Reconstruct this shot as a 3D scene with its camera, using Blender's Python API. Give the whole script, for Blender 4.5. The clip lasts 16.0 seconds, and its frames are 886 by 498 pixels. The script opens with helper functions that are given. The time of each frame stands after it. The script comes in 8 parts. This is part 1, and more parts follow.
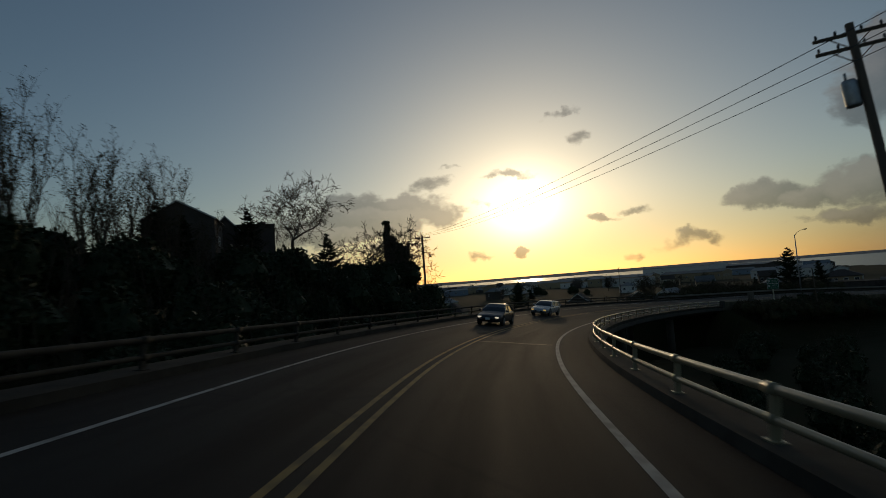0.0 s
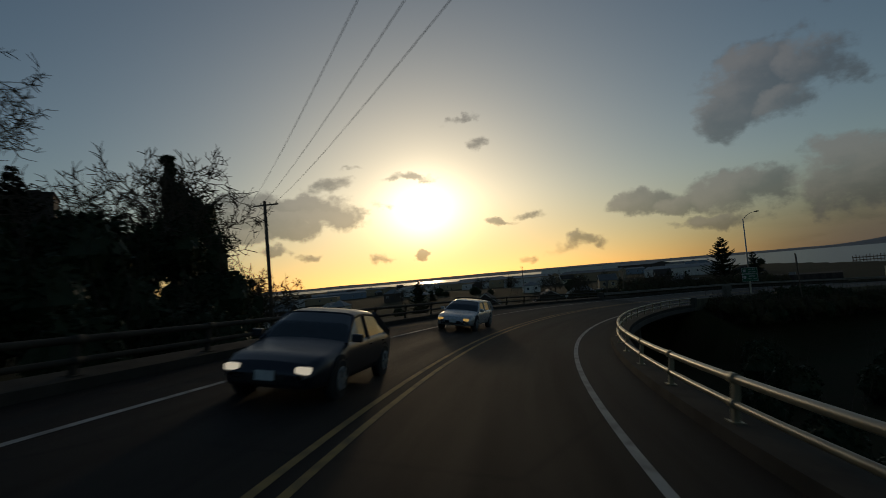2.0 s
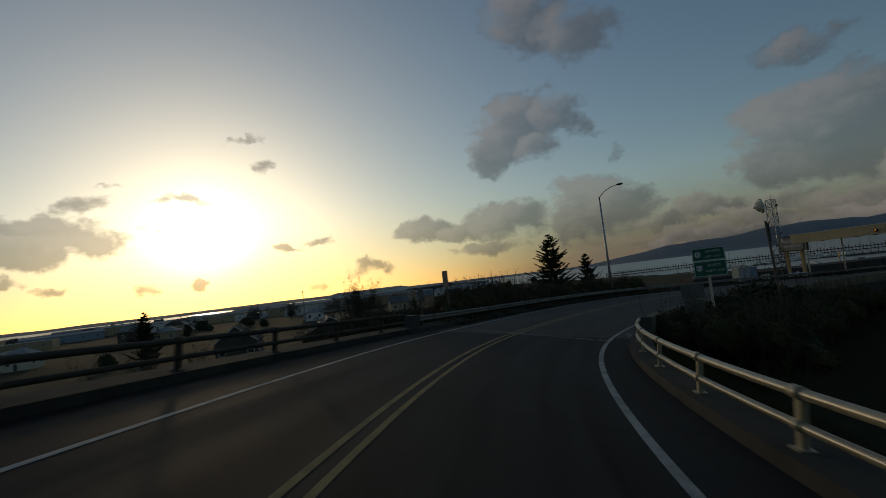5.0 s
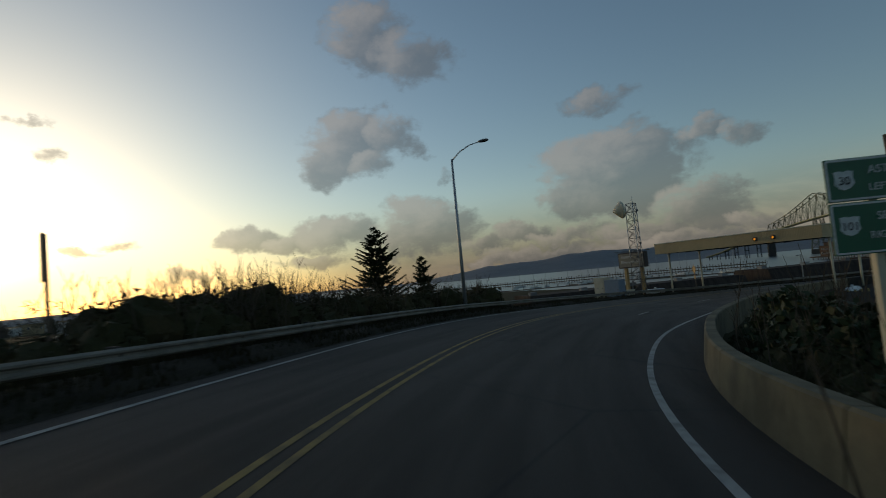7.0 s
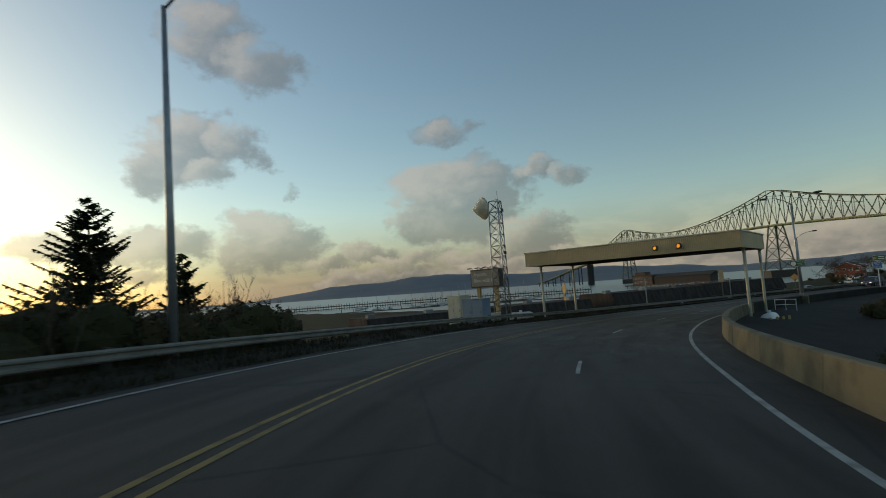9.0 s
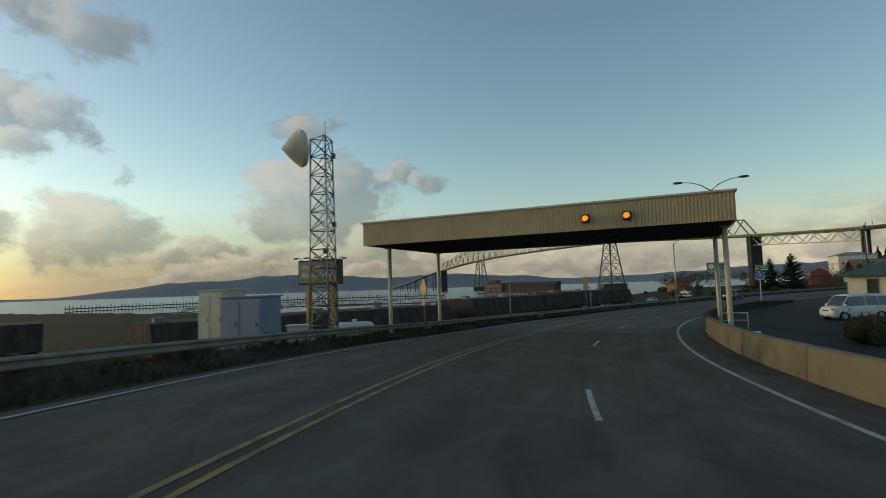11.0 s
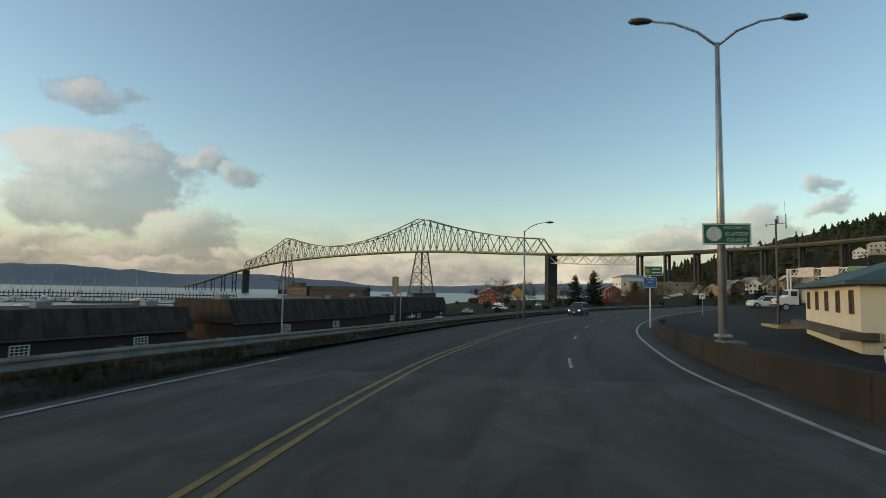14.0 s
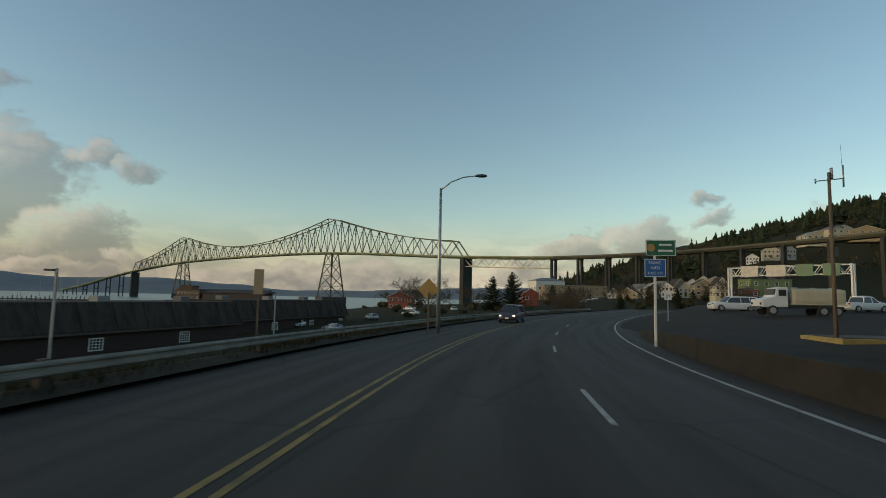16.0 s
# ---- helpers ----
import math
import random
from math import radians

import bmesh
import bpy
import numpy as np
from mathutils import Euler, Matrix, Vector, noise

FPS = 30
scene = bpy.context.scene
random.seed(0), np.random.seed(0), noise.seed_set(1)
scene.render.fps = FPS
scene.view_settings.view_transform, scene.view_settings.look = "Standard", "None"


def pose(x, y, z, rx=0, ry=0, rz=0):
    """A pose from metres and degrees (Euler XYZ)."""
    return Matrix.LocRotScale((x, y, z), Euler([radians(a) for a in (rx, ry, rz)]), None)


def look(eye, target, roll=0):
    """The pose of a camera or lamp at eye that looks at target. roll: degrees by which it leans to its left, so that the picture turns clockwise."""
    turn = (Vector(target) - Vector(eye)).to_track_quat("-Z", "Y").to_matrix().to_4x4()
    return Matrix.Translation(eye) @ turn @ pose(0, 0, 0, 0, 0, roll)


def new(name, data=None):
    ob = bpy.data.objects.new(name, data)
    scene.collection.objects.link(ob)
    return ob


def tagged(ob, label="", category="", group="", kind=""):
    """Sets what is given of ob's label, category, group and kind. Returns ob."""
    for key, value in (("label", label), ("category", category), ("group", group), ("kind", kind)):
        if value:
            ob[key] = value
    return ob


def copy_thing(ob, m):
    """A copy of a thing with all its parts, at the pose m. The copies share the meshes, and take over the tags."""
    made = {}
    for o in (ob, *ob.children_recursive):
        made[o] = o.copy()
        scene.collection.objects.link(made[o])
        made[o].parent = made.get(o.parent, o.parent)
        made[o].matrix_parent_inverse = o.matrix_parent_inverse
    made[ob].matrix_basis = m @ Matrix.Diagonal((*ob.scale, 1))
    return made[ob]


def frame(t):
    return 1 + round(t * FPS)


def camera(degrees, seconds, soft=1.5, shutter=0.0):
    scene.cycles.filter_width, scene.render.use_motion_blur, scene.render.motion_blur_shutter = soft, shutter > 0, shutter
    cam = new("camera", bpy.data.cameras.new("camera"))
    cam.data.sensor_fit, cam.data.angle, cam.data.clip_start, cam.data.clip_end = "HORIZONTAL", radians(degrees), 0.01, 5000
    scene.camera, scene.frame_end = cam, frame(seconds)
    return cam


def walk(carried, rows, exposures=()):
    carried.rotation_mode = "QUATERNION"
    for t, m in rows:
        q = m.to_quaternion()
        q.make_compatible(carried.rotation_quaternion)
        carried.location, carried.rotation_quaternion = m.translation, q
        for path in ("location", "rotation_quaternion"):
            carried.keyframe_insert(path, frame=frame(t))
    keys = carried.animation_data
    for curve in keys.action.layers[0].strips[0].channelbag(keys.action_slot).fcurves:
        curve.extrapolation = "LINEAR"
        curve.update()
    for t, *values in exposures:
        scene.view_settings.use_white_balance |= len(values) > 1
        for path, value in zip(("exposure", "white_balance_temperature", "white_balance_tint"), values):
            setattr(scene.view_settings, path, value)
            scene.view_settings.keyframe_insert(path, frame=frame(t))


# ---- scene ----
cam = camera(80.0, 16.0, soft=0.85, shutter=0.3)
PATH = [
    (0.0, pose(0.00, 0.00, 1.75, 93.68, 4.39, 0.00)),
    (0.5, pose(0.58, 6.75, 1.44, 93.67, 4.53, -1.96)),
    (1.0, pose(1.42, 13.49, 1.13, 93.70, 4.91, -4.23)),
    (1.5, pose(2.57, 20.21, 0.79, 93.32, 4.52, -7.34)),
    (2.0, pose(4.10, 26.87, 0.42, 93.10, 4.88, -10.69)),
    (2.5, pose(6.04, 33.46, 0.04, 93.31, 5.76, -14.12)),
    (3.0, pose(8.37, 39.92, -0.32, 93.35, 6.43, -17.71)),
    (3.5, pose(11.11, 46.19, -0.66, 93.54, 6.63, -21.55)),
    (4.0, pose(14.24, 52.21, -0.99, 93.65, 7.01, -25.41)),
    (4.5, pose(17.71, 57.91, -1.30, 93.69, 7.07, -29.30)),
    (5.0, pose(21.46, 63.22, -1.59, 93.66, 6.80, -33.22)),
    (5.5, pose(25.42, 68.07, -1.89, 93.59, 6.37, -37.29)),
    (6.0, pose(29.55, 72.44, -2.18, 93.51, 5.90, -41.67)),
    (6.5, pose(33.82, 76.28, -2.47, 93.45, 5.55, -46.48)),
    (7.0, pose(38.21, 79.58, -2.75, 93.42, 5.30, -51.72)),
    (7.5, pose(42.70, 82.35, -2.99, 93.92, 5.04, -56.96)),
    (8.0, pose(47.27, 84.67, -3.19, 94.19, 4.50, -61.14)),
    (8.5, pose(51.92, 86.64, -3.38, 94.20, 4.16, -65.03)),
    (9.0, pose(56.68, 88.30, -3.56, 94.40, 3.95, -68.44)),
    (9.5, pose(61.58, 89.68, -3.73, 94.44, 3.57, -72.08)),
    (10.0, pose(66.64, 90.76, -3.90, 94.32, 3.00, -75.97)),
    (10.5, pose(71.86, 91.50, -4.10, 94.14, 2.38, -79.99)),
    (11.0, pose(77.22, 91.87, -4.31, 94.03, 1.83, -84.05)),
    (11.5, pose(82.69, 91.87, -4.52, 94.09, 1.47, -88.05)),
    (12.0, pose(88.20, 91.48, -4.73, 94.33, 1.30, -91.97)),
    (12.5, pose(93.69, 90.71, -4.92, 94.45, 0.40, -95.99)),
    (13.0, pose(99.12, 89.60, -5.09, 94.54, -0.75, -99.13)),
    (13.5, pose(104.46, 88.22, -5.27, 94.43, -0.80, -101.84)),
    (14.0, pose(109.71, 86.61, -5.44, 94.59, -1.20, -104.25)),
    (14.5, pose(114.84, 84.80, -5.60, 94.74, -1.18, -106.56)),
    (15.0, pose(119.86, 82.80, -5.74, 94.86, -1.21, -108.89)),
    (15.5, pose(124.74, 80.62, -5.89, 94.77, -1.57, -111.24)),
    (16.0, pose(129.51, 78.27, -6.01, 95.29, -1.20, -113.48)),
]
walk(cam, PATH, [(0.0, -0.88, 6500, 9), (1.5, -0.98, 6500, 9), (3.0, -1.05, 6500, 9), (5.0, -0.5, 6500, 9), (7.0, 0.1, 6700, 8), (9.0, 0.76, 7100, 6), (11.5, 1.2, 7250, 6), (12.0, 1.42, 7450, 8), (12.7, 1.75, 7400, 13), (13.1, 1.85, 7300, 13), (13.5, 1.6, 7100, 11), (14.6, 1.17, 7200, 7), (16.0, 1.02, 7300, 7)])
# ---- camera exposure, world and sun ----
SUN_AZ, SUN_EL = 9.2, 6.3          # degrees clockwise from +Y, degrees above the horizon


def direction(az, el):
    a, e = radians(az), radians(el)
    return Vector((math.sin(a) * math.cos(e), math.cos(a) * math.cos(e), math.sin(e)))


class Nodes:
    """Short hand for building a node tree."""

    def __init__(self, tree):
        self.tree = tree
        tree.nodes.clear()

    def add(self, kind, **sockets):
        node = self.tree.nodes.new(kind)
        for key, value in sockets.items():
            self.put(node, key, value)
        return node

    def put(self, node, key, value):
        sock = node.inputs[int(key[1:])] if key[0] == "i" and key[1:].isdigit() else node.inputs[key.replace("_", " ")]
        if isinstance(value, bpy.types.NodeSocket):
            self.tree.links.new(value, sock)
        else:
            sock.default_value = value

    def math(self, op, a, b=0.0, c=0.0, clamp=False):
        node = self.add("ShaderNodeMath", i0=a, i1=b, i2=c)
        node.operation, node.use_clamp = op, clamp
        return node.outputs[0]

    def dot(self, a, b):
        node = self.add("ShaderNodeVectorMath", i0=a, i1=b)
        node.operation = "DOT_PRODUCT"
        return node.outputs["Value"]

    def step(self, x, lo, hi):
        node = self.add("ShaderNodeMapRange", Value=x, From_Min=lo, From_Max=hi)
        node.interpolation_type = "SMOOTHSTEP"
        return node.outputs[0]

    def mix(self, fac, a, b, how="MIX"):
        node = self.add("ShaderNodeMix")
        node.data_type, node.blend_type, node.clamp_factor = "RGBA", how, True
        for sock, value in ((node.inputs[0], fac), (node.inputs[6], a), (node.inputs[7], b)):
            if isinstance(value, bpy.types.NodeSocket):
                self.tree.links.new(value, sock)
            else:
                sock.default_value = value
        return node.outputs[2]

    def noise(self, vec, scale, detail=4.0, rough=0.55, dist=0.0):
        return self.add("ShaderNodeTexNoise", Vector=vec, Scale=scale, Detail=detail, Roughness=rough, Distortion=dist)


def rgb(r, g, b):
    return (r, g, b, 1.0)


# clouds: azimuth, elevation, half width, half height (degrees), density
CLOUDS_WEST = [
    (-5.5, 8.2, 6.4, 1.6, 1.12), (-8.6, 6.9, 8.2, 1.4, 1.10), (-14.6, 5.7, 5.8, 1.0, 1.00), (-0.2, 7.0, 2.8, 1.0, 0.75), (0.4, 10.6, 2.6, 1.2, 0.72), (-0.8, 9.4, 1.6, 0.9, 0.70),
    (2.5, 12.6, 3.4, 0.4, 0.45), (7.6, 11.2, 4.2, 0.6, 0.50), (5.4, 8.4, 1.8, 0.5, 0.50), (15.2, 13.4, 1.9, 0.8, 0.52), (13.0, 16.2, 3.0, 0.5, 0.35),
    (-7.0, 4.2, 2.2, 0.7, 0.90), (-2.6, 3.4, 2.4, 0.5, 0.60), (4.3, 2.7, 1.2, 0.8, 0.70), (8.2, 3.0, 0.8, 0.6, 0.80), (21.0, 6.4, 2.3, 0.6, 0.90), (17.4, 5.6, 2.6, 0.4, 0.55),
    (24.4, 2.3, 3.2, 1.0, 0.80), (20.0, 1.6, 2.0, 0.5, 0.55), (31.6, 5.9, 2.6, 1.3, 1.00), (36.0, 5.3, 3.4, 1.0, 0.80), (41.8, 5.6, 5.0, 1.9, 0.95), (39.0, 3.0, 6.0, 0.8, 0.60),
    (51.0, 5.9, 4.6, 2.8, 1.00), (56.0, 3.6, 3.0, 1.0, 0.80),
]
CLOUDS_NORTH = [
    (46.4, 25.2, 4.6, 3.2, 0.86), (50.6, 23.0, 4.4, 3.0, 0.74), (44.4, 15.0, 5.0, 3.0, 1.00), (40.4, 13.0, 2.6, 2.6, 0.92), (48.6, 15.4, 2.8, 2.4, 0.82), (46.2, 12.4, 2.6, 1.6, 0.70),
    (53.2, 11.5, 1.2, 1.0, 0.45), (70.8, 9.8, 6.0, 3.9, 1.20), (65.8, 7.2, 3.2, 2.2, 0.85), (78.8, 5.0, 4.2, 2.4, 1.02), (83.4, 3.6, 2.8, 0.9, 0.72), (70.8, 17.4, 4.2, 1.3, 0.55),
    (80.8, 12.1, 3.0, 1.2, 0.74), (83.0, 11.2, 1.6, 1.4, 0.72), (60.6, 4.4, 3.0, 0.9, 0.88), (66.0, 3.7, 4.4, 0.9, 0.82), (73.0, 3.0, 6.4, 1.2, 0.86), (60.0, 2.0, 8.0, 0.9, 0.78),
    (76.0, 1.9, 10.0, 1.0, 0.72), (98.0, 2.2, 14.0, 1.4, 0.62), (108.0, 2.6, 8.0, 1.4, 0.68), (122.0, 3.2, 5.0, 1.2, 0.60), (92.0, 2.1, 8.0, 1.1, 0.62),
    (127.6, 5.8, 4.0, 1.1, 0.96), (133.8, 6.8, 4.2, 1.9, 1.00), (139.4, 10.3, 1.6, 0.7, 0.80), (141.2, 9.0, 1.9, 0.8, 0.80), (152.0, 7.0, 4.0, 2.0, 0.80),
]

world = bpy.data.worlds.new("sky")
world.use_nodes = True
scene.world = world
W = Nodes(world.node_tree)
way = W.add("ShaderNodeTexCoord").outputs["Generated"]
sky = W.add("ShaderNodeTexSky")
sky.sky_type, sky.sun_disc = "NISHITA", False
sky.sun_elevation, sky.sun_rotation = radians(SUN_EL), radians(SUN_AZ)
sky.altitude, sky.air_density, sky.dust_density, sky.ozone_density = 20.0, 1.0, 0.5, 1.8
# the low sun's glow in the sea haze
toward = W.math("MAXIMUM", W.dot(way, tuple(direction(SUN_AZ, SUN_EL))), 0.0)
glow = W.math("ADD", W.math("MULTIPLY", W.math("POWER", toward, 420.0), 26.0), W.math("MULTIPLY", W.math("POWER", toward, 70.0), 4.0))
glow = W.math("ADD", glow, W.math("MULTIPLY", W.math("POWER", toward, 14.0), 2.7))
glow = W.math("ADD", glow, W.math("MULTIPLY", W.math("POWER", toward, 4.0), 0.12))
# the thick air low down swallows part of it
glow = W.math("MULTIPLY", glow, W.math("MULTIPLY_ADD", W.step(W.dot(way, (0.0, 0.0, 1.0)), -0.02, 0.15), 0.78, 0.22))
lit = W.add("ShaderNodeVectorMath", i0=(1.0, 0.82, 0.53))
lit.operation = "SCALE"
W.put(lit, "Scale", glow)
clear = W.mix(1.0, sky.outputs[0], lit.outputs[0], "ADD")
# a thin rose-grey haze low down, away from the sun
low = W.math("SUBTRACT", 1.0, W.step(W.dot(way, (0.0, 0.0, 1.0)), 0.01, 0.17))
aside = W.math("SUBTRACT", 1.0, W.step(toward, 0.74, 0.985))
away = W.math("SUBTRACT", 1.0, W.step(W.dot(way, tuple(direction(SUN_AZ, 0.0))), -0.35, 0.72))
bank_way = W.add("ShaderNodeMapping", Vector=way, Scale=(1.0, 1.0, 3.2)).outputs[0]
bank = W.step(W.noise(bank_way, 7.0, 8.0, 0.6, 0.4).outputs[0], 0.40, 0.62)
clear = W.mix(W.math("MULTIPLY", W.math("MULTIPLY", low, aside), 0.88), clear, W.mix(away, W.mix(bank, rgb(1.30, 1.13, 1.00), rgb(0.72, 0.70, 0.73)), W.mix(bank, rgb(2.50, 2.28, 2.06), rgb(1.42, 1.38, 1.42))))
# a dull amber veil on the horizon under the sun
clear = W.mix(W.math("MULTIPLY", W.math("MULTIPLY", low, W.math("POWER", toward, 18.0)), 0.66), clear, rgb(8.6, 6.1, 3.3))
# cloud cover: soft ovals broken up by noise, lit from the sun's side
rough_way = W.noise(way, 5.0, 3.0, 0.5)
drift = W.add("ShaderNodeVectorMath", i0=rough_way.outputs["Color"], i1=(0.5, 0.5, 0.5))
drift.operation = "SUBTRACT"
curl = W.add("ShaderNodeVectorMath", i0=W.noise(way, 19.0, 5.0, 0.6).outputs["Color"], i1=(0.5, 0.5, 0.5))
curl.operation = "SUBTRACT"
bent = W.add("ShaderNodeVectorMath", i0=drift.outputs[0], i1=(0.10, 0.10, 0.06), i2=way)
bent.operation = "MULTIPLY_ADD"
bent = W.add("ShaderNodeVectorMath", i0=curl.outputs[0], i1=(0.075, 0.075, 0.06), i2=bent.outputs[0])
bent.operation = "MULTIPLY_ADD"
bent = bent.outputs[0]
flat_way = W.add("ShaderNodeMapping", Vector=way, Scale=(1.0, 1.0, 1.7)).outputs[0]
coarse = W.noise(flat_way, 9.5, 9.0, 0.58, 0.3)
fine = W.noise(flat_way, 34.0, 6.0, 0.62, 0.25)
ragged = W.math("ADD", W.math("MULTIPLY", W.math("SUBTRACT", coarse.outputs[0], 0.5), 2.5), W.math("MULTIPLY", W.math("SUBTRACT", fine.outputs[0], 0.5), 0.9))
field, bright = -9.0, 0.0
for az, el, hw, hh, dens in CLOUDS_WEST + CLOUDS_NORTH:
    c = direction(az, el)
    u = Vector((math.cos(radians(az)), -math.sin(radians(az)), 0.0)) / math.tan(radians(hw * 1.28))
    v = (Vector((0, 0, 1)) - c * c.z) / math.tan(radians(hh * 1.30))
    du, dv = W.dot(bent, tuple(u)), W.dot(bent, tuple(v))
    behind = W.math("MULTIPLY", W.math("LESS_THAN", W.dot(way, tuple(c)), 0.0), 50.0)
    oval = W.math("SUBTRACT", dens, W.math("MULTIPLY_ADD", du, du, W.math("MULTIPLY_ADD", dv, dv, behind)))
    field = W.math("MAXIMUM", field, oval)
    side = -0.5 if 12 < az else 0.5
    bright = W.math("MAXIMUM", bright, W.math("MULTIPLY", W.step(oval, -0.4, 0.5), W.math("MULTIPLY_ADD", du, side, W.math("MULTIPLY_ADD", dv, 0.45, 0.45))))
cover = W.step(W.math("ADD", field, ragged), -0.02, 0.66)
bright = W.step(W.math("ADD", bright, W.math("MULTIPLY", ragged, 0.34)), 0.24, 1.02)
shade = W.mix(bright, rgb(0.74, 0.77, 0.83), rgb(2.42, 2.12, 1.90))
veiled = W.mix(0.34, shade, clear)
final = W.mix(W.math("MULTIPLY", cover, 0.92), clear, veiled)
back = W.add("ShaderNodeBackground", Color=final, Strength=0.12)
W.tree.links.new(back.outputs[0], W.add("ShaderNodeOutputWorld").inputs[0])

sun = new("sun", bpy.data.lights.new("sun", "SUN"))
sun.data.energy, sun.data.angle, sun.data.color = 0.32, radians(2.0), (1.0, 0.72, 0.42)
sun.matrix_world = look(direction(SUN_AZ, SUN_EL) * 100, (0, 0, 0))

# ---- materials ----
def material(name, color, rough=0.8, metal=0.0, second=None, scale=6.0, amount=0.5, grain=0.15, bump=0.0, bump_scale=40.0, per=0.0, spec=0.5, stretch=(1, 1, 1)):
    """A surface of one main colour, broken by stains (second colour) and fine grain, with relief; per: spread from object to object."""
    m = bpy.data.materials.new(name)
    m.use_nodes = True
    N = Nodes(m.node_tree)
    tex = N.add("ShaderNodeTexCoord").outputs["Object"]
    if tuple(stretch) != (1, 1, 1):
        tex = N.add("ShaderNodeMapping", Vector=tex, Scale=stretch).outputs[0]
    big, small = N.noise(tex, scale, 5.0, 0.6), N.noise(tex, scale * 14, 3.0, 0.6)
    col = rgb(*color)
    second = second or tuple(c * 0.6 for c in color)
    col = N.mix(N.math("MULTIPLY", N.step(big.outputs[0], 0.38, 0.68), amount), col, rgb(*second))
    value = N.math("ADD", 1.0 - grain, N.math("MULTIPLY", small.outputs[0], 2 * grain))
    if per:
        value = N.math("MULTIPLY", value, N.math("ADD", 1.0 - per, N.math("MULTIPLY", N.add("ShaderNodeObjectInfo").outputs["Random"], 2 * per)))
    shade_node = N.add("ShaderNodeVectorMath", i0=col)
    shade_node.operation = "SCALE"
    N.put(shade_node, "Scale", value)
    bsdf = N.add("ShaderNodeBsdfPrincipled", Base_Color=shade_node.outputs[0], Metallic=metal)
    N.put(bsdf, "Roughness", N.math("ADD", rough - 0.08, N.math("MULTIPLY", small.outputs[0], 0.16), clamp=True))
    bsdf.inputs["Specular IOR Level"].default_value = spec
    if bump:
        rel = N.add("ShaderNodeBump", Strength=bump, Distance=0.02, Height=N.noise(tex, bump_scale, 4.0, 0.6).outputs[0])
        N.put(bsdf, "Normal", rel.outputs[0])
    N.tree.links.new(bsdf.outputs[0], N.add("ShaderNodeOutputMaterial").inputs[0])
    return m


def glowing(name, color, strength):
    m = bpy.data.materials.new(name)
    m.use_nodes = True
    N = Nodes(m.node_tree)
    em = N.add("ShaderNodeEmission", Color=rgb(*color), Strength=strength)
    N.tree.links.new(em.outputs[0], N.add("ShaderNodeOutputMaterial").inputs[0])
    return m


LOT = material("lot_asphalt", (0.036, 0.030, 0.025), 0.95, second=(0.022, 0.019, 0.016), scale=0.25, amount=0.7, grain=0.25, bump=0.4, spec=0.2)
WHITE = material("white_line_paint", (0.40, 0.38, 0.34), 0.75, second=(0.15, 0.14, 0.12), scale=2.5, amount=0.75, grain=0.2)
YELLOW = material("yellow_line_paint", (0.31, 0.195, 0.05), 0.8, second=(0.11, 0.075, 0.032), scale=2.2, amount=0.85, grain=0.2)
CONCRETE = material("weathered_concrete", (0.165, 0.138, 0.082), 0.92, second=(0.062, 0.056, 0.034), scale=0.9, amount=0.75, grain=0.15, bump=0.5, bump_scale=12)
# stained concrete whose colour also holds the shade on the later wall sections
SHADED_CONCRETE = material("stained_shaded_concrete", (0.032, 0.030, 0.026), 0.97, second=(0.019, 0.018, 0.015), scale=0.8, amount=0.85, grain=0.2, bump=0.5, bump_scale=12, spec=0.2)
KERB = material("stained_kerb_concrete", (0.060, 0.053, 0.042), 0.95, second=(0.030, 0.027, 0.022), scale=0.9, amount=0.8, grain=0.2, bump=0.4, bump_scale=12, spec=0.2)
CONCRETE_DARK = material("dark_concrete", (0.085, 0.075, 0.060), 0.93, second=(0.045, 0.040, 0.032), scale=0.6, amount=0.7, bump=0.4, bump_scale=9)
# dark copy of the pipe paint: the outer railing's shaded side as colour
PIPE_SHADED = material("shaded_pipe_paint", (0.060, 0.050, 0.036), 0.85, second=(0.03, 0.024, 0.018), scale=2.0, amount=0.7, grain=0.15, spec=0.3)
# cream paint, its base warmed to carry the low sun's gold
PIPE = material("sun_warmed_pipe_paint", (0.30, 0.245, 0.145), 0.36, second=(0.17, 0.13, 0.075), scale=2.0, amount=0.5, grain=0.1, spec=0.6)
RAIL_STEEL = material("weathered_rail_steel", (0.235, 0.212, 0.175), 0.75, 0.0, second=(0.13, 0.115, 0.092), scale=1.2, amount=0.7, grain=0.15)
POST_DARK = material("creosoted_post", (0.045, 0.036, 0.028), 0.9, second=(0.028, 0.022, 0.018), scale=3, amount=0.6, stretch=(1, 1, 0.2))
GALV = material("galvanised_steel", (0.40, 0.41, 0.42), 0.45, 0.7, second=(0.26, 0.25, 0.23), scale=1.5, amount=0.6, grain=0.12)
GRASS = material("rough_grass", (0.030, 0.030, 0.011), 0.97, second=(0.042, 0.031, 0.014), scale=0.3, amount=0.8, grain=0.35, bump=1.0, bump_scale=6, spec=0.12)
SOIL = material("verge_soil", (0.048, 0.040, 0.029), 0.97, second=(0.026, 0.022, 0.016), scale=0.8, amount=0.8, grain=0.35, bump=1.0, bump_scale=10, spec=0.12)
WOOD_POLE = material("weathered_pole", (0.13, 0.095, 0.065), 0.85, second=(0.07, 0.05, 0.035), scale=3, amount=0.6, stretch=(1, 1, 0.15), bump=0.4)
BARK = material("bark", (0.085, 0.066, 0.048), 0.92, second=(0.045, 0.036, 0.028), scale=5, amount=0.7, bump=0.6, bump_scale=18, spec=0.12)
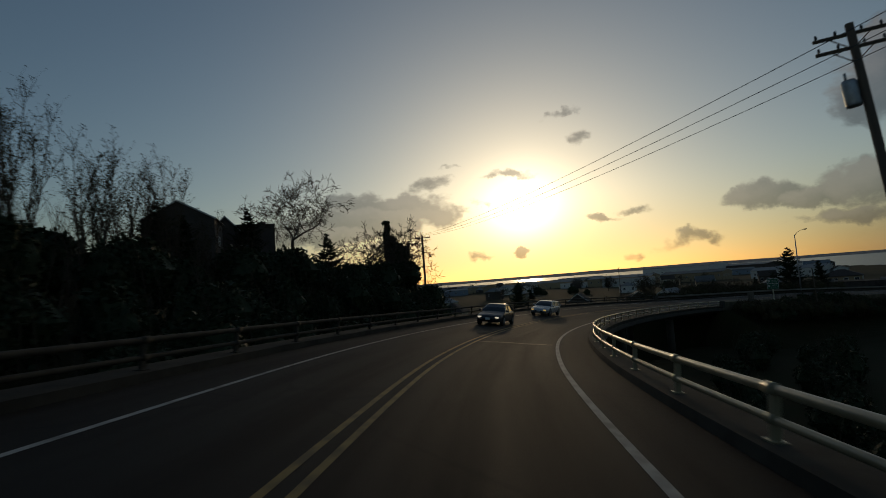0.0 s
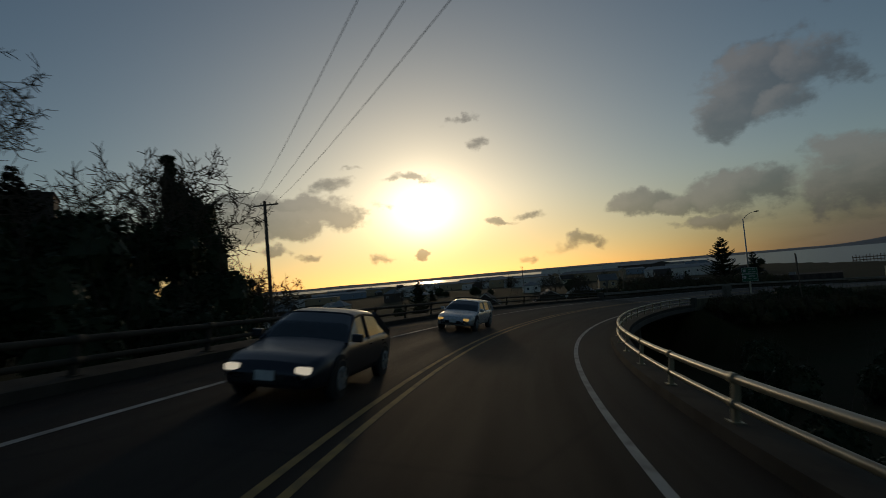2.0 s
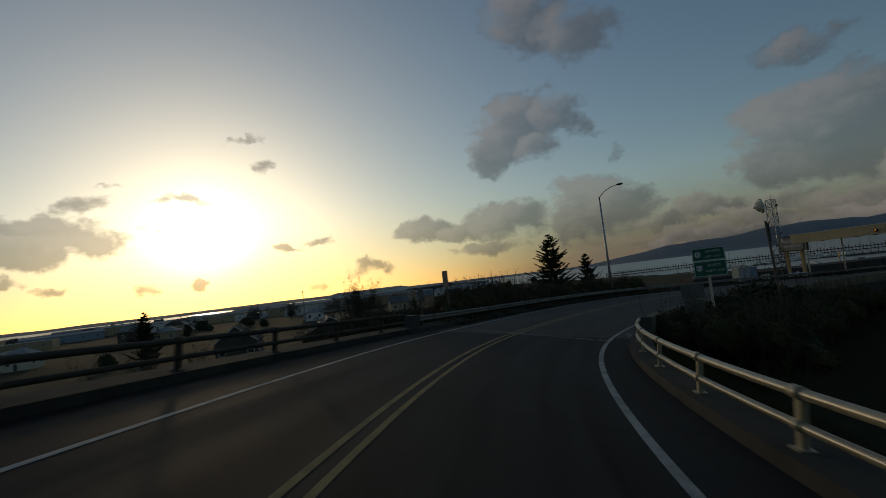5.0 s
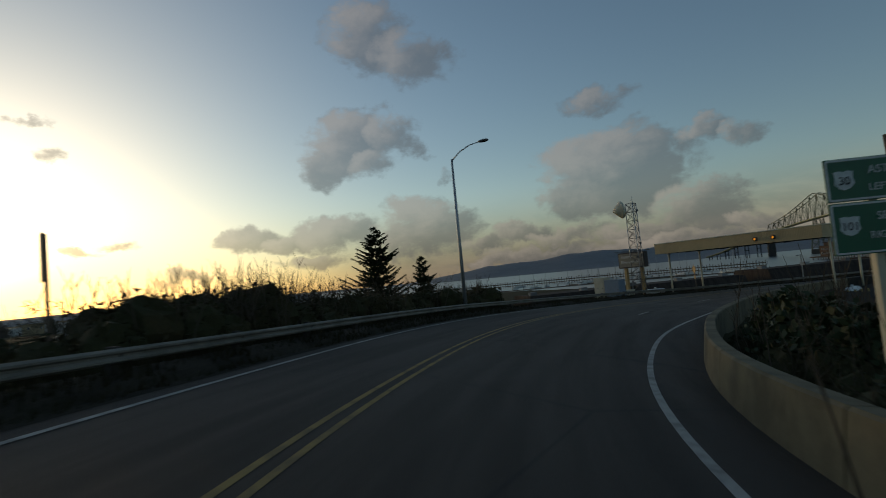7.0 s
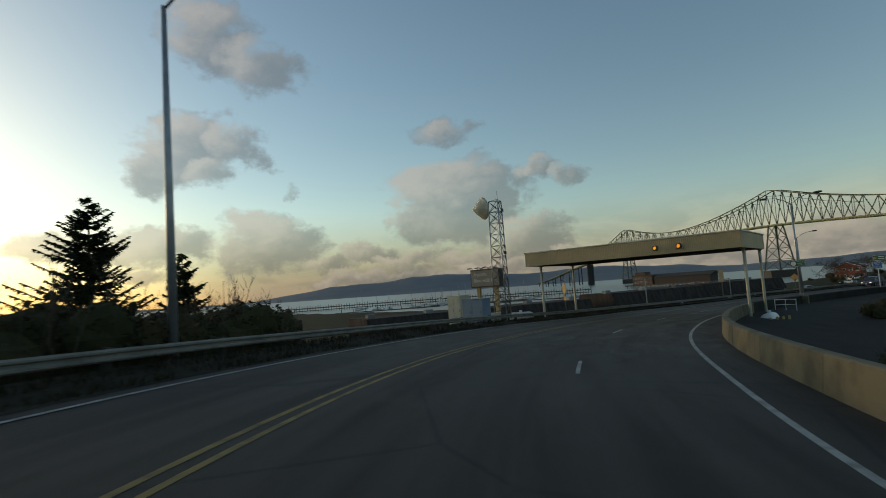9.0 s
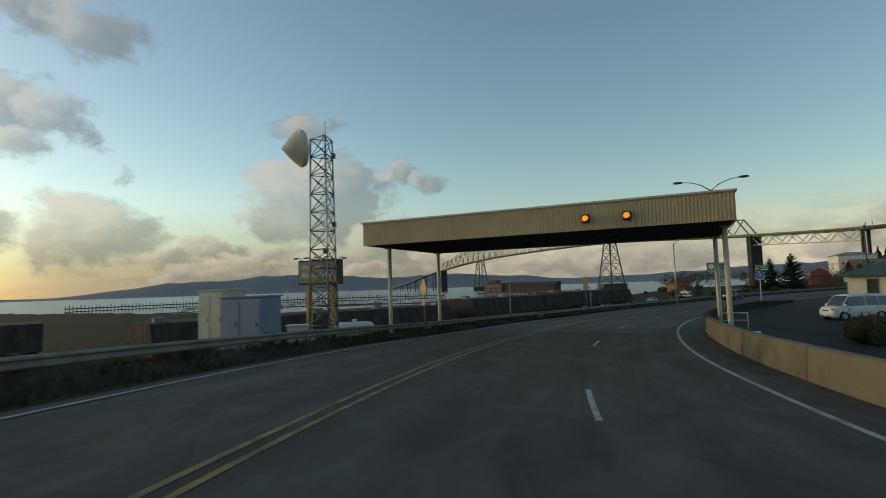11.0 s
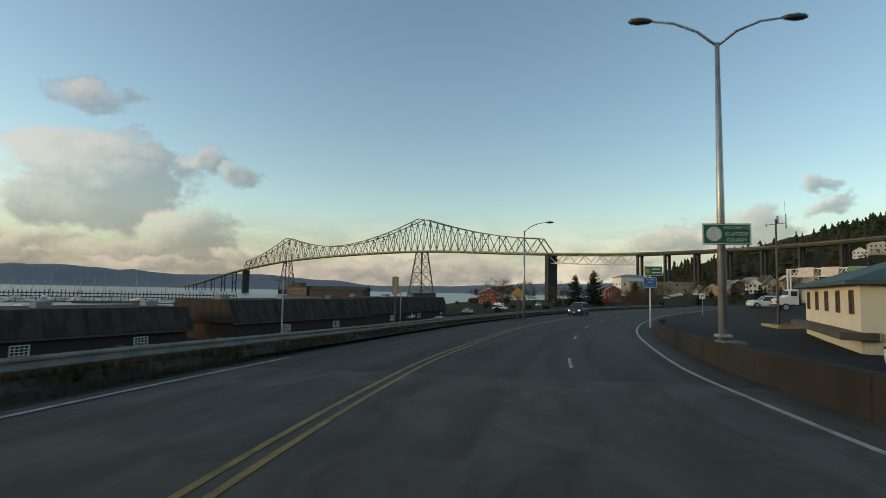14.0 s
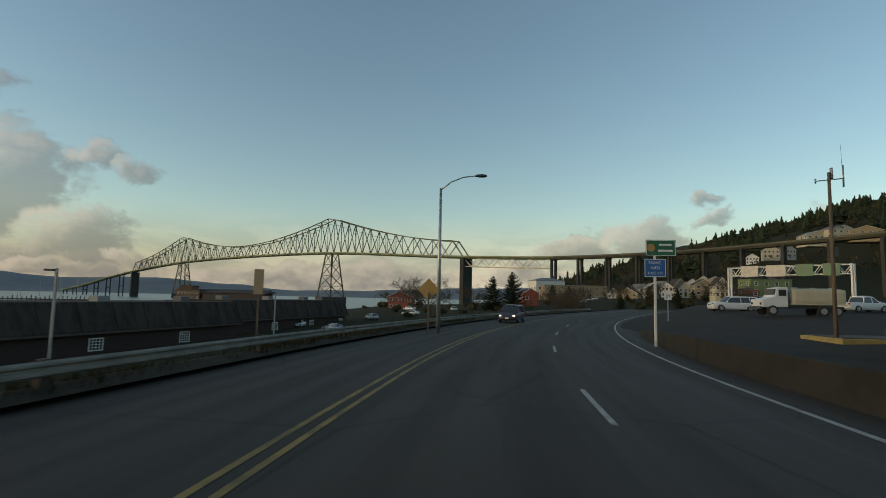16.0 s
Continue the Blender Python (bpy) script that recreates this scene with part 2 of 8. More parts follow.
TWIG = material("bare_twigs", (0.10, 0.078, 0.055), 0.9, grain=0.3, scale=3, spec=0.12)
IVY = material("ivy_leaves", (0.028, 0.042, 0.016), 0.6, second=(0.045, 0.050, 0.018), scale=1.2, amount=0.7, grain=0.3, spec=0.2)
NEEDLE = material("conifer_needles", (0.026, 0.036, 0.017), 0.8, second=(0.05, 0.055, 0.025), scale=1.5, amount=0.6, grain=0.3, spec=0.12)
SHRUB = material("shrub_leaves", (0.046, 0.044, 0.020), 0.85, second=(0.075, 0.054, 0.026), scale=1.0, amount=0.7, grain=0.35, per=0.25, spec=0.12)
# paler copy of the bridge green: sunlight on chord and deck put into colour
BRIDGE_SUNLIT = material("sunlit_green_bridge_steel", (0.19, 0.22, 0.12), 0.6, second=(0.12, 0.14, 0.08), scale=0.05, amount=0.6, grain=0.1)
BRIDGE_GREEN = material("green_bridge_steel", (0.070, 0.090, 0.052), 0.6, second=(0.05, 0.062, 0.04), scale=0.05, amount=0.6, grain=0.1)
DECK_EDGE = material("olive_deck_concrete", (0.120, 0.122, 0.092), 0.9, second=(0.08, 0.08, 0.062), scale=0.08, amount=0.6)
BENT = material("dark_pier_concrete", (0.048, 0.046, 0.042), 0.92, second=(0.032, 0.030, 0.028), scale=0.2, amount=0.6)
CANOPY = material("tan_ribbed_metal", (0.57, 0.415, 0.225), 0.6, second=(0.42, 0.31, 0.17), scale=0.5, amount=0.55, grain=0.08)
CANOPY_WHITE = material("cream_paint", (0.60, 0.55, 0.42), 0.55, second=(0.45, 0.38, 0.25), scale=1.2, amount=0.6, grain=0.08)
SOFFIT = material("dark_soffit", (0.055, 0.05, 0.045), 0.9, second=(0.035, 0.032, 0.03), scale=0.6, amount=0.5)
STEEL_DARK = material("dark_steel", (0.09, 0.095, 0.10), 0.55, 0.5, scale=3, grain=0.15)
SIGN_GREEN = material("green_sign_face", (0.012, 0.115, 0.055), 0.45, second=(0.010, 0.085, 0.042), scale=1.5, amount=0.5, grain=0.06)
SIGN_WHITE = material("white_sign_sheet", (0.66, 0.67, 0.64), 0.5, grain=0.05)
SIGN_BLUE = material("blue_sign_face", (0.02, 0.11, 0.34), 0.45, grain=0.06)
SIGN_YELLOW = material("yellow_sign_face", (0.40, 0.24, 0.07), 0.5, grain=0.06)
SIGN_BLACK = material("black_lettering", (0.015, 0.015, 0.015), 0.6)
ALU = material("sign_back_aluminium", (0.34, 0.34, 0.33), 0.55, 0.5, scale=2, grain=0.1)
SIGN_BACK = material("weathered_sign_back", (0.150, 0.135, 0.108), 0.8, second=(0.09, 0.08, 0.065), scale=1.5, amount=0.6, grain=0.1)
RED_PAINT = material("red_boards", (0.30, 0.075, 0.045), 0.8, second=(0.20, 0.05, 0.035), scale=0.6, amount=0.6, stretch=(1, 1, 5))
GLASS = material("window_glass", (0.035, 0.04, 0.045), 0.12, grain=0.05, spec=0.8)
RUBBER = material("tyre_rubber", (0.022, 0.022, 0.022), 0.85)
ROOF_DARK = material("dark_shingles", (0.062, 0.048, 0.039), 0.95, second=(0.036, 0.028, 0.023), scale=0.8, amount=0.6, grain=0.3, bump=0.6)
MANSARD = material("streaked_brown_shingles", (0.066, 0.052, 0.044), 0.95, second=(0.034, 0.027, 0.024), scale=0.9, amount=0.85, grain=0.35, bump=0.7, bump_scale=14, spec=0.15, stretch=(1.0, 1.0, 0.18))
ROOF_GREY = material("grey_roofing", (0.22, 0.22, 0.215), 0.8, second=(0.15, 0.15, 0.15), scale=0.4, amount=0.6, per=0.4)
ROOF_GREEN = material("green_roofing", (0.045, 0.085, 0.072), 0.7, second=(0.035, 0.062, 0.055), scale=0.8, amount=0.6, grain=0.2)
WALL_CREAM = material("cream_siding", (0.52, 0.46, 0.33), 0.8, second=(0.42, 0.36, 0.25), scale=0.7, amount=0.5, grain=0.08, per=0.12)
OFFICE_WALL = material("pale_cream_office_siding", (0.60, 0.56, 0.44), 0.8, second=(0.50, 0.46, 0.35), scale=0.7, amount=0.5, grain=0.08)
WALL_WHITE = material("white_siding", (0.62, 0.60, 0.56), 0.8, second=(0.48, 0.46, 0.42), scale=0.6, amount=0.5, per=0.15)
WALL_TAN = material("tan_siding", (0.36, 0.27, 0.16), 0.8, second=(0.28, 0.21, 0.13), scale=0.6, amount=0.5, per=0.15)
WALL_DARK = material("dark_brown_siding", (0.085, 0.065, 0.052), 0.88, second=(0.055, 0.043, 0.036), scale=0.5, amount=0.6, per=0.1)
WALL_BLUE = material("bluegrey_metal", (0.20, 0.25, 0.31), 0.65, second=(0.15, 0.19, 0.24), scale=0.8, amount=0.5)
TRIM = material("white_trim", (0.68, 0.66, 0.61), 0.6, grain=0.06)
KERB_YELLOW = material("yellow_kerb", (0.36, 0.26, 0.085), 0.85, second=(0.20, 0.165, 0.09), scale=2.0, amount=0.7)
LAMP_ON = glowing("lit_lens", (1.0, 0.36, 0.04), 0.45)
HEADLIGHT = glowing("headlight", (1.0, 0.90, 0.70), 0.9)
AMBER_LIGHT = glowing("amber_headlight", (1.0, 0.62, 0.18), 0.8)
# far woods lifted towards blue-grey: distance haze put into their colour
HAZED_FOREST = material("hazed_far_forest", (0.150, 0.165, 0.182), 0.97, second=(0.115, 0.128, 0.145), scale=0.006, amount=0.6, grain=0.25)
TAIL = material("tail_lens", (0.28, 0.012, 0.012), 0.25)


def road_material(name, color, dark, pale, spec=0.35, worn=None):
    """A worn carriageway: streaks and stains drawn out along the lanes, grit, and darker patches."""
    m = bpy.data.materials.new(name)
    m.use_nodes = True
    N = Nodes(m.node_tree)
    lat, run = N.add("ShaderNodeAttribute"), N.add("ShaderNodeAttribute")
    lat.attribute_name, run.attribute_name = "across", "along"
    lane = N.add("ShaderNodeCombineXYZ", X=N.math("MULTIPLY", run.outputs["Fac"], 0.05), Y=lat.outputs["Fac"])
    patch = N.add("ShaderNodeCombineXYZ", X=N.math("MULTIPLY", run.outputs["Fac"], 0.16), Y=N.math("MULTIPLY", lat.outputs["Fac"], 0.35))
    tex = N.add("ShaderNodeTexCoord").outputs["Object"]
    streak, blot, grit = N.noise(lane.outputs[0], 1.3, 4.0, 0.55), N.noise(patch.outputs[0], 1.0, 5.0, 0.62, 0.5), N.noise(tex, 45.0, 3.0, 0.7)
    col = N.mix(N.math("MULTIPLY", N.step(streak.outputs[0], 0.42, 0.66), 0.75), rgb(*color), rgb(*dark))
    # cracks and tar lines
    crack = N.add("ShaderNodeTexVoronoi", Vector=tex, Scale=0.16)
    crack.feature = "DISTANCE_TO_EDGE"
    line = N.math("SUBTRACT", 1.0, N.step(N.math("ADD", crack.outputs["Distance"], N.math("MULTIPLY", blot.outputs[0], 0.02)), 0.012, 0.020))
    col = N.mix(N.math("MULTIPLY", line, 0.6), col, rgb(0.010, 0.010, 0.010))
    col = N.mix(N.math("MULTIPLY", N.step(blot.outputs[0], 0.52, 0.72), 0.55), col, rgb(*pale))
    if worn:      # the old surface by the toll canopy: scuffed pale patches, ending at the tar seam
        scuff = N.noise(N.add("ShaderNodeCombineXYZ", X=N.math("MULTIPLY", run.outputs["Fac"], 0.30), Y=N.math("MULTIPLY", lat.outputs["Fac"], 0.8)).outputs[0], 1.1, 6.0, 0.68, 0.8)
        here = N.math("MULTIPLY", N.step(run.outputs["Fac"], 112.0, 132.0), N.math("LESS_THAN", run.outputs["Fac"], 15.28 * 11.5))
        col = N.mix(N.math("MULTIPLY", here, N.math("MULTIPLY_ADD", N.step(scuff.outputs[0], 0.42, 0.70), 0.75, 0.20)), col, rgb(*worn))
    shade_node = N.add("ShaderNodeVectorMath", i0=col)
    shade_node.operation = "SCALE"
    N.put(shade_node, "Scale", N.math("ADD", 0.72, N.math("MULTIPLY", grit.outputs[0], 0.56)))
    bsdf = N.add("ShaderNodeBsdfPrincipled", Base_Color=shade_node.outputs[0])
    N.put(bsdf, "Roughness", N.math("ADD", 0.62, N.math("MULTIPLY", streak.outputs[0], 0.32), clamp=True))
    bsdf.inputs["Specular IOR Level"].default_value = spec
    rel = N.add("ShaderNodeBump", Strength=0.5, Distance=0.02, Height=grit.outputs[0])
    N.put(bsdf, "Normal", rel.outputs[0])
    N.tree.links.new(bsdf.outputs[0], N.add("ShaderNodeOutputMaterial").inputs[0])
    return m


ASPHALT = road_material("asphalt", (0.047, 0.0355, 0.0275), (0.029, 0.022, 0.017), (0.068, 0.053, 0.041), worn=(0.098, 0.084, 0.068))
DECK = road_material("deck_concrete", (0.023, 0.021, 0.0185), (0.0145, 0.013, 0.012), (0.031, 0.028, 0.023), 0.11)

def water_material():
    m = bpy.data.materials.new("river_water")
    m.use_nodes = True
    N = Nodes(m.node_tree)
    tex = N.add("ShaderNodeTexCoord").outputs["Object"]
    tex = N.add("ShaderNodeMapping", Vector=tex, Scale=(0.10, 0.35, 1.0)).outputs[0]
    rel = N.add("ShaderNodeBump", Strength=0.5, Distance=0.35, Height=N.noise(tex, 1.0, 5.0, 0.6).outputs[0])
    bsdf = N.add("ShaderNodeBsdfPrincipled", Base_Color=rgb(0.055, 0.075, 0.085), Roughness=0.28, Normal=rel.outputs[0])
    N.tree.links.new(bsdf.outputs[0], N.add("ShaderNodeOutputMaterial").inputs[0])
    return m


WATER = water_material()


def paint(name, color, rough=0.32, metal=0.0):
    return material(name, color, rough, metal, second=tuple(c * 0.8 for c in color), scale=1.2, amount=0.4, grain=0.04, spec=0.6)


PAINT_NAVY = paint("dark_blue_car_paint", (0.020, 0.023, 0.032))
PAINT_WHITE = paint("white_car_paint", (0.62, 0.62, 0.61))
PAINT_SILVER = paint("silver_car_paint", (0.56, 0.56, 0.55), 0.28, 0.3)
PAINT_PLUM = paint("dark_van_paint", (0.045, 0.032, 0.055))

# ---- mesh helpers ----
def mesh_object(name, bm, mat, parent=None, label="", smooth=False):
    me = bpy.data.meshes.new(name)
    bm.to_mesh(me)
    bm.free()
    for m in (mat if isinstance(mat, (list, tuple)) else [mat]):
        me.materials.append(m)
    if smooth:
        for p in me.polygons:
            p.use_smooth = True
    ob = new(name, me)
    ob.parent = parent
    if label:
        ob["label"] = label
    return ob


def part(name, bm, mat, parent, label="", smooth=False):
    return mesh_object(name, bm, mat, parent, label, smooth)


def thing(name, m, label, category, group="", kind=""):
    ob = new(name)
    ob.empty_display_size = 0.2
    ob.matrix_world = m
    return tagged(ob, label, category, group, kind)


def place(x, y, z, turn=0.0):
    """A pose upright at x, y, z; turn: degrees clockwise from +Y at which its own +Y points."""
    return pose(x, y, z, 0, 0, -turn)


def box(bm, cx, cy, cz, sx, sy, sz, bevel=0.0, mi=0, m=None):
    """A box by its centre and full sizes."""
    vs = []
    for dz in (-0.5, 0.5):
        for dx, dy in ((-0.5, -0.5), (0.5, -0.5), (0.5, 0.5), (-0.5, 0.5)):
            p = Vector((cx + dx * sx, cy + dy * sy, cz + dz * sz))
            vs.append(bm.verts.new(m @ p if m else p))
    faces = [(3, 2, 1, 0), (4, 5, 6, 7), (0, 1, 5, 4), (1, 2, 6, 5), (2, 3, 7, 6), (3, 0, 4, 7)]
    made = [bm.faces.new([vs[i] for i in f]) for f in faces]
    for f in made:
        f.material_index = mi
    if bevel:
        edges = list({e for f in made for e in f.edges})
        bmesh.ops.bevel(bm, geom=edges, offset=bevel, segments=2, affect="EDGES", profile=0.6)
    return vs


def beam(bm, a, b, w, h=None, mi=0):
    """A square bar from a to b."""
    a, b = Vector(a), Vector(b)
    d = b - a
    n = d.length
    if n < 1e-6:
        return
    q = d.to_track_quat("Z", "Y").to_matrix().to_4x4()
    box(bm, 0, 0, n / 2, w, h or w, n, mi=mi, m=Matrix.Translation(a) @ q)


def tube(bm, pts, radii, sides=8, cap=True, mi=0):
    """A round bar along points."""
    pts = [Vector(p) for p in pts]
    rings = []
    side = None
    for i, p in enumerate(pts):
        d = (pts[min(i + 1, len(pts) - 1)] - pts[max(i - 1, 0)]).normalized()
        if side is None:
            side = d.orthogonal().normalized()
        else:
            side = (side - d * side.dot(d))
            side = side.normalized() if side.length > 1e-6 else d.orthogonal().normalized()
        up = d.cross(side)
        r = radii[i] if isinstance(radii, (list, tuple)) else radii
        rings.append([bm.verts.new(p + (side * math.cos(2 * math.pi * k / sides) + up * math.sin(2 * math.pi * k / sides)) * r) for k in range(sides)])
    for a, b in zip(rings, rings[1:]):
        for k in range(sides):
            f = bm.faces.new((a[k], a[(k + 1) % sides], b[(k + 1) % sides], b[k]))
            f.material_index, f.smooth = mi, True
    if cap:
        bm.faces.new(rings[0][::-1]).material_index = mi
        bm.faces.new(rings[-1]).material_index = mi


def prism(bm, outline, y0, y1, mi=0, m=None):
    """An outline in x, z pulled along y."""
    a = [bm.verts.new(m @ Vector((x, y0, z)) if m else Vector((x, y0, z))) for x, z in outline]
    b = [bm.verts.new(m @ Vector((x, y1, z)) if m else Vector((x, y1, z))) for x, z in outline]
    n = len(outline)
    fs = [bm.faces.new(a), bm.faces.new(b[::-1])]
    for i in range(n):
        fs.append(bm.faces.new((a[i], b[i], b[(i + 1) % n], a[(i + 1) % n])))
    for f in fs:
        f.material_index = mi
    bmesh.ops.recalc_face_normals(bm, faces=fs)


def quad(bm, pts, mi=0):
    f = bm.faces.new([bm.verts.new(p) for p in pts])
    f.material_index = mi
    return f


def words(name, text, size, mat, parent, m, spacing=1.0):
    """Lettering as a flat mesh."""
    cu = bpy.data.curves.new(name, "FONT")
    cu.body, cu.size, cu.align_x, cu.align_y, cu.extrude, cu.space_character = text, size, "CENTER", "CENTER", 0.004, spacing
    tmp = bpy.data.objects.new("lettering_curve", cu)
    me = bpy.data.meshes.new_from_object(tmp)
    bpy.data.objects.remove(tmp)
    me.materials.clear()
    me.materials.append(mat)
    ob = new(name, me)
    ob.parent, ob.matrix_basis = parent, m
    return ob


# ---- the road's line ----
# station (seconds of travel), x, y, z, bank in degrees (falls to the right)
LINE = [
    (-6, -3.6, -77.0, 3.6, 5.0), (-3, -2.3, -40.0, 1.85, 5.2), (0, -0.17, -0.07, 0.01, 5.4), (1.25, 1.76, 16.80, -0.77, 5.7),
    (2.5, 5.82, 33.43, -1.70, 6.8), (3.75, 12.38, 49.27, -2.56, 7.8), (5, 21.22, 63.30, -3.33, 7.8), (6.25, 31.47, 74.52, -4.06, 6.7),
    (7.5, 42.55, 82.47, -4.73, 6.0), (8.75, 54.18, 87.63, -5.22, 5.0), (10, 66.56, 90.87, -5.65, 4.0), (11.25, 79.87, 92.00, -6.16, 2.6),
    (12.5, 93.64, 90.76, -6.66, 1.4), (13.75, 107.04, 87.45, -7.11, 0.0), (15, 119.81, 82.82, -7.49, -0.2), (16, 129.48, 78.27, -7.76, -0.2),
    (17, 146.72, 68.16, -8.06, 0), (18, 162.89, 56.41, -8.24, 0), (19, 177.84, 43.13, -8.29, 0), (20, 191.55, 28.58, -8.3, 0), (22, 217.0, -2.0, -8.3, 0), (25, 250, -42, -8.3, 0),
]


def between(rows, s, col):
    """Smooth value of a column of rows at s (rows run by their first number)."""
    i = 0
    while i < len(rows) - 2 and s > rows[i + 1][0]:
        i += 1
    a, b = rows[i], rows[i + 1]
    h = b[0] - a[0]
    u = min(max((s - a[0]) / h, 0.0), 1.0)

    def slope(j):
        if j == 0:
            return (rows[1][col] - rows[0][col]) / (rows[1][0] - rows[0][0])
        if j == len(rows) - 1:
            return (rows[-1][col] - rows[-2][col]) / (rows[-1][0] - rows[-2][0])
        h0, h1 = rows[j][0] - rows[j - 1][0], rows[j + 1][0] - rows[j][0]
        return ((rows[j][col] - rows[j - 1][col]) / h0 * h1 + (rows[j + 1][col] - rows[j][col]) / h1 * h0) / (h0 + h1)

    return ((2 * u ** 3 - 3 * u ** 2 + 1) * a[col] + (-2 * u ** 3 + 3 * u ** 2) * b[col]
            + h * (u ** 3 - 2 * u ** 2 + u) * slope(i) + h * (u ** 3 - u ** 2) * slope(i + 1))


def road_frame(s):
    """Origin, right, forward and up of the road at a station."""
    p = Vector([between(LINE, s, c) for c in (1, 2, 3)])
    q = Vector([between(LINE, s + 0.02, c) - between(LINE, s - 0.02, c) for c in (1, 2, 3)])
    f = q.normalized()
    r = f.cross(Vector((0, 0, 1))).normalized()
    bank = radians(between(LINE, s, 4))
    r = (r * math.cos(bank) - Vector((0, 0, 1)) * math.sin(bank)).normalized()
    return p, r, f, r.cross(f)


def on_road(s, lat, h=0.0):
    p, r, f, u = road_frame(s)
    return p + r * lat + u * h


# across the road, metres right of the lane's middle: station, right line, yellow, left line, left rail, right wall
ACROSS = [
    (-6, 1.7, -1.75, -5.2, -7.3, 3.35), (0, 1.7, -1.75, -5.2, -7.3, 3.35), (2, 1.7, -1.8, -5.4, -7.3, 3.35), (4, 1.74, -1.65, -4.9, -7.2, 3.35),
    (5.5, 1.85, -1.65, -4.9, -7.1, 3.3), (7.0, 2.0, -2.1, -5.5, -7.1, 3.05), (8.0, 2.35, -2.45, -6.0, -7.5, 3.45), (9.0, 3.15, -3.0, -6.8, -8.3, 4.6),
    (10.5, 4.75, -3.15, -7.1, -8.9, 6.1), (12, 5.0, -2.7, -7.3, -9.2, 6.35), (13.5, 4.85, -2.5, -7.3, -8.9, 6.2), (15, 5.05, -2.5, -7.1, -8.5, 6.25),
    (16, 5.3, -2.5, -7.0, -7.9, 6.5), (17, 5.62, -2.5, -6.9, -7.6, 6.8), (18, 5.85, -2.5, -6.8, -7.5, 7.4), (20, 5.8, -2.5, -6.8, -7.5, 9.0), (25, 5.6, -2.5, -6.8, -7.5, 9.0),
]


def across(s, what):
    return between(ACROSS, s, {"right": 1, "yellow": 2, "left": 3, "rail": 4, "wall": 5}[what])


def stations(a, b, step):
    n = max(1, int(round((b - a) / step)))
    return [a + (b - a) * i / n for i in range(n + 1)]


def sweep(bm, ss, profile, close=False, mi=0, cap=True):
    """Sweeps an outline of (lateral, height) pairs, or a function of the station giving one, along the road."""
    rings = []
    for s in ss:
        p, r, f, u = road_frame(s)
        prof = profile(s) if callable(profile) else profile
        rings.append([bm.verts.new(p + r * x + u * z) for x, z in prof])
    n = len(rings[0])
    fs = []
    for a, b in zip(rings, rings[1:]):
        for k in range(n if close else n - 1):
            fs.append(bm.faces.new((a[k], a[(k + 1) % n], b[(k + 1) % n], b[k])))
    if close and cap:
        fs += [bm.faces.new(rings[0]), bm.faces.new(rings[-1][::-1])]
    for f in fs:
        f.material_index = mi
    bmesh.ops.recalc_face_normals(bm, faces=fs)
    return rings


END_DECK = 7.0      # the viaduct ends here and the road goes on over fill
road = thing("road", Matrix(), "two-lane curved ramp road descending to the town", "road", kind="structure")


def carriageway(name, a, b, left, right, mat, label):
    """The running surface, with how far along and across it is kept on its points."""
    bm = bmesh.new()
    la, lr = bm.verts.layers.float.new("across"), bm.verts.layers.float.new("along")
    rows = []
    for s in stations(a, b, 0.1):
        p, r, f, u = road_frame(s)
        lo, hi = left(s), right(s)
        row = []
        for k in range(13):
            x = lo + (hi - lo) * k / 12
            v = bm.verts.new(p + r * x - u * (0.02 if k in (0, 12) else 0.0))
            v[la], v[lr] = x, s * 11.5
            row.append(v)
        rows.append(row)
    for ra, rb in zip(rows, rows[1:]):
        for k in range(12):
            bm.faces.new((ra[k], ra[k + 1], rb[k + 1], rb[k]))
    bmesh.ops.recalc_face_normals(bm, faces=bm.faces[:])
    return part(name, bm, mat, road, label)


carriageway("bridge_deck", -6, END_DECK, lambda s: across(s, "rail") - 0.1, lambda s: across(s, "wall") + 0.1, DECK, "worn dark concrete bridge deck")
carriageway("asphalt_surface", END_DECK, 25, lambda s: across(s, "left") - 0.55, lambda s: across(s, "wall") + 0.1, ASPHALT, "dark grey asphalt with faded wheel tracks")


def stripe(name, off, a, b, w, mat, lift=0.006, step=0.1):
    bm = bmesh.new()
    sweep(bm, stations(a, b, step), lambda s: [(off(s) - w / 2, lift), (off(s) + w / 2, lift)])
    return part(name, bm, mat, road)


stripe("edge_line", lambda s: across(s, "right"), -6, 25, 0.14, WHITE)
stripe("edge_line", lambda s: across(s, "left"), -6, 15.55, 0.12, WHITE)
stripe("centre_line", lambda s: across(s, "yellow"), -6, 25, 0.11, YELLOW)
stripe("centre_line", lambda s: across(s, "yellow") - 0.30, -6, 25, 0.11, YELLOW)
# lane dashes
for s0 in (10.33, 11.78, 13.0, 14.2, 15.6, 16.46, 17.1, 17.75, 18.4, 19.05):
    ln = 0.27 if s0 < 16 else 0.17
    stripe("lane_dash", lambda s: 1.2 + 0.10 * (s - 10.5) if s < 15.5 else 1.82, s0, s0 + ln, 0.11, WHITE, step=0.07)
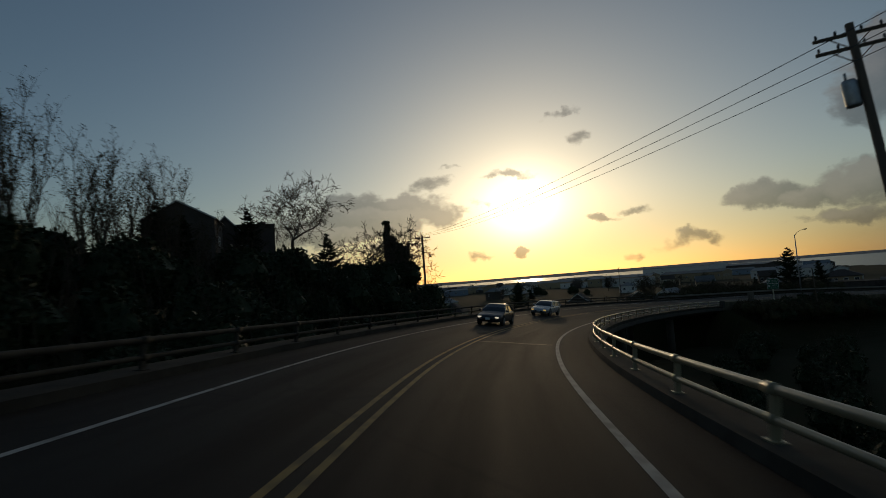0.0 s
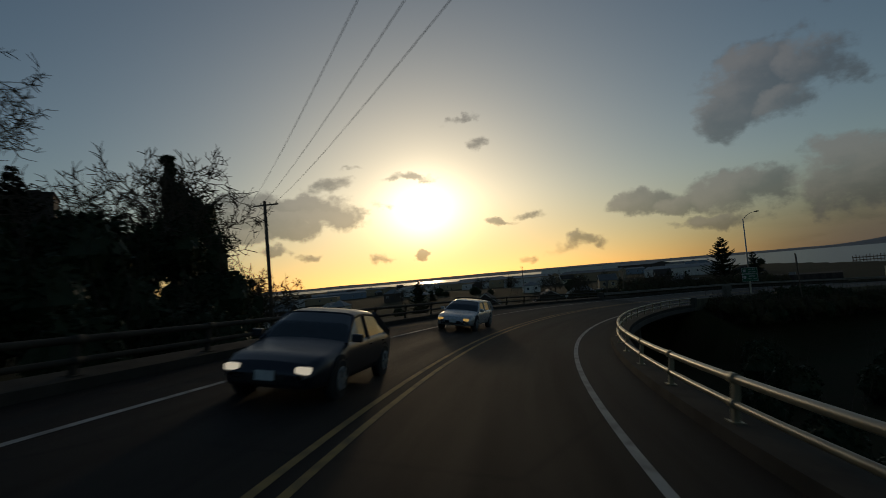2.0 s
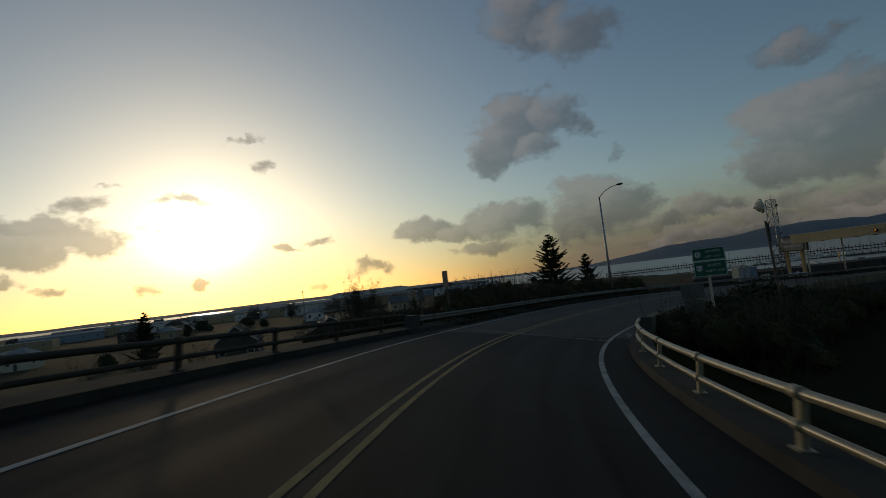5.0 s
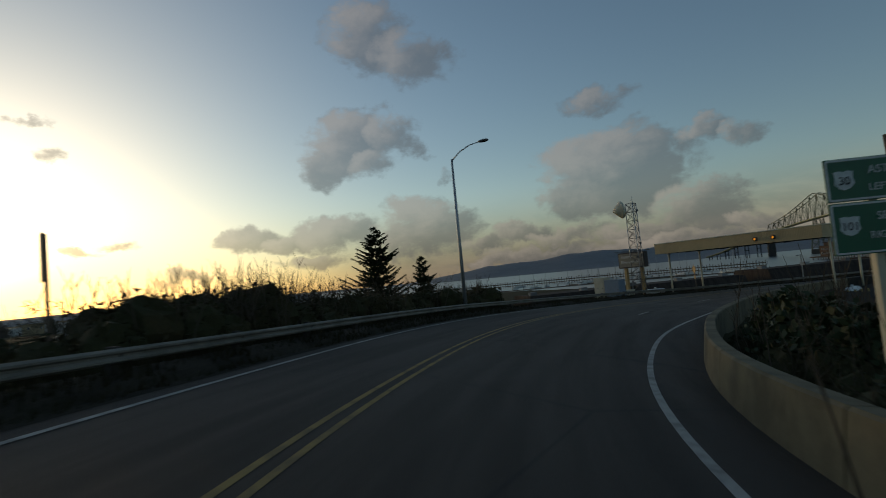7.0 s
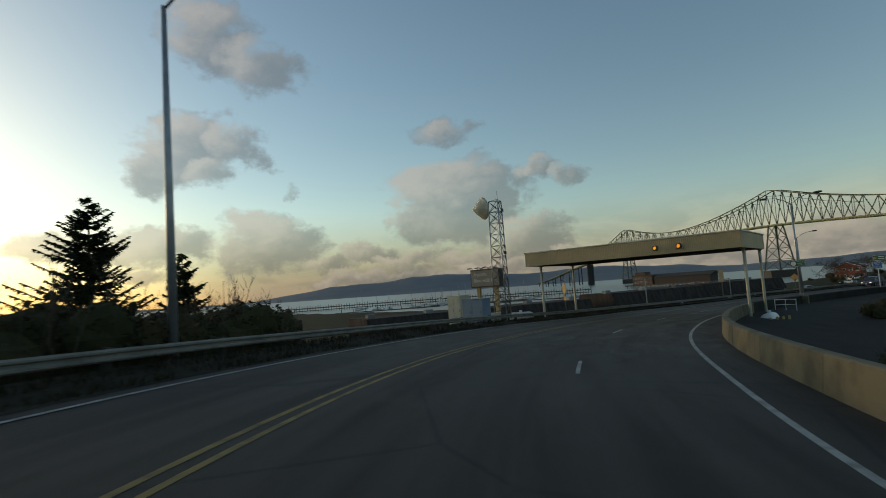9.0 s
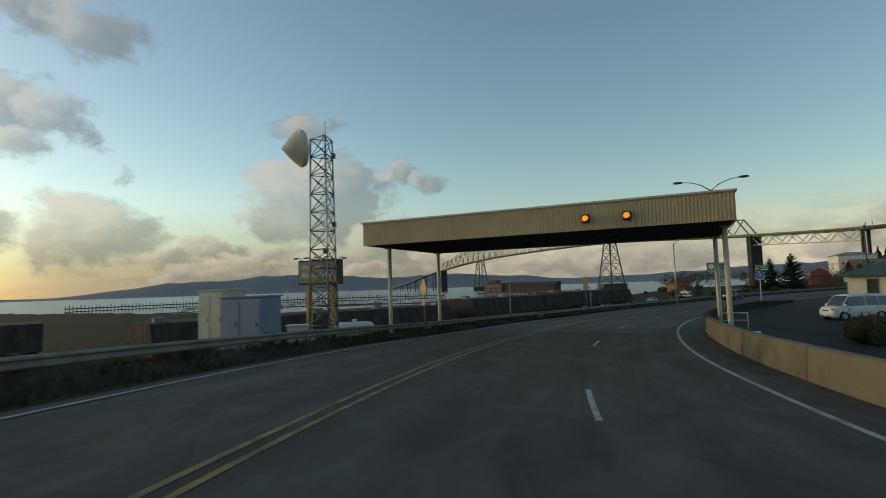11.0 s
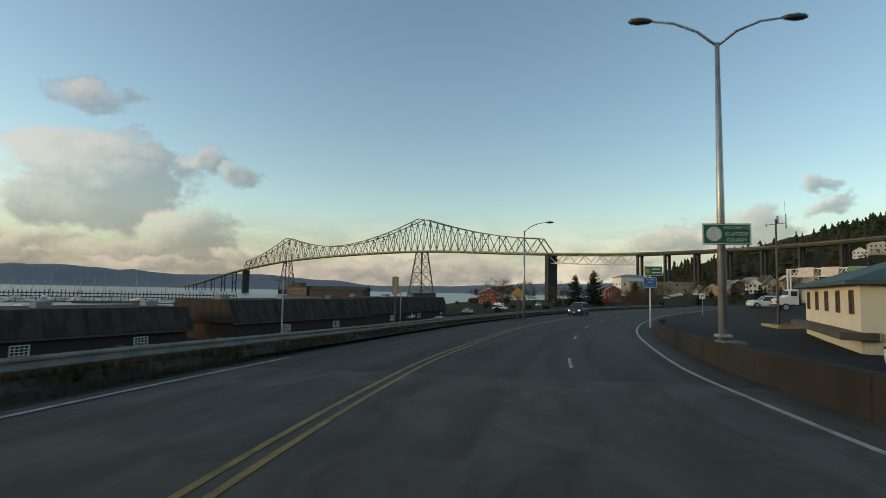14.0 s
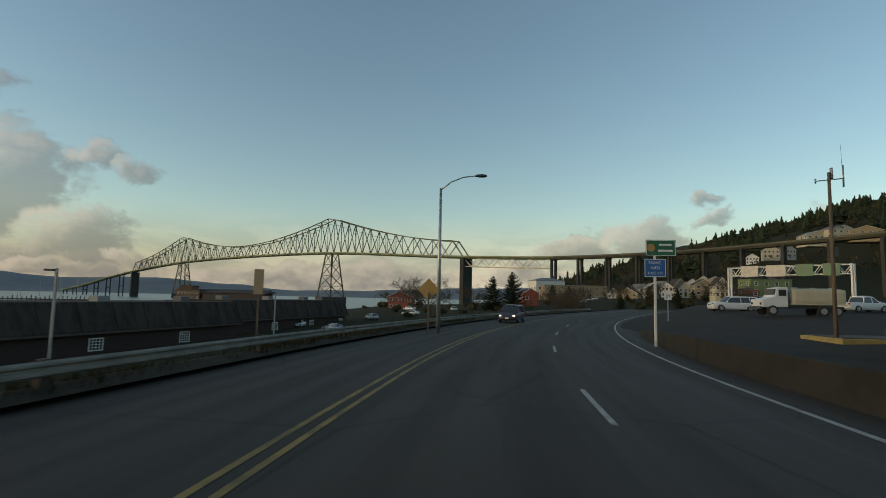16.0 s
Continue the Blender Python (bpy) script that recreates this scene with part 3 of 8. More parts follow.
# expansion joints: worn pale edges with a dark gap; the second runs askew
rnd = random.Random(12)
for s0, skew, a, b, steel in ((1.72, 0.0, -1.8, 1.5, CONCRETE), (7.13, -0.038, -4.8, 2.0, RAIL_STEEL)):
    for dy, wd in ((0.0, 0.09), (0.20, 0.11)):
        bm = bmesh.new()
        n = 26
        edge = []
        for k in range(n + 1):
            lat = a + (b - a) * k / n
            p, r, f, u = road_frame(s0 + skew * (lat - a))
            w = wd * rnd.uniform(0.35, 1.15)
            o = p + r * lat + f * (dy + rnd.uniform(-0.02, 0.02)) + u * 0.007
            edge.append((bm.verts.new(o), bm.verts.new(o + f * w)))
        for (p0, q0), (p1, q1) in zip(edge, edge[1:]):
            if rnd.random() < 0.86:
                bm.faces.new((p0, p1, q1, q0))
        part("expansion_joint", bm, steel, road, "worn metal expansion joint")
    bm = bmesh.new()
    quads = []
    for k in (0, 1):
        lat = a if k == 0 else b
        p, r, f, u = road_frame(s0 + skew * (lat - a))
        quads.append((p + r * lat + f * 0.10 + u * 0.005, p + r * lat + f * 0.20 + u * 0.005))
    quad(bm, [quads[0][0], quads[1][0], quads[1][1], quads[0][1]])
    part("joint_gap", bm, SIGN_BLACK, road, "dark rubber joint gap")
bm = bmesh.new()
p, r, f, u = road_frame(15.28)
quad(bm, [p - r * 7 + u * 0.006, p + r * 5 + u * 0.006, p + r * 5 + f * 0.07 + u * 0.006, p - r * 7 + f * 0.07 + u * 0.006])
part("seam", bm, SIGN_BLACK, road, "black tar seam across the road")

# ---- ground, water and far hills ----
SAMPLES = np.array([[s, *on_road(s, 0), road_frame(s)[1].x, road_frame(s)[1].y, road_frame(s)[1].z] for s in stations(-6, 25, 0.15)])
EYE_END, FWD_END, RIGHT_END = Vector((129.5, 78.3, -6.0)), Vector((0.917, -0.399, 0)), Vector((-0.399, -0.917, 0))
SHORE = [(-180, 1800), (-60, 1700), (0, 1500), (30, 800), (46, 420), (56, 285), (75, 225), (92, 265), (100, 310), (106, 370), (112, 430), (122, 640), (135, 1700), (150, 1800), (180, 1800)]
HILLS = [(-180, 0), (-40, 8), (0, 16), (25, 18), (44, 12), (48, 14), (52, 52), (57, 86), (61, 92), (66, 122), (71, 112), (76, 100), (84, 92), (92, 70), (98, 46), (104, 42), (112, 66), (122, 84), (135, 90), (160, 0), (180, 0)]


def smooth(x, a, b):
    u = min(max((x - a) / (b - a), 0.0), 1.0)
    return u * u * (3 - 2 * u)


def ground(x, y):
    """The height of the land at a place."""
    i = int(np.argmin((SAMPLES[:, 1] - x) ** 2 + (SAMPLES[:, 2] - y) ** 2))
    s, px, py, pz, rx, ry, rz = SAMPLES[i]
    lat = (x - px) * rx + (y - py) * ry
    off = math.hypot(x - px, y - py)
    az, rad = math.degrees(math.atan2(x - 90, y - 90)), math.hypot(x - 90, y - 90)
    wob = noise.noise(Vector((x * 0.02, y * 0.02, 0))) * 1.2 + noise.noise(Vector((x * 0.11, y * 0.11, 3))) * 0.35
    z = -13.0 + wob * 0.5
    z += 25 * math.exp(-((x + 40) / 26) ** 2 - ((y - 26) / 42) ** 2) + 25 * math.exp(-((x + 48) / 25) ** 2 - ((y - 98) / 30) ** 2)
    d = Vector((x, y, 0)) - EYE_END
    fw, rt = d.x * FWD_END.x + d.y * FWD_END.y, d.x * RIGHT_END.x + d.y * RIGHT_END.y
    z += max(0.0, rt - 100) * 0.27 * smooth(fw, 215, 520) * (1 + 0.05 * wob) + 7 * smooth(fw, 120, 260) * smooth(rt, 0, 120) + 2.6 * smooth(fw, 60, 180) * smooth(rt, -60, -15)
    if lat > 0:       # inside the curve: the lot
        z = max(z, -10.2 + 1.9 * smooth(s, 7.5, 10.5) + 0.15 * wob) if off < 75 else z
    bank_z = pz + rz * lat
    if 6.9 < s < 24:
        edge = -across(s, "rail") + 1.2 if lat < 0 else across(s, "wall") + 0.6
        fill = bank_z - 0.30 - max(0.0, abs(lat) - edge) * 0.5 if abs(abs(lat) - off) < 0.6 * off + 0.1 else -99
        z = max(z, fill)
        if abs(lat) < edge and off < edge:
            z = bank_z - 0.30
    elif s <= 6.9 and off < 11:
        z = min(z, bank_z - 2.0)
    land = between(SHORE, az, 1)
    z = z + (-19.0 - z) * smooth(rad, land - 14, land + 6)
    if rad > 2700:
        top = between(HILLS, az, 1)
        crag = 1 + 0.22 * noise.noise(Vector((az * 0.22, 0.5, 1))) + 0.12 * noise.noise(Vector((az * 0.9, 2.5, 1)))
        z = max(z, -19 + (top * crag + 6) * smooth(rad, 3050, 4100))
    return z


land = thing("ground", Matrix(), "rough dark grassy land falling to a wide river", "ground", kind="structure")
radii = [2.6 * i for i in range(51)]
while radii[-1] < 4750:
    radii.append(radii[-1] * 1.055 + 0.5)
SECT = 288
verts, faces = [(70, 70, ground(70, 70))], []
for rr in radii[1:]:
    for k in range(SECT):
        a = 2 * math.pi * k / SECT
        x, y = 70 + rr * math.sin(a), 70 + rr * math.cos(a)
        verts.append((x, y, ground(x, y)))
for k in range(SECT):
    faces.append((0, 1 + (k + 1) % SECT, 1 + k))
for i in range(len(radii) - 2):
    o = 1 + i * SECT
    for k in range(SECT):
        faces.append((o + k, o + (k + 1) % SECT, o + SECT + (k + 1) % SECT, o + SECT + k))
me = bpy.data.meshes.new("terrain")
me.from_pydata(verts, [], faces)
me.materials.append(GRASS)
# second slot: the hills' colour with haze in it
me.materials.append(HAZED_FOREST)
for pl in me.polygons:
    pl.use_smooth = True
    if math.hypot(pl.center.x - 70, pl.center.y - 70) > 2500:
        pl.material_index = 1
ob = new("terrain", me)
ob.parent = land

bm = bmesh.new()
bm.faces.new([bm.verts.new((4800 * math.cos(k * math.pi / 48), 4800 * math.sin(k * math.pi / 48), -15.0)) for k in range(96)])
tagged(mesh_object("water", bm, WATER), "wide grey river, calm and dull under the evening sky", "river", kind="structure")

# verge beside the road
bm = bmesh.new()
sweep(bm, stations(END_DECK - 0.12, 25, 0.15), lambda s: [(across(s, "rail") - 2.6, -0.60), (across(s, "rail") - 1.2, 0.06), (across(s, "rail") - 0.35, 0.20), (across(s, "rail") + 0.35, 0.10), (across(s, "left") - 0.9, -0.03), (across(s, "left") - 0.5, -0.012)])
tagged(mesh_object("verge", bm, SOIL), "strip of dark grass and grit along the road's edge", "verge", kind="structure")

# ---- the viaduct under the first stretch ----
viaduct = thing("ramp_viaduct", Matrix(), "low concrete ramp viaduct carrying the curved road", "viaduct", kind="structure")
bm = bmesh.new()
sweep(bm, stations(-6, END_DECK, 0.15), lambda s: [(across(s, "rail") - 0.55, -0.08), (across(s, "wall") + 0.55, -0.08), (across(s, "wall") + 0.55, -0.45), (across(s, "wall") - 0.8, -1.1), (across(s, "rail") + 0.8, -1.1), (across(s, "rail") - 0.55, -0.45)], close=True)
part("girder", bm, CONCRETE_DARK, viaduct)
for side, sign in (("rail", -1), ("wall", 1)):
    bm = bmesh.new()
    sweep(bm, stations(-6, END_DECK, 0.12), lambda s: [(across(s, side) - sign * 0.28, -0.05), (across(s, side) - sign * 0.25, 0.17), (across(s, side) + sign * 0.5, 0.19), (across(s, side) + sign * 0.5, -0.4)], close=True)
    part("kerb", bm, KERB, viaduct, "raised concrete kerb with stains")
for s in (-4.5, -2.6, -0.7, 1.2, 3.0, 4.6, 6.0):
    for lat in (-4.6, 1.2):
        p = on_road(s, lat, -1.0)
        g = ground(p.x, p.y) - 0.6
        bm = bmesh.new()
        tube(bm, [(p.x, p.y, g), (p.x, p.y, p.z + 0.05)], 0.5, 14)
        part("column", bm, CONCRETE_DARK, viaduct)

# ---- pipe railings on the viaduct ----
def railing(side, sign, first, last, label, steel):
    rail = thing("pipe_railing", Matrix(), label, "railing", "railings of the ramp")
    for h, rad in ((0.80, 0.066), (0.44, 0.056)):
        bm = bmesh.new()
        tube(bm, [on_road(s, across(s, side), h) for s in stations(first, last, 0.12)], rad, 10)
        part("rail", bm, steel, rail)
    s = first + 0.1
    me = None
    while s < last:
        p, r, f, u = road_frame(s)
        if me is None:
            bm = bmesh.new()
            box(bm, 0, 0, 0.48, 0.09, 0.15, 0.72, bevel=0.015)
            tube(bm, [(-0.02, -0.13, 0.80), (-0.02, 0.13, 0.80)], 0.082, 10)
            tube(bm, [(-0.02, -0.11, 0.44), (-0.02, 0.11, 0.44)], 0.072, 10)
            box(bm, 0, 0, 0.185, 0.20, 0.24, 0.025)
            ob = part("post", bm, steel, rail)
            me = ob.data
        else:
            ob = new("post", me)
            ob.parent = rail
        q = p + r * (across(s, side) + 0.02 * sign)
        rot = Matrix((r * sign, f * sign, u)).transposed().to_4x4()
        ob.matrix_basis = Matrix.Translation(q) @ rot
        s += 0.262 if s < 5 else 0.30
    return rail


railing("wall", 1, -3, 7.05, "cream-painted two-pipe steel railing on the ramp's inner kerb", PIPE)
# backlit railing, its shade painted in
railing("rail", -1, -3, 6.9, "two-pipe steel railing on the ramp's outer kerb, coloured dark as shaded", PIPE_SHADED)

# ---- concrete barrier wall on the inner side ----
barrier = thing("barrier_wall", Matrix(), "stained tan concrete barrier wall along the curve", "barrier", kind="structure")
joints = stations(7.02, 18.1, 0.52)
for a, b in zip(joints, joints[1:]):
    bm = bmesh.new()

    def outline(s):
        w, low = across(s, "wall"), 1.0 if s < 17.2 else max(0.4, 1.0 - (s - 17.2) * 0.7)
        h = 0.78 * low
        return [(w, -0.35), (w + 0.03, 0.0), (w + 0.06, h - 0.04), (w + 0.10, h), (w + 0.36, h), (w + 0.40, h - 0.04), (w + 0.42, -0.6)]

    sweep(bm, stations(a + 0.002, b - 0.002, 0.13), outline, close=True)
    # from 13.7 on the sections use the concrete darkened for shade
    part("wall_section", bm, CONCRETE if a < 13.7 else SHADED_CONCRETE, barrier, "" if a < 13.7 else "stained wall section, coloured dark for shade")
bm = bmesh.new()
p, r, f, u = road_frame(7.04)
box(bm, 0, 0, 0.40, 0.55, 0.55, 1.0, bevel=0.03, m=Matrix.Translation(p + r * (across(7.04, "wall") + 0.2)) @ Matrix((r, f, u)).transposed().to_4x4())
part("end_block", bm, CONCRETE_DARK, barrier, "dark chipped concrete end block")

# ---- W-beam guard rail on the outer side ----
guard = thing("guard_rail", Matrix(), "dull galvanised steel guard rail on short posts", "guard rail")
WB = [(0.0, 0.40), (0.05, 0.44), (0.05, 0.48), (-0.01, 0.52), (-0.01, 0.56), (0.05, 0.60), (0.05, 0.64), (0.0, 0.68)]
for a, b in zip(stations(7.02, 22, 0.9), stations(7.02, 22, 0.9)[1:]):
    bm = bmesh.new()
    sweep(bm, stations(a, b + 0.02, 0.1), lambda s: [(across(s, "rail") + x, z) for x, z in WB] + [(across(s, "rail") + x - 0.012, z) for x, z in WB[::-1]], close=True)
    part("beam", bm, RAIL_STEEL, guard)
s = 7.1
me = None
while s < 22:
    p, r, f, u = road_frame(s)
    if me is None:
        bm = bmesh.new()
        box(bm, -0.17, 0, 0.22, 0.15, 0.20, 0.96, bevel=0.01)
        box(bm, -0.06, 0, 0.54, 0.10, 0.15, 0.28)
        ob = part("post", bm, POST_DARK, guard, "dark squared timber post")
        me = ob.data
    else:
        ob = new("post", me)
        ob.parent = guard
    ob.matrix_basis = Matrix.Translation(p + r * across(s, "rail")) @ Matrix((r, f, u)).transposed().to_4x4()
    s += 0.36
bm = bmesh.new()
p, r, f, u = road_frame(7.0)
box(bm, -0.05, -0.1, 0.36, 0.40, 0.9, 0.75, bevel=0.03, m=Matrix.Translation(p + r * across(7.0, "rail")) @ Matrix((r, f, u)).transposed().to_4x4())
part("end_block", bm, CONCRETE_DARK, guard, "chipped concrete end block with rust stains")

# ---- the lot inside the curve ----
def lot_z(x, y):
    """The lot's height: level by the road, rising gently towards the far corner."""
    d = Vector((x, y, 0)) - EYE_END
    fw, rt = d.x * FWD_END.x + d.y * FWD_END.y, d.x * RIGHT_END.x + d.y * RIGHT_END.y
    return -8.2 + 1.25 * smooth(fw, 15, 50) * smooth(rt, 10, 42) + 0.6 * smooth(fw, 50, 72) * smooth(rt, 28, 52)


bm = bmesh.new()
inner = [on_road(s, across(s, "wall") + 0.38, 0) for s in stations(11.0, 18.1, 0.3)] + [on_road(s, 6.2 + (s - 18.1) * 0.2, -0.02) for s in stations(18.4, 25, 0.6)]
outer = [(92, 62), (104, 48), (118, 36), (132, 24), (150, 10), (170, -12), (192, -40), (215, -70)]
n = len(inner)
rows = [[] for _ in range(13)]
for i, p in enumerate(inner):
    u = i / (n - 1) * (len(outer) - 1)
    j = min(int(u), len(outer) - 2)
    w = u - j
    qx, qy = outer[j][0] * (1 - w) + outer[j + 1][0] * w, outer[j][1] * (1 - w) + outer[j + 1][1] * w
    for k in range(13):
        v = k / 12
        x, y = p.x * (1 - v) + qx * v, p.y * (1 - v) + qy * v
        z = lot_z(x, y)
        z += (max(p.z - 0.05, -8.28) - z) * (1 - smooth(v, 0, 0.2))
        rows[k].append(bm.verts.new((x, y, z)))
for a, b in zip(rows, rows[1:]):
    for i in range(n - 1):
        bm.faces.new((a[i], a[i + 1], b[i + 1], b[i]))
bmesh.ops.recalc_face_normals(bm, faces=bm.faces[:])
tagged(mesh_object("parking_lot", bm, LOT), "dark patched asphalt parking lot beside the ramp", "parking lot", kind="structure")

# ---- the great steel bridge ----
def from_end(fw, rt, z):
    return EYE_END + FWD_END * fw + RIGHT_END * rt - Vector((0, 0, EYE_END.z)) + Vector((0, 0, z))


T_FAR, T_NEAR = from_end(820, -405, 0), from_end(587, -125, 0)
AXIS = (T_NEAR - T_FAR).normalized()
SIDE = Vector((-AXIS.y, AXIS.x, 0))
START = T_FAR - AXIS * 188
SPAN = (T_NEAR - T_FAR).length
S1, S2, S3 = 188.0, 188.0 + SPAN, 376.0 + SPAN
DECK_Z = [(-420, -6), (-300, 2), (-100, 22), (0, 30), (S1, 40.5), ((S1 + S2) / 2, 43), (S2, 41), (S3, 30.5), (S3 + 90, 27), (S3 + 150, 27), (S3 + 290, 31), (S3 + 420, 36)]


def deck_z(s):
    return between(DECK_Z, s, 1)


def truss_depth(s):
    d = min(abs(s - S1), abs(s - S2))
    reach = 188.0 if (s < S1 or s > S2) else SPAN / 2
    return 14.0 + 25.0 * (1 - min(d / reach, 1.0)) ** 1.9


def at_bridge(s, side, z):
    return START + AXIS * s + SIDE * side + Vector((0, 0, z))


bridge = thing("truss_bridge", Matrix(), "long green steel cantilever truss bridge over the river", "bridge")
NP = 62
cuts = [S3 * i / NP for i in range(NP + 1)]
for side in (-4.6, 4.6):
    bm = bmesh.new()
    for a, b in zip(cuts, cuts[1:]):
        beam(bm, at_bridge(a, side, deck_z(a)), at_bridge(b, side, deck_z(b)), 1.0)
    part("bottom_chord", bm, BRIDGE_SUNLIT, bridge)
    bm = bmesh.new()
    tops = cuts[1:-1]
    for a, b in zip(tops, tops[1:]):
        beam(bm, at_bridge(a, side, deck_z(a) + truss_depth(a)), at_bridge(b, side, deck_z(b) + truss_depth(b)), 0.9)
    beam(bm, at_bridge(0, side, deck_z(0)), at_bridge(tops[0], side, deck_z(tops[0]) + truss_depth(tops[0])), 0.9)
    beam(bm, at_bridge(S3, side, deck_z(S3)), at_bridge(tops[-1], side, deck_z(tops[-1]) + truss_depth(tops[-1])), 0.9)
    part("top_chord", bm, BRIDGE_GREEN, bridge)
    bm = bmesh.new()
    for i, (a, b) in enumerate(zip(tops, tops[1:])):
        lo, hi = (a, b) if i % 2 else (b, a)
        beam(bm, at_bridge(lo, side, deck_z(lo)), at_bridge(hi, side, deck_z(hi) + truss_depth(hi)), 0.6)
        if i % 2 == 0 or truss_depth(a) > 20:
            beam(bm, at_bridge(a, side, deck_z(a)), at_bridge(a, side, deck_z(a) + truss_depth(a)), 0.42)
    tagged(part("web_lattice", bm, BRIDGE_GREEN, bridge), kind="stuff")
bm = bmesh.new()
for i, a in enumerate(cuts[1:-1]):
    h = deck_z(a) + truss_depth(a)
    beam(bm, at_bridge(a, -4.6, h), at_bridge(a, 4.6, h), 0.4)
    if truss_depth(a) > 19:
        beam(bm, at_bridge(a, -4.6, h - 6), at_bridge(a, 4.6, h - 6), 0.35)
tagged(part("sway_bracing", bm, BRIDGE_GREEN, bridge), kind="stuff")


def deck_line(s):
    """The deck's place past the truss, bending towards the hill."""
    p = START + AXIS * s
    if s > S3 + 130:
        k = s - S3 - 130
        p = p + SIDE * (-0.0011 * k * k)
    return p


for first, last, mat, note in ((-420, S3 + 88, BRIDGE_SUNLIT, "green steel deck girder, coloured pale as sunlit"), (S3 + 88, S3 + 420, DECK_EDGE, "pale olive concrete approach deck")):
    bm = bmesh.new()
    prev = None
    for s in stations(first, last, 12.0):
        p = deck_line(s)
        ring = [bm.verts.new((p.x + SIDE.x * w, p.y + SIDE.y * w, deck_z(s) + z)) for w, z in ((-5.2, 0.9), (5.2, 0.9), (5.2, -0.1), (3.6, -1.5), (-3.6, -1.5), (-5.2, -0.1))]
        if prev:
            for k in range(6):
                bm.faces.new((prev[k], prev[(k + 1) % 6], ring[(k + 1) % 6], ring[k]))
        prev = ring
    bmesh.ops.recalc_face_normals(bm, faces=bm.faces[:])
    part("deck", bm, mat, bridge, note)
for s in (S1, S2):
    bm = bmesh.new()
    top, foot = deck_z(s) - 1, -8.0
    for si in (-1, 1):
        for da in (-1, 1):
            beam(bm, at_bridge(s + da * 5, si * 4.6, top), at_bridge(s + da * 12, si * 9, foot), 1.2)
        lev = [top - (top - foot) * k / 4 for k in range(5)]
        for a, b in zip(lev, lev[1:]):
            ua, ub = (top - a) / (top - foot), (top - b) / (top - foot)
            wa, wb, da, db = 4.6 + 4.4 * ua, 4.6 + 4.4 * ub, 5 + 7 * ua, 5 + 7 * ub
            beam(bm, at_bridge(s - da, si * wa, a), at_bridge(s + db, si * wb, b), 0.6)
            beam(bm, at_bridge(s + da, si * wa, a), at_bridge(s - db, si * wb, b), 0.6)
            beam(bm, at_bridge(s - db, si * wb, b), at_bridge(s + db, si * wb, b), 0.6)
            beam(bm, at_bridge(s - si * da, -wa, a), at_bridge(s - si * db, wb, b), 0.5)
    part("tower", bm, BRIDGE_GREEN, bridge, "braced green steel tower")
    bm = bmesh.new()
    c = at_bridge(s, 0, -11.5)
    box(bm, c.x, c.y, c.z, 42, 26, 8, bevel=0.5)
    part("pier_base", bm, CONCRETE_DARK, bridge)
for s, w in ((0, 5.0), (S3, 4.2)):
    bm = bmesh.new()
    c = at_bridge(s, 0, 0)
    top = deck_z(s) - (2 if s < 1 else 1.2)
    box(bm, 0, 0, (top - 17) / 2, w, 13, top + 17, bevel=0.3, m=Matrix.Translation(c) @ Matrix((AXIS, SIDE, Vector((0, 0, 1)))).transposed().to_4x4())
    part("pier", bm, BENT, bridge, "tall dark concrete pier")
# deck truss beside the main truss
bm = bmesh.new()
cut = [S3 + 84 * i / 10 for i in range(11)]
for side in (-3.6, 3.6):
    for i, (a, b) in enumerate(zip(cut, cut[1:])):
        beam(bm, at_bridge(a, side, deck_z(a) - 1), at_bridge(b, side, deck_z(b) - 1), 0.6)
        beam(bm, at_bridge(a, side, deck_z(a) - 8.5), at_bridge(b, side, deck_z(b) - 8.5), 0.6)
        lo, hi = (a, b) if i % 2 else (b, a)
        beam(bm, at_bridge(lo, side, deck_z(lo) - 8.5), at_bridge(hi, side, deck_z(hi) - 1), 0.5)
part("deck_truss", bm, CANOPY_WHITE, bridge, "pale steel deck truss")
for i, s in enumerate([S3 + 86 + 22 * k for k in range(16)]):
    p = deck_line(s)
    g = ground(p.x, p.y) - 1
    top = deck_z(s) - 1.6
    if top - g < 2:
        continue
    bm = bmesh.new()
    for w in (-3.2, 3.2):
        box(bm, p.x + SIDE.x * w, p.y + SIDE.y * w, (top + g) / 2, 1.7, 1.7, top - g)
    beam(bm, p + SIDE * -4.6 + Vector((0, 0, top)), p + SIDE * 4.6 + Vector((0, 0, top)), 1.8, 1.4)
    part("bent", bm, BENT, bridge)
for k in range(6):
    s = -62 - 66 * k
    p = at_bridge(s, 0, 0)
    top = deck_z(s) - 1.6
    bm = bmesh.new()
    for w in (-3.4, 3.4):
        box(bm, p.x + SIDE.x * w, p.y + SIDE.y * w, (top - 17) / 2, 1.8, 1.8, top + 17)
    beam(bm, p + SIDE * -4.6 + Vector((0, 0, top)), p + SIDE * 4.6 + Vector((0, 0, top)), 1.6)
    if top > 2:
        beam(bm, p + SIDE * -3.4 + Vector((0, 0, top * 0.4 - 6)), p + SIDE * 3.4 + Vector((0, 0, top * 0.4 - 6)), 1.4)
    part("bent", bm, BENT, bridge)

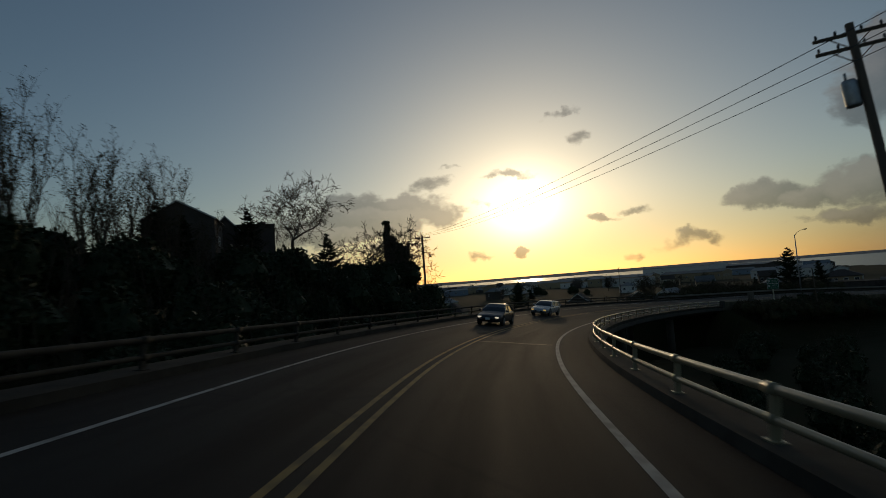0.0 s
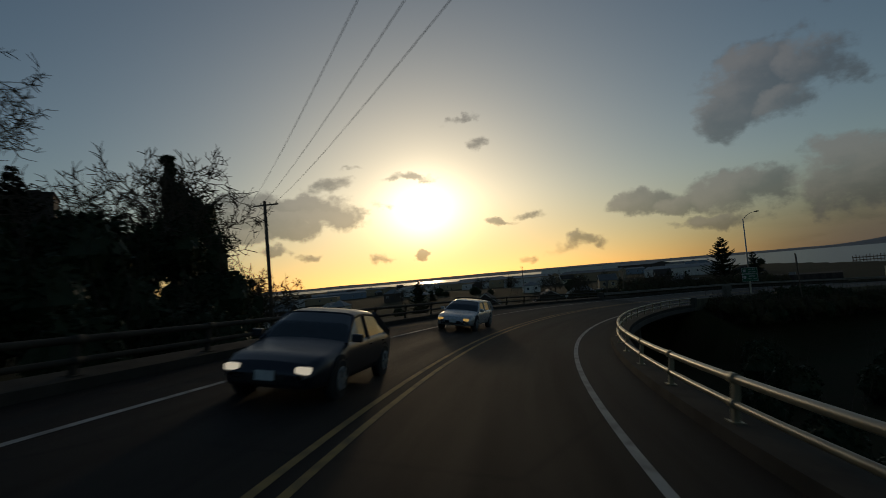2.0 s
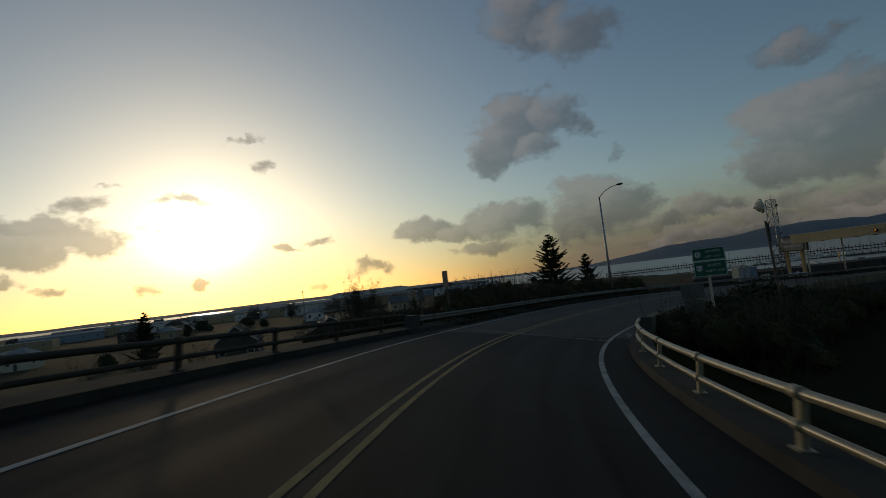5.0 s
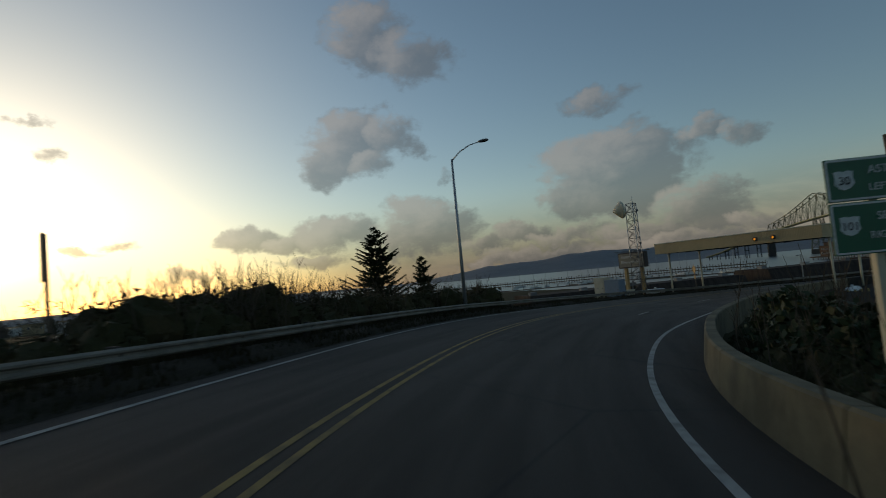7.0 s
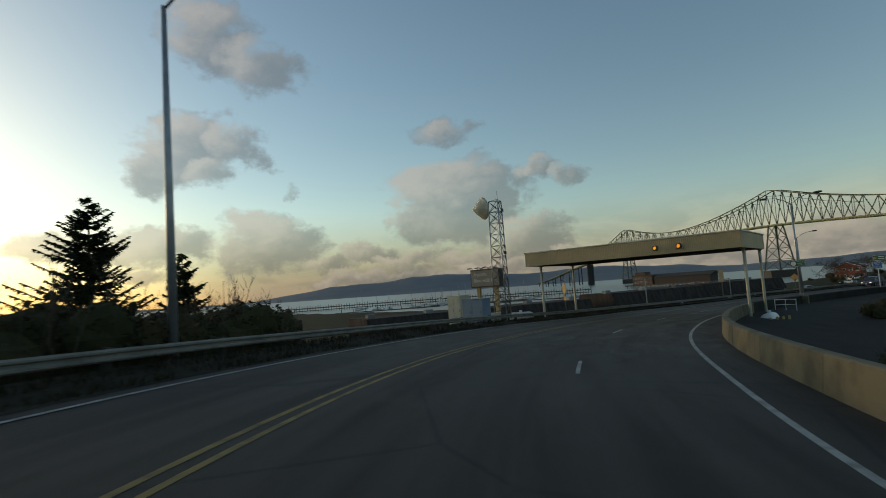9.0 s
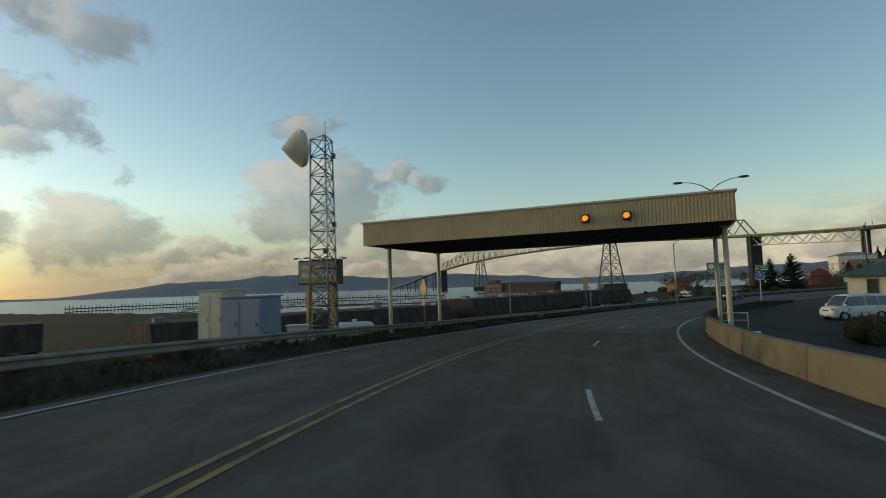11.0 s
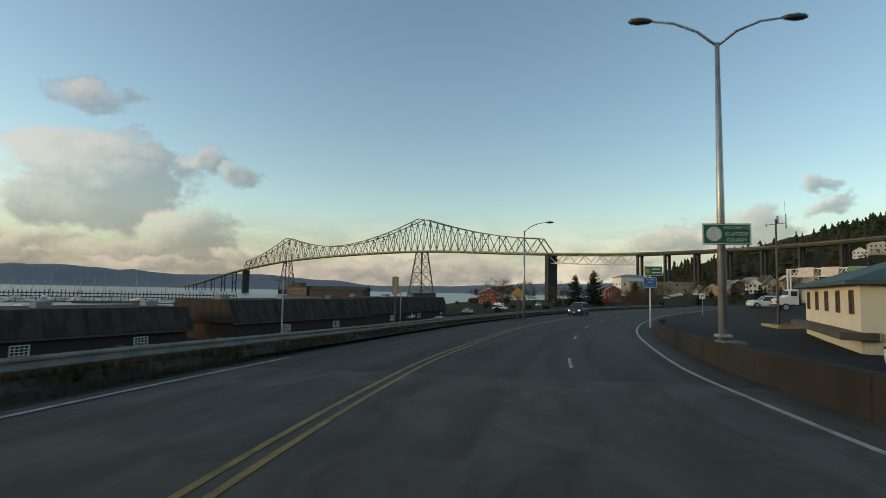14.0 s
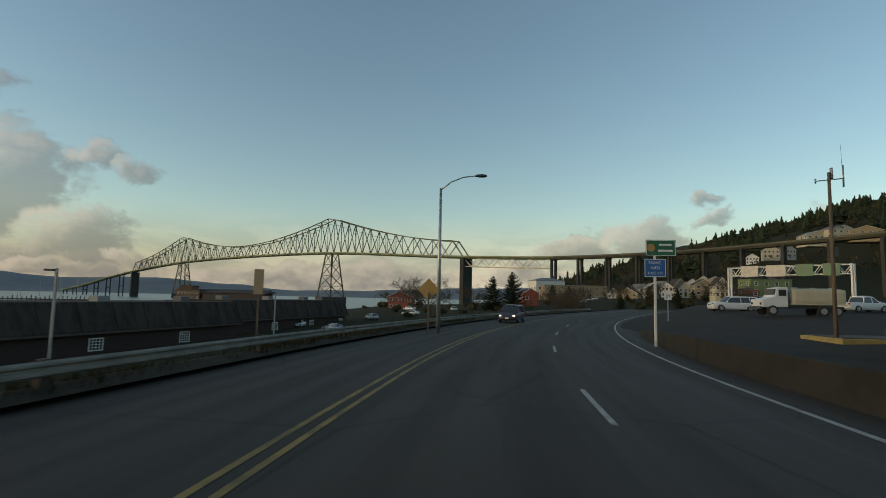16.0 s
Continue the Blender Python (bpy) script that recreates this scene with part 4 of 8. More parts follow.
# ---- the old toll canopy across the road ----
CAN_TURN = 108.15
canopy = thing("toll_canopy", place(102.55, 90.59, -6.9, CAN_TURN), "tan ribbed metal canopy on cream columns spanning the road", "canopy")
CW, CD, CB, CT = 17.9, 9.69, 4.91, 6.12      # width, depth, underside and top above the foot
for y0, y1, name in ((0.0, 0.14, "front_fascia"), (CD - 0.14, CD, "rear_fascia")):
    bm = bmesh.new()
    n = 120
    outl = []
    for i in range(n):
        a = -CW / 2 + CW * i / n
        w = CW / n
        outl += [(a, 0.0), (a + w * 0.55, 0.0), (a + w * 0.6, 0.022), (a + w * 0.95, 0.022)]
    outl.append((CW / 2, 0.0))
    sgn = 1 if y0 == 0 else -1
    ybase = y0 if y0 == 0 else y1
    low = [bm.verts.new((px, ybase + sgn * py, CB)) for px, py in outl]
    high = [bm.verts.new((px, ybase + sgn * py, CT)) for px, py in outl]
    for i in range(len(outl) - 1):
        bm.faces.new((low[i], low[i + 1], high[i + 1], high[i]))
    box(bm, 0, ybase + sgn * 0.10, (CB + CT) / 2, CW - 0.02, 0.08, CT - CB - 0.02)
    part(name, bm, CANOPY, canopy)
for sx in (-1, 1):
    bm = bmesh.new()
    box(bm, sx * (CW / 2 - 0.05), CD / 2, (CB + CT) / 2, 0.10, CD - 0.3, CT - CB)
    part("side_fascia", bm, CANOPY, canopy)
bm = bmesh.new()
box(bm, 0, CD / 2, CT + 0.03, CW + 0.16, CD + 0.16, 0.10, bevel=0.02)
part("roof_edge", bm, CANOPY_WHITE, canopy, "pale metal roof edge")
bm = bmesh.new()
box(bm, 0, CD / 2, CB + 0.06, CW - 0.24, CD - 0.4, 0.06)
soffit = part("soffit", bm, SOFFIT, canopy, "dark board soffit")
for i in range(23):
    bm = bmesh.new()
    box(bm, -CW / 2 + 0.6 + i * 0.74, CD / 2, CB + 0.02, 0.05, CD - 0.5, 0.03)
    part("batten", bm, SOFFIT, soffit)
for lx, ly in ((-6, 2.2), (-3, 4.5), (0.5, 3.0), (3.6, 5.2), (5.0, 2.4)):
    bm = bmesh.new()
    box(bm, lx, ly, CB - 0.05, 0.5, 0.28, 0.09, bevel=0.02)
    part("soffit_lamp", bm, STEEL_DARK, canopy)
for lx, ly in ((-CW / 2 + 0.30, 2.3), (-CW / 2 + 0.30, 9.1), (CW / 2 - 0.30, 2.3), (CW / 2 - 0.30, 9.1)):
    bm = bmesh.new()
    tube(bm, [(lx, ly, -2.2), (lx, ly, CB + 0.05)], 0.115, 16)
    box(bm, lx, ly, CB - 0.03, 0.42, 0.42, 0.05)
    part("column", bm, CANOPY_WHITE, canopy)
for lx, lit_lens in ((2.95, LAMP_ON), (4.72, LAMP_ON)):
    bm = bmesh.new()
    box(bm, lx, -0.10, CB + 0.52, 0.36, 0.20, 0.40, bevel=0.05)
    tube(bm, [(lx, -0.18, CB + 0.52), (lx, -0.38, CB + 0.54)], 0.165, 16, cap=False)
    sig = part("signal_lamp", bm, STEEL_DARK, canopy, "hooded amber flashing beacon")
    bm = bmesh.new()
    tube(bm, [(lx, -0.205, CB + 0.52), (lx, -0.24, CB + 0.52)], [0.14, 0.09], 16)
    part("lens", bm, lit_lens, sig, "lit amber lens")

# ---- lattice tower with its drum ----
tower = thing("radio_tower", place(108.6, 102.4, -7.6, 0), "slim grey steel lattice radio tower with a drum antenna", "radio tower")
TH = 12.7
legs = [(0.85, -0.5), (-0.85, -0.5), (0.0, 0.95)]
for lx, ly in legs:
    bm = bmesh.new()
    tube(bm, [(lx * 1.05, ly * 1.05, 0), (lx * 0.8, ly * 0.8, TH)], 0.055, 8)
    part("leg", bm, GALV, tower)
NB = 11
for i in range(NB):
    z0, z1 = TH * i / NB, TH * (i + 1) / NB
    for k in range(3):
        a, b = legs[k], legs[(k + 1) % 3]
        k0, k1 = 1.05 - 0.25 * i / NB, 1.05 - 0.25 * (i + 1) / NB
        for p, q in (((a[0] * k0, a[1] * k0, z0), (b[0] * k1, b[1] * k1, z1)), ((b[0] * k0, b[1] * k0, z0), (a[0] * k1, a[1] * k1, z1)), ((a[0] * k1, a[1] * k1, z1), (b[0] * k1, b[1] * k1, z1))):
            bm = bmesh.new()
            tube(bm, [p, q], 0.028, 5)
            part("brace", bm, STEEL_DARK, tower)
bm = bmesh.new()
dm = Matrix.Translation((-0.5, 1.0, TH - 0.7)) @ Vector((-0.58, 0.80, -0.12)).to_track_quat("Z", "Y").to_matrix().to_4x4()
prev = None
for rr, zz in ((0.30, -0.20), (1.05, 0.0), (1.13, 0.10), (1.15, 0.28), (1.10, 0.32), (0.62, 0.85), (0.06, 1.35)):
    ring = [bm.verts.new(dm @ Vector((rr * math.cos(k * math.pi / 16), rr * math.sin(k * math.pi / 16), zz))) for k in range(32)]
    if prev:
        for k in range(32):
            bm.faces.new((prev[k], prev[(k + 1) % 32], ring[(k + 1) % 32], ring[k])).smooth = True
    prev = ring
bm.faces.new(prev)
tube(bm, [dm @ Vector((0, 0, -0.26)), dm @ Vector((0, 0, -0.16))], 0.31, 24)
part("drum_antenna", bm, CANOPY_WHITE, tower, "cream cone-faced drum antenna")
for zz, dx in ((TH - 0.9, 0.9), (5.6, -0.9), (7.4, 0.85)):
    bm = bmesh.new()
    box(bm, dx, -0.4, zz, 0.32, 0.22, 0.30, bevel=0.02)
    part("bracket_box", bm, STEEL_DARK, tower)
bm = bmesh.new()
tube(bm, [(-0.5, -0.35, TH), (-0.5, -0.35, TH + 0.9)], 0.022, 6)
tube(bm, [(0.3, 0.1, TH), (0.3, 0.1, TH + 0.5)], 0.018, 6)
part("whip_antenna", bm, GALV, tower)


# ---- street lamps ----
def street_lamp(x, y, z, h, turn, arms=1, reach=2.2):
    """A tapered steel pole; the arm points along turn."""
    ob = thing("street_lamp", place(x, y, z, turn), "tall tapered grey steel street lamp, unlit" if arms == 1 else "tall twin-armed grey steel street lamp, unlit", "street lamp", "street lamps")
    bm = bmesh.new()
    tube(bm, [(0, 0, -0.6), (0, 0, h * 0.5), (0, 0, h)], [0.15, 0.115, 0.075], 12)
    part("pole", bm, GALV, ob)
    bm = bmesh.new()
    box(bm, 0, 0, 0.05, 0.42, 0.42, 0.10, bevel=0.02)
    part("base_plate", bm, GALV, ob)
    for sg in ((1,) if arms == 1 else (1, -1)):
        bm = bmesh.new()
        tube(bm, [(0, 0, h - 0.1), (0, sg * reach * 0.3, h + 0.42), (0, sg * reach * 0.65, h + 0.74), (0, sg * reach, h + 0.84)], [0.05, 0.045, 0.04, 0.035], 8)
        part("arm", bm, GALV, ob)
        bm = bmesh.new()
        prev = None
        for yy, w, t in ((0, 0.05, 0.05), (0.15, 0.13, 0.09), (0.45, 0.17, 0.12), (0.70, 0.13, 0.09), (0.80, 0.04, 0.04)):
            ring = [bm.verts.new((w * math.cos(k * math.pi / 6), sg * (reach - 0.05 + yy), h + 0.85 + t * math.sin(k * math.pi / 6))) for k in range(12)]
            if prev:
                for k in range(12):
                    bm.faces.new((prev[k], prev[(k + 1) % 12], ring[(k + 1) % 12], ring[k])).smooth = True
            else:
                bm.faces.new(ring)
            prev = ring
        bm.faces.new(prev)
        bmesh.ops.recalc_face_normals(bm, faces=bm.faces[:])
        part("lamp_head", bm, STEEL_DARK, ob)
    return ob


street_lamp(68.4, 101.6, -5.6, 11.4, 170)
street_lamp(124.4, 73.36, -6.75, 10.0, 200, arms=2)
street_lamp(160.3, 65.2, -8.3, 9.3, 205)

# ---- signs ----
def sign_panel(parent, w, h, x, z, face, y=0.0, name="panel"):
    bm = bmesh.new()
    box(bm, x, y, z, w, 0.03, h, bevel=0.012)
    return part(name, bm, face, parent)


def border(parent, w, h, x, z, y=-0.02, t=0.03):
    bm = bmesh.new()
    for cx, cz, sx, sz in ((x, z + h / 2, w, t), (x, z - h / 2, w, t), (x - w / 2, z, t, h), (x + w / 2, z, t, h)):
        box(bm, cx, y, cz, sx, 0.008, sz)
    return part("border", bm, SIGN_WHITE, parent)


def upright(x, z, y=-0.024):
    return pose(x, y, z, 90, 0, 0)


def shield(parent, x, z, number, size=0.36):
    bm = bmesh.new()
    pts = [(-0.5, 0.45), (-0.2, 0.5), (0, 0.44), (0.2, 0.5), (0.5, 0.45), (0.46, 0.1), (0.52, -0.2), (0.3, -0.45), (0, -0.55), (-0.3, -0.45), (-0.52, -0.2), (-0.46, 0.1)]
    prism(bm, [(x + px * size, z + pz * size) for px, pz in pts], -0.026, -0.018)
    ob = part("route_shield", bm, SIGN_WHITE, parent)
    words("route_number", number, size * 0.62, SIGN_BLACK, ob, upright(x, z - 0.02, -0.032))
    return ob


guide = thing("guide_sign", place(49.2, 79.2, -6.3, 57), "green two-panel highway guide sign on a wooden post", "road sign")
bm = bmesh.new()
box(bm, -0.10, 0.10, 1.5, 0.14, 0.14, 5.8, bevel=0.01)
part("post", bm, WALL_CREAM, guide)
sign_panel(guide, 1.62, 0.70, 0, 4.56, SIGN_GREEN)
sign_panel(guide, 1.62, 0.84, 0, 3.77, SIGN_GREEN)
border(guide, 1.56, 0.64, 0, 4.56)
border(guide, 1.56, 0.78, 0, 3.77)
shield(guide, -0.53, 4.56, "30", 0.30)
shield(guide, -0.53, 3.82, "101", 0.30)
words("lettering", "ASTORIA", 0.185, SIGN_WHITE, guide, upright(0.22, 4.69))
words("lettering", "LEFT LANE", 0.165, SIGN_WHITE, guide, upright(0.22, 4.41))
words("lettering", "SEASIDE", 0.185, SIGN_WHITE, guide, upright(0.22, 3.94))
words("lettering", "RIGHT LANE", 0.165, SIGN_WHITE, guide, upright(0.22, 3.64))

welcome = thing("county_sign", place(124.07, 73.44, -7.6, 112), "green county welcome sign fixed to a lamp pole", "road sign")
sign_panel(welcome, 1.5, 0.70, 0.0, 4.22, SIGN_GREEN)
border(welcome, 1.44, 0.64, 0, 4.22)
bm = bmesh.new()
tube(bm, [(-0.40, -0.02, 4.22), (-0.40, -0.03, 4.22)], 0.24, 24)
part("seal", bm, SIGN_WHITE, welcome, "round pale county seal")
words("lettering", "WELCOME TO", 0.125, SIGN_WHITE, welcome, upright(0.30, 4.42))
words("lettering", "CLATSOP", 0.165, SIGN_WHITE, welcome, upright(0.30, 4.22))
words("lettering", "COUNTY", 0.15, SIGN_WHITE, welcome, upright(0.30, 4.02))
bm = bmesh.new()
box(bm, 0, 0.06, 4.22, 0.5, 0.10, 0.08)
part("clamp", bm, GALV, welcome)
bm = bmesh.new()
box(bm, 0.15, 0.05, 0.15, 0.75, 0.8, 1.2, bevel=0.05)
tagged(mesh_object("lamp_footing", bm, CONCRETE), "block of stained concrete under the lamp pole", "footing").matrix_world = place(124.29, 73.33, -7.6, 112)

info = thing("travel_sign", place(149.25, 58.3, -8.0, 117), "blue travel information sign with a green sign above, on a post", "road sign")
bm = bmesh.new()
box(bm, 0, 0.06, 2.2, 0.11, 0.11, 5.8, bevel=0.01)
part("post", bm, WALL_WHITE, info)
sign_panel(info, 1.05, 0.90, 0.0, 3.68, SIGN_BLUE)
border(info, 1.00, 0.85, 0.0, 3.68)
words("lettering", "TRAVEL", 0.20, SIGN_WHITE, info, upright(0.0, 3.93))
words("lettering", "INFO", 0.20, SIGN_WHITE, info, upright(0.0, 3.68))
words("lettering", "CALL 511", 0.175, SIGN_WHITE, info, upright(0.0, 3.42))
green_plate = sign_panel(info, 1.45, 0.80, 0.28, 4.68, SIGN_GREEN, name="green_panel")
border(info, 1.39, 0.74, 0.28, 4.68)
bm = bmesh.new()
tube(bm, [(-0.20, -0.02, 4.68), (-0.20, -0.03, 4.68)], 0.20, 20)
part("seal", bm, SIGN_YELLOW, green_plate)
for zz, ww in ((4.83, 0.62), (4.54, 0.70)):
    bm = bmesh.new()
    box(bm, 0.50, -0.025, zz, ww, 0.01, 0.10)
    part("writing_bar", bm, SIGN_WHITE, green_plate)



def diamond(x, y, z, turn, size, low, label, face, post_mat, small=False):
    ob = thing("warning_sign", place(x, y, z, turn), label, "road sign", "diamond signs")
    bm = bmesh.new()
    box(bm, 0, 0.05, low / 2 - 0.3, 0.10, 0.08, low + 0.6 + size)
    part("post", bm, post_mat, ob)
    bm = bmesh.new()
    h = size * 0.707
    prism(bm, [(0, low), (h, low + h), (0, low + 2 * h), (-h, low + h)], -0.02, 0.0)
    part("panel", bm, face, ob)
    if small:
        sign_panel(ob, 0.55, 0.45, 0, low - 0.35, face, name="plate")
    return ob


diamond(116.2, 97.4, -8.0, 150, 1.0, 2.9, "yellow diamond warning sign seen edge on, on a post", SIGN_YELLOW, WOOD_POLE, True)
diamond(159.0, 66.4, -8.3, 300, 0.95, 2.1, "back of a bare yellow diamond warning sign", SIGN_YELLOW, WOOD_POLE)

inn = thing("inn_sign", place(138.2, 112.8, -12.0, 108), "brown box motel sign on two tan posts with lamps on top", "sign")
bm = bmesh.new()
box(bm, 0, 0, 9.8, 5.6, 1.2, 2.9, bevel=0.04)
part("sign_box", bm, WALL_DARK, inn)
bm = bmesh.new()
box(bm, 0, -0.62, 9.8, 5.3, 0.04, 2.5, bevel=0.02)
part("sign_face", bm, material("faded_sign_face", (0.25, 0.22, 0.17), 0.6, second=(0.18, 0.15, 0.12), scale=0.7), inn)
words("lettering", "Astoria", 0.85, SIGN_WHITE, inn, upright(-0.9, 10.45, -0.66))
words("lettering", "Riverwalk Inn", 0.80, SIGN_WHITE, inn, upright(0.0, 9.45, -0.66))
for px in (-1.7, 1.7):
    bm = bmesh.new()
    box(bm, px, 0, 4.2, 0.55, 0.55, 8.6, bevel=0.03)
    part("post", bm, material("tan_post_paint", (0.46, 0.30, 0.12), 0.7), inn)
for px in (-2.2, -0.75, 0.75, 2.2):
    for sy in (-1, 1):
        bm = bmesh.new()
        tube(bm, [(px, sy * 0.5, 11.25), (px, sy * 1.2, 11.6), (px, sy * 1.6, 11.5)], 0.04, 6)
        box(bm, px, sy * 1.75, 11.45, 0.35, 0.5, 0.16, bevel=0.03)
        part("lamp_arm", bm, STEEL_DARK, inn)

# small signs on timber posts seen from behind
def back_sign(x, y, z, turn, h, panels, label):
    ob = thing("small_sign", place(x, y, z, turn), label, "road sign", "small signs")
    bm = bmesh.new()
    box(bm, 0, 0.07, h / 2 - 0.3, 0.11, 0.09, h + 0.6, bevel=0.01)
    part("post", bm, WOOD_POLE, ob)
    for w, hh, zc in panels:
        bm = bmesh.new()
        box(bm, 0, 0, zc, w, 0.025, hh, bevel=0.01)
        part("panel", bm, SIGN_BACK, ob)
    return ob


back_sign(44.9, 77.75, -7.4, 62, 4.35, ((1.0, 0.66, 4.0), (0.86, 0.85, 3.2)), "dull grey sign backs on a timber post by the railing")
back_sign(42.1, 94.4, -8.0, 102, 7.2, ((1.0, 1.15, 6.65),), "dull sign panel seen edge on, on a tall timber post")
back_sign(37.4, 90.1, -8.0, 345, 6.2, ((0.42, 0.80, 5.85),), "narrow dull sign panel on a timber post")

# ---- vegetation ----
def raw(name, verts, faces, mat, parent, smooth_it=False, label=""):
    me = bpy.data.meshes.new(name)
    me.from_pydata(verts, [], faces)
    me.materials.append(mat)
    if smooth_it:
        for pl in me.polygons:
            pl.use_smooth = True
    ob = new(name, me)
    ob.parent = parent
    if label:
        ob["label"] = label
    return ob


def limb(verts, faces, pts, radii, sides):
    base = len(verts)
    side = None
    for i, p in enumerate(pts):
        d = (pts[min(i + 1, len(pts) - 1)] - pts[max(i - 1, 0)])
        d = d.normalized() if d.length > 1e-9 else Vector((0, 0, 1))
        side = d.orthogonal().normalized() if side is None else (side - d * side.dot(d)).normalized()
        up = d.cross(side)
        for k in range(sides):
            a = 2 * math.pi * k / sides
            verts.append(tuple(p + (side * math.cos(a) + up * math.sin(a)) * radii[i]))
    for i in range(len(pts) - 1):
        for k in range(sides):
            a, b = base + i * sides + k, base + i * sides + (k + 1) % sides
            faces.append((a, b, b + sides, a + sides))


def bare_tree(name, h, seed, spread=0.55, label="", depth=5, lean=(0, 0), fork=0.34, twig=0.012):
    """A leafless tree: trunk and limbs in one mesh, fine twigs in another."""
    rnd = random.Random(seed)
    tv, tf, cv, cf = [], [], [], []

    def grow(p, d, length, r, level):
        pts, rad = [p], [r]
        n = 4
        q, dd = p.copy(), d.copy()
        for i in range(n):
            dd = (dd + Vector((rnd.uniform(-1, 1), rnd.uniform(-1, 1), rnd.uniform(-0.5, 0.7))) * (0.27 if level else 0.07)).normalized()
            q = q + dd * (length / n)
            pts.append(q.copy())
            rad.append(r * (1 - 0.42 * (i + 1) / n))
        thick = level < 3
        limb(tv if thick else cv, tf if thick else cf, pts, rad, 7 if level == 0 else (5 if thick else 3))
        if level >= depth:
            return
        kids = (3 if level < 2 else rnd.choice((2, 3, 3))) if level < depth - 1 else rnd.choice((3, 4, 4))
        for k in range(kids):
            at = rnd.randint(2, n) if level else rnd.randint(3, n)
            if k == 0:
                at = n
            ang = rnd.uniform(0.45, 1.05) * (1 + spread * 0.5)
            axis = dd.orthogonal().normalized()
            axis.rotate(Matrix.Rotation(rnd.uniform(0, 6.283), 3, dd))
            nd = dd.copy()
            nd.rotate(Matrix.Rotation(ang * (0.55 if k == 0 else 1.0), 3, axis))
            nd = (nd + Vector((0, 0, 0.10 if level < 2 else 0.02))).normalized()
            grow(pts[at], nd, length * rnd.uniform(0.62, 0.84), max(rad[at] * rnd.uniform(0.55, 0.72), twig), level + 1)

    grow(Vector((0, 0, -0.4)), Vector((lean[0], lean[1], 1)).normalized(), h * fork, h * 0.021, 0)
    ob = thing(name, Matrix(), label, "tree", "bare trees")
    raw("trunk", tv, tf, BARK, ob, True)
    raw("crown", cv, cf, TWIG, ob, False, "fine leafless twigs")
    return ob


def leaf_cloud(rnd, verts, faces, centre, size, n, leaf, flat=1.0):
    """Small leaves strewn in and on an uneven lump."""
    for _ in range(n):
        d = Vector((rnd.gauss(0, 1), rnd.gauss(0, 1), rnd.gauss(0, 1))).normalized()
        bump = 0.78 + 0.34 * noise.noise(d * 2.3 + centre * 0.7) + 0.16 * noise.noise(d * 6.0 + centre)
        rr = bump * (rnd.random() ** 0.22)
        p = centre + Vector((d.x * size[0], d.y * size[1], d.z * size[2])) * rr
        a = Vector((rnd.gauss(0, 1), rnd.gauss(0, 1), rnd.gauss(0, flat))).normalized()
        b = a.orthogonal().normalized()
        b.rotate(Matrix.Rotation(rnd.uniform(0, 6.283), 3, a))
        s = leaf * rnd.uniform(0.6, 1.5)
        c = a.cross(b)
        i = len(verts)
        verts += [tuple(p + b * s), tuple(p + c * s * 0.55), tuple(p - b * s), tuple(p - c * s * 0.55)]
        faces.append((i, i + 1, i + 2, i + 3))


def core(verts, faces, centre, size, seed):
    """A rough dark heart inside a bush so that it is not see-through."""
    base = len(verts)
    nu, nv = 10, 6
    for j in range(nv + 1):
        for i in range(nu):
            th, ph = 2 * math.pi * i / nu, math.pi * j / nv
            d = Vector((math.cos(th) * math.sin(ph), math.sin(th) * math.sin(ph), math.cos(ph)))
            k = 0.72 + 0.3 * noise.noise(d * 2.3 + centre * 0.7)
            verts.append(tuple(centre + Vector((d.x * size[0], d.y * size[1], d.z * size[2])) * k))
    for j in range(nv):
        for i in range(nu):
            a, b = base + j * nu + i, base + j * nu + (i + 1) % nu
            faces.append((a, b, b + nu, a + nu))


def bush(name, seed, w, h, n, leaf, mat, label, lumps=4, stems=10):
    rnd = random.Random(seed)
    ob = thing(name, Matrix(), label, "bush", "roadside bushes")
    verts, faces = [], []
    for k in range(lumps):
        c = Vector((rnd.uniform(-0.32, 0.32) * w, rnd.uniform(-0.32, 0.32) * w, h * rnd.uniform(0.32, 0.56)))
        size = (w * rnd.uniform(0.24, 0.36), w * rnd.uniform(0.24, 0.36), h * rnd.uniform(0.34, 0.48))
        core(verts, faces, c, size, k)
        leaf_cloud(rnd, verts, faces, c, [s * 1.06 for s in size], n // lumps, leaf)
    raw("foliage", verts, faces, mat, ob)
    verts, faces = [], []
    for k in range(stems):
        a, r0 = rnd.uniform(0, 6.283), rnd.uniform(0, w * 0.4)
        p = Vector((math.cos(a) * r0, math.sin(a) * r0, -0.2))
        q = p + Vector((rnd.uniform(-0.25, 0.25) * w, rnd.uniform(-0.25, 0.25) * w, h * rnd.uniform(0.85, 1.3)))
        m = (p + q) / 2 + Vector((rnd.uniform(-0.1, 0.1), rnd.uniform(-0.1, 0.1), 0)) * w
        limb(verts, faces, [p, m, q], [0.025, 0.016, 0.006], 4)
        for t in range(3):
            z = m.lerp(q, rnd.uniform(0.1, 0.9))
            limb(verts, faces, [z, z + Vector((rnd.uniform(-0.3, 0.3), rnd.uniform(-0.3, 0.3), rnd.uniform(0.2, 0.6)))], [0.010, 0.004], 3)
    raw("stem_tangle", verts, faces, TWIG, ob)
    return ob


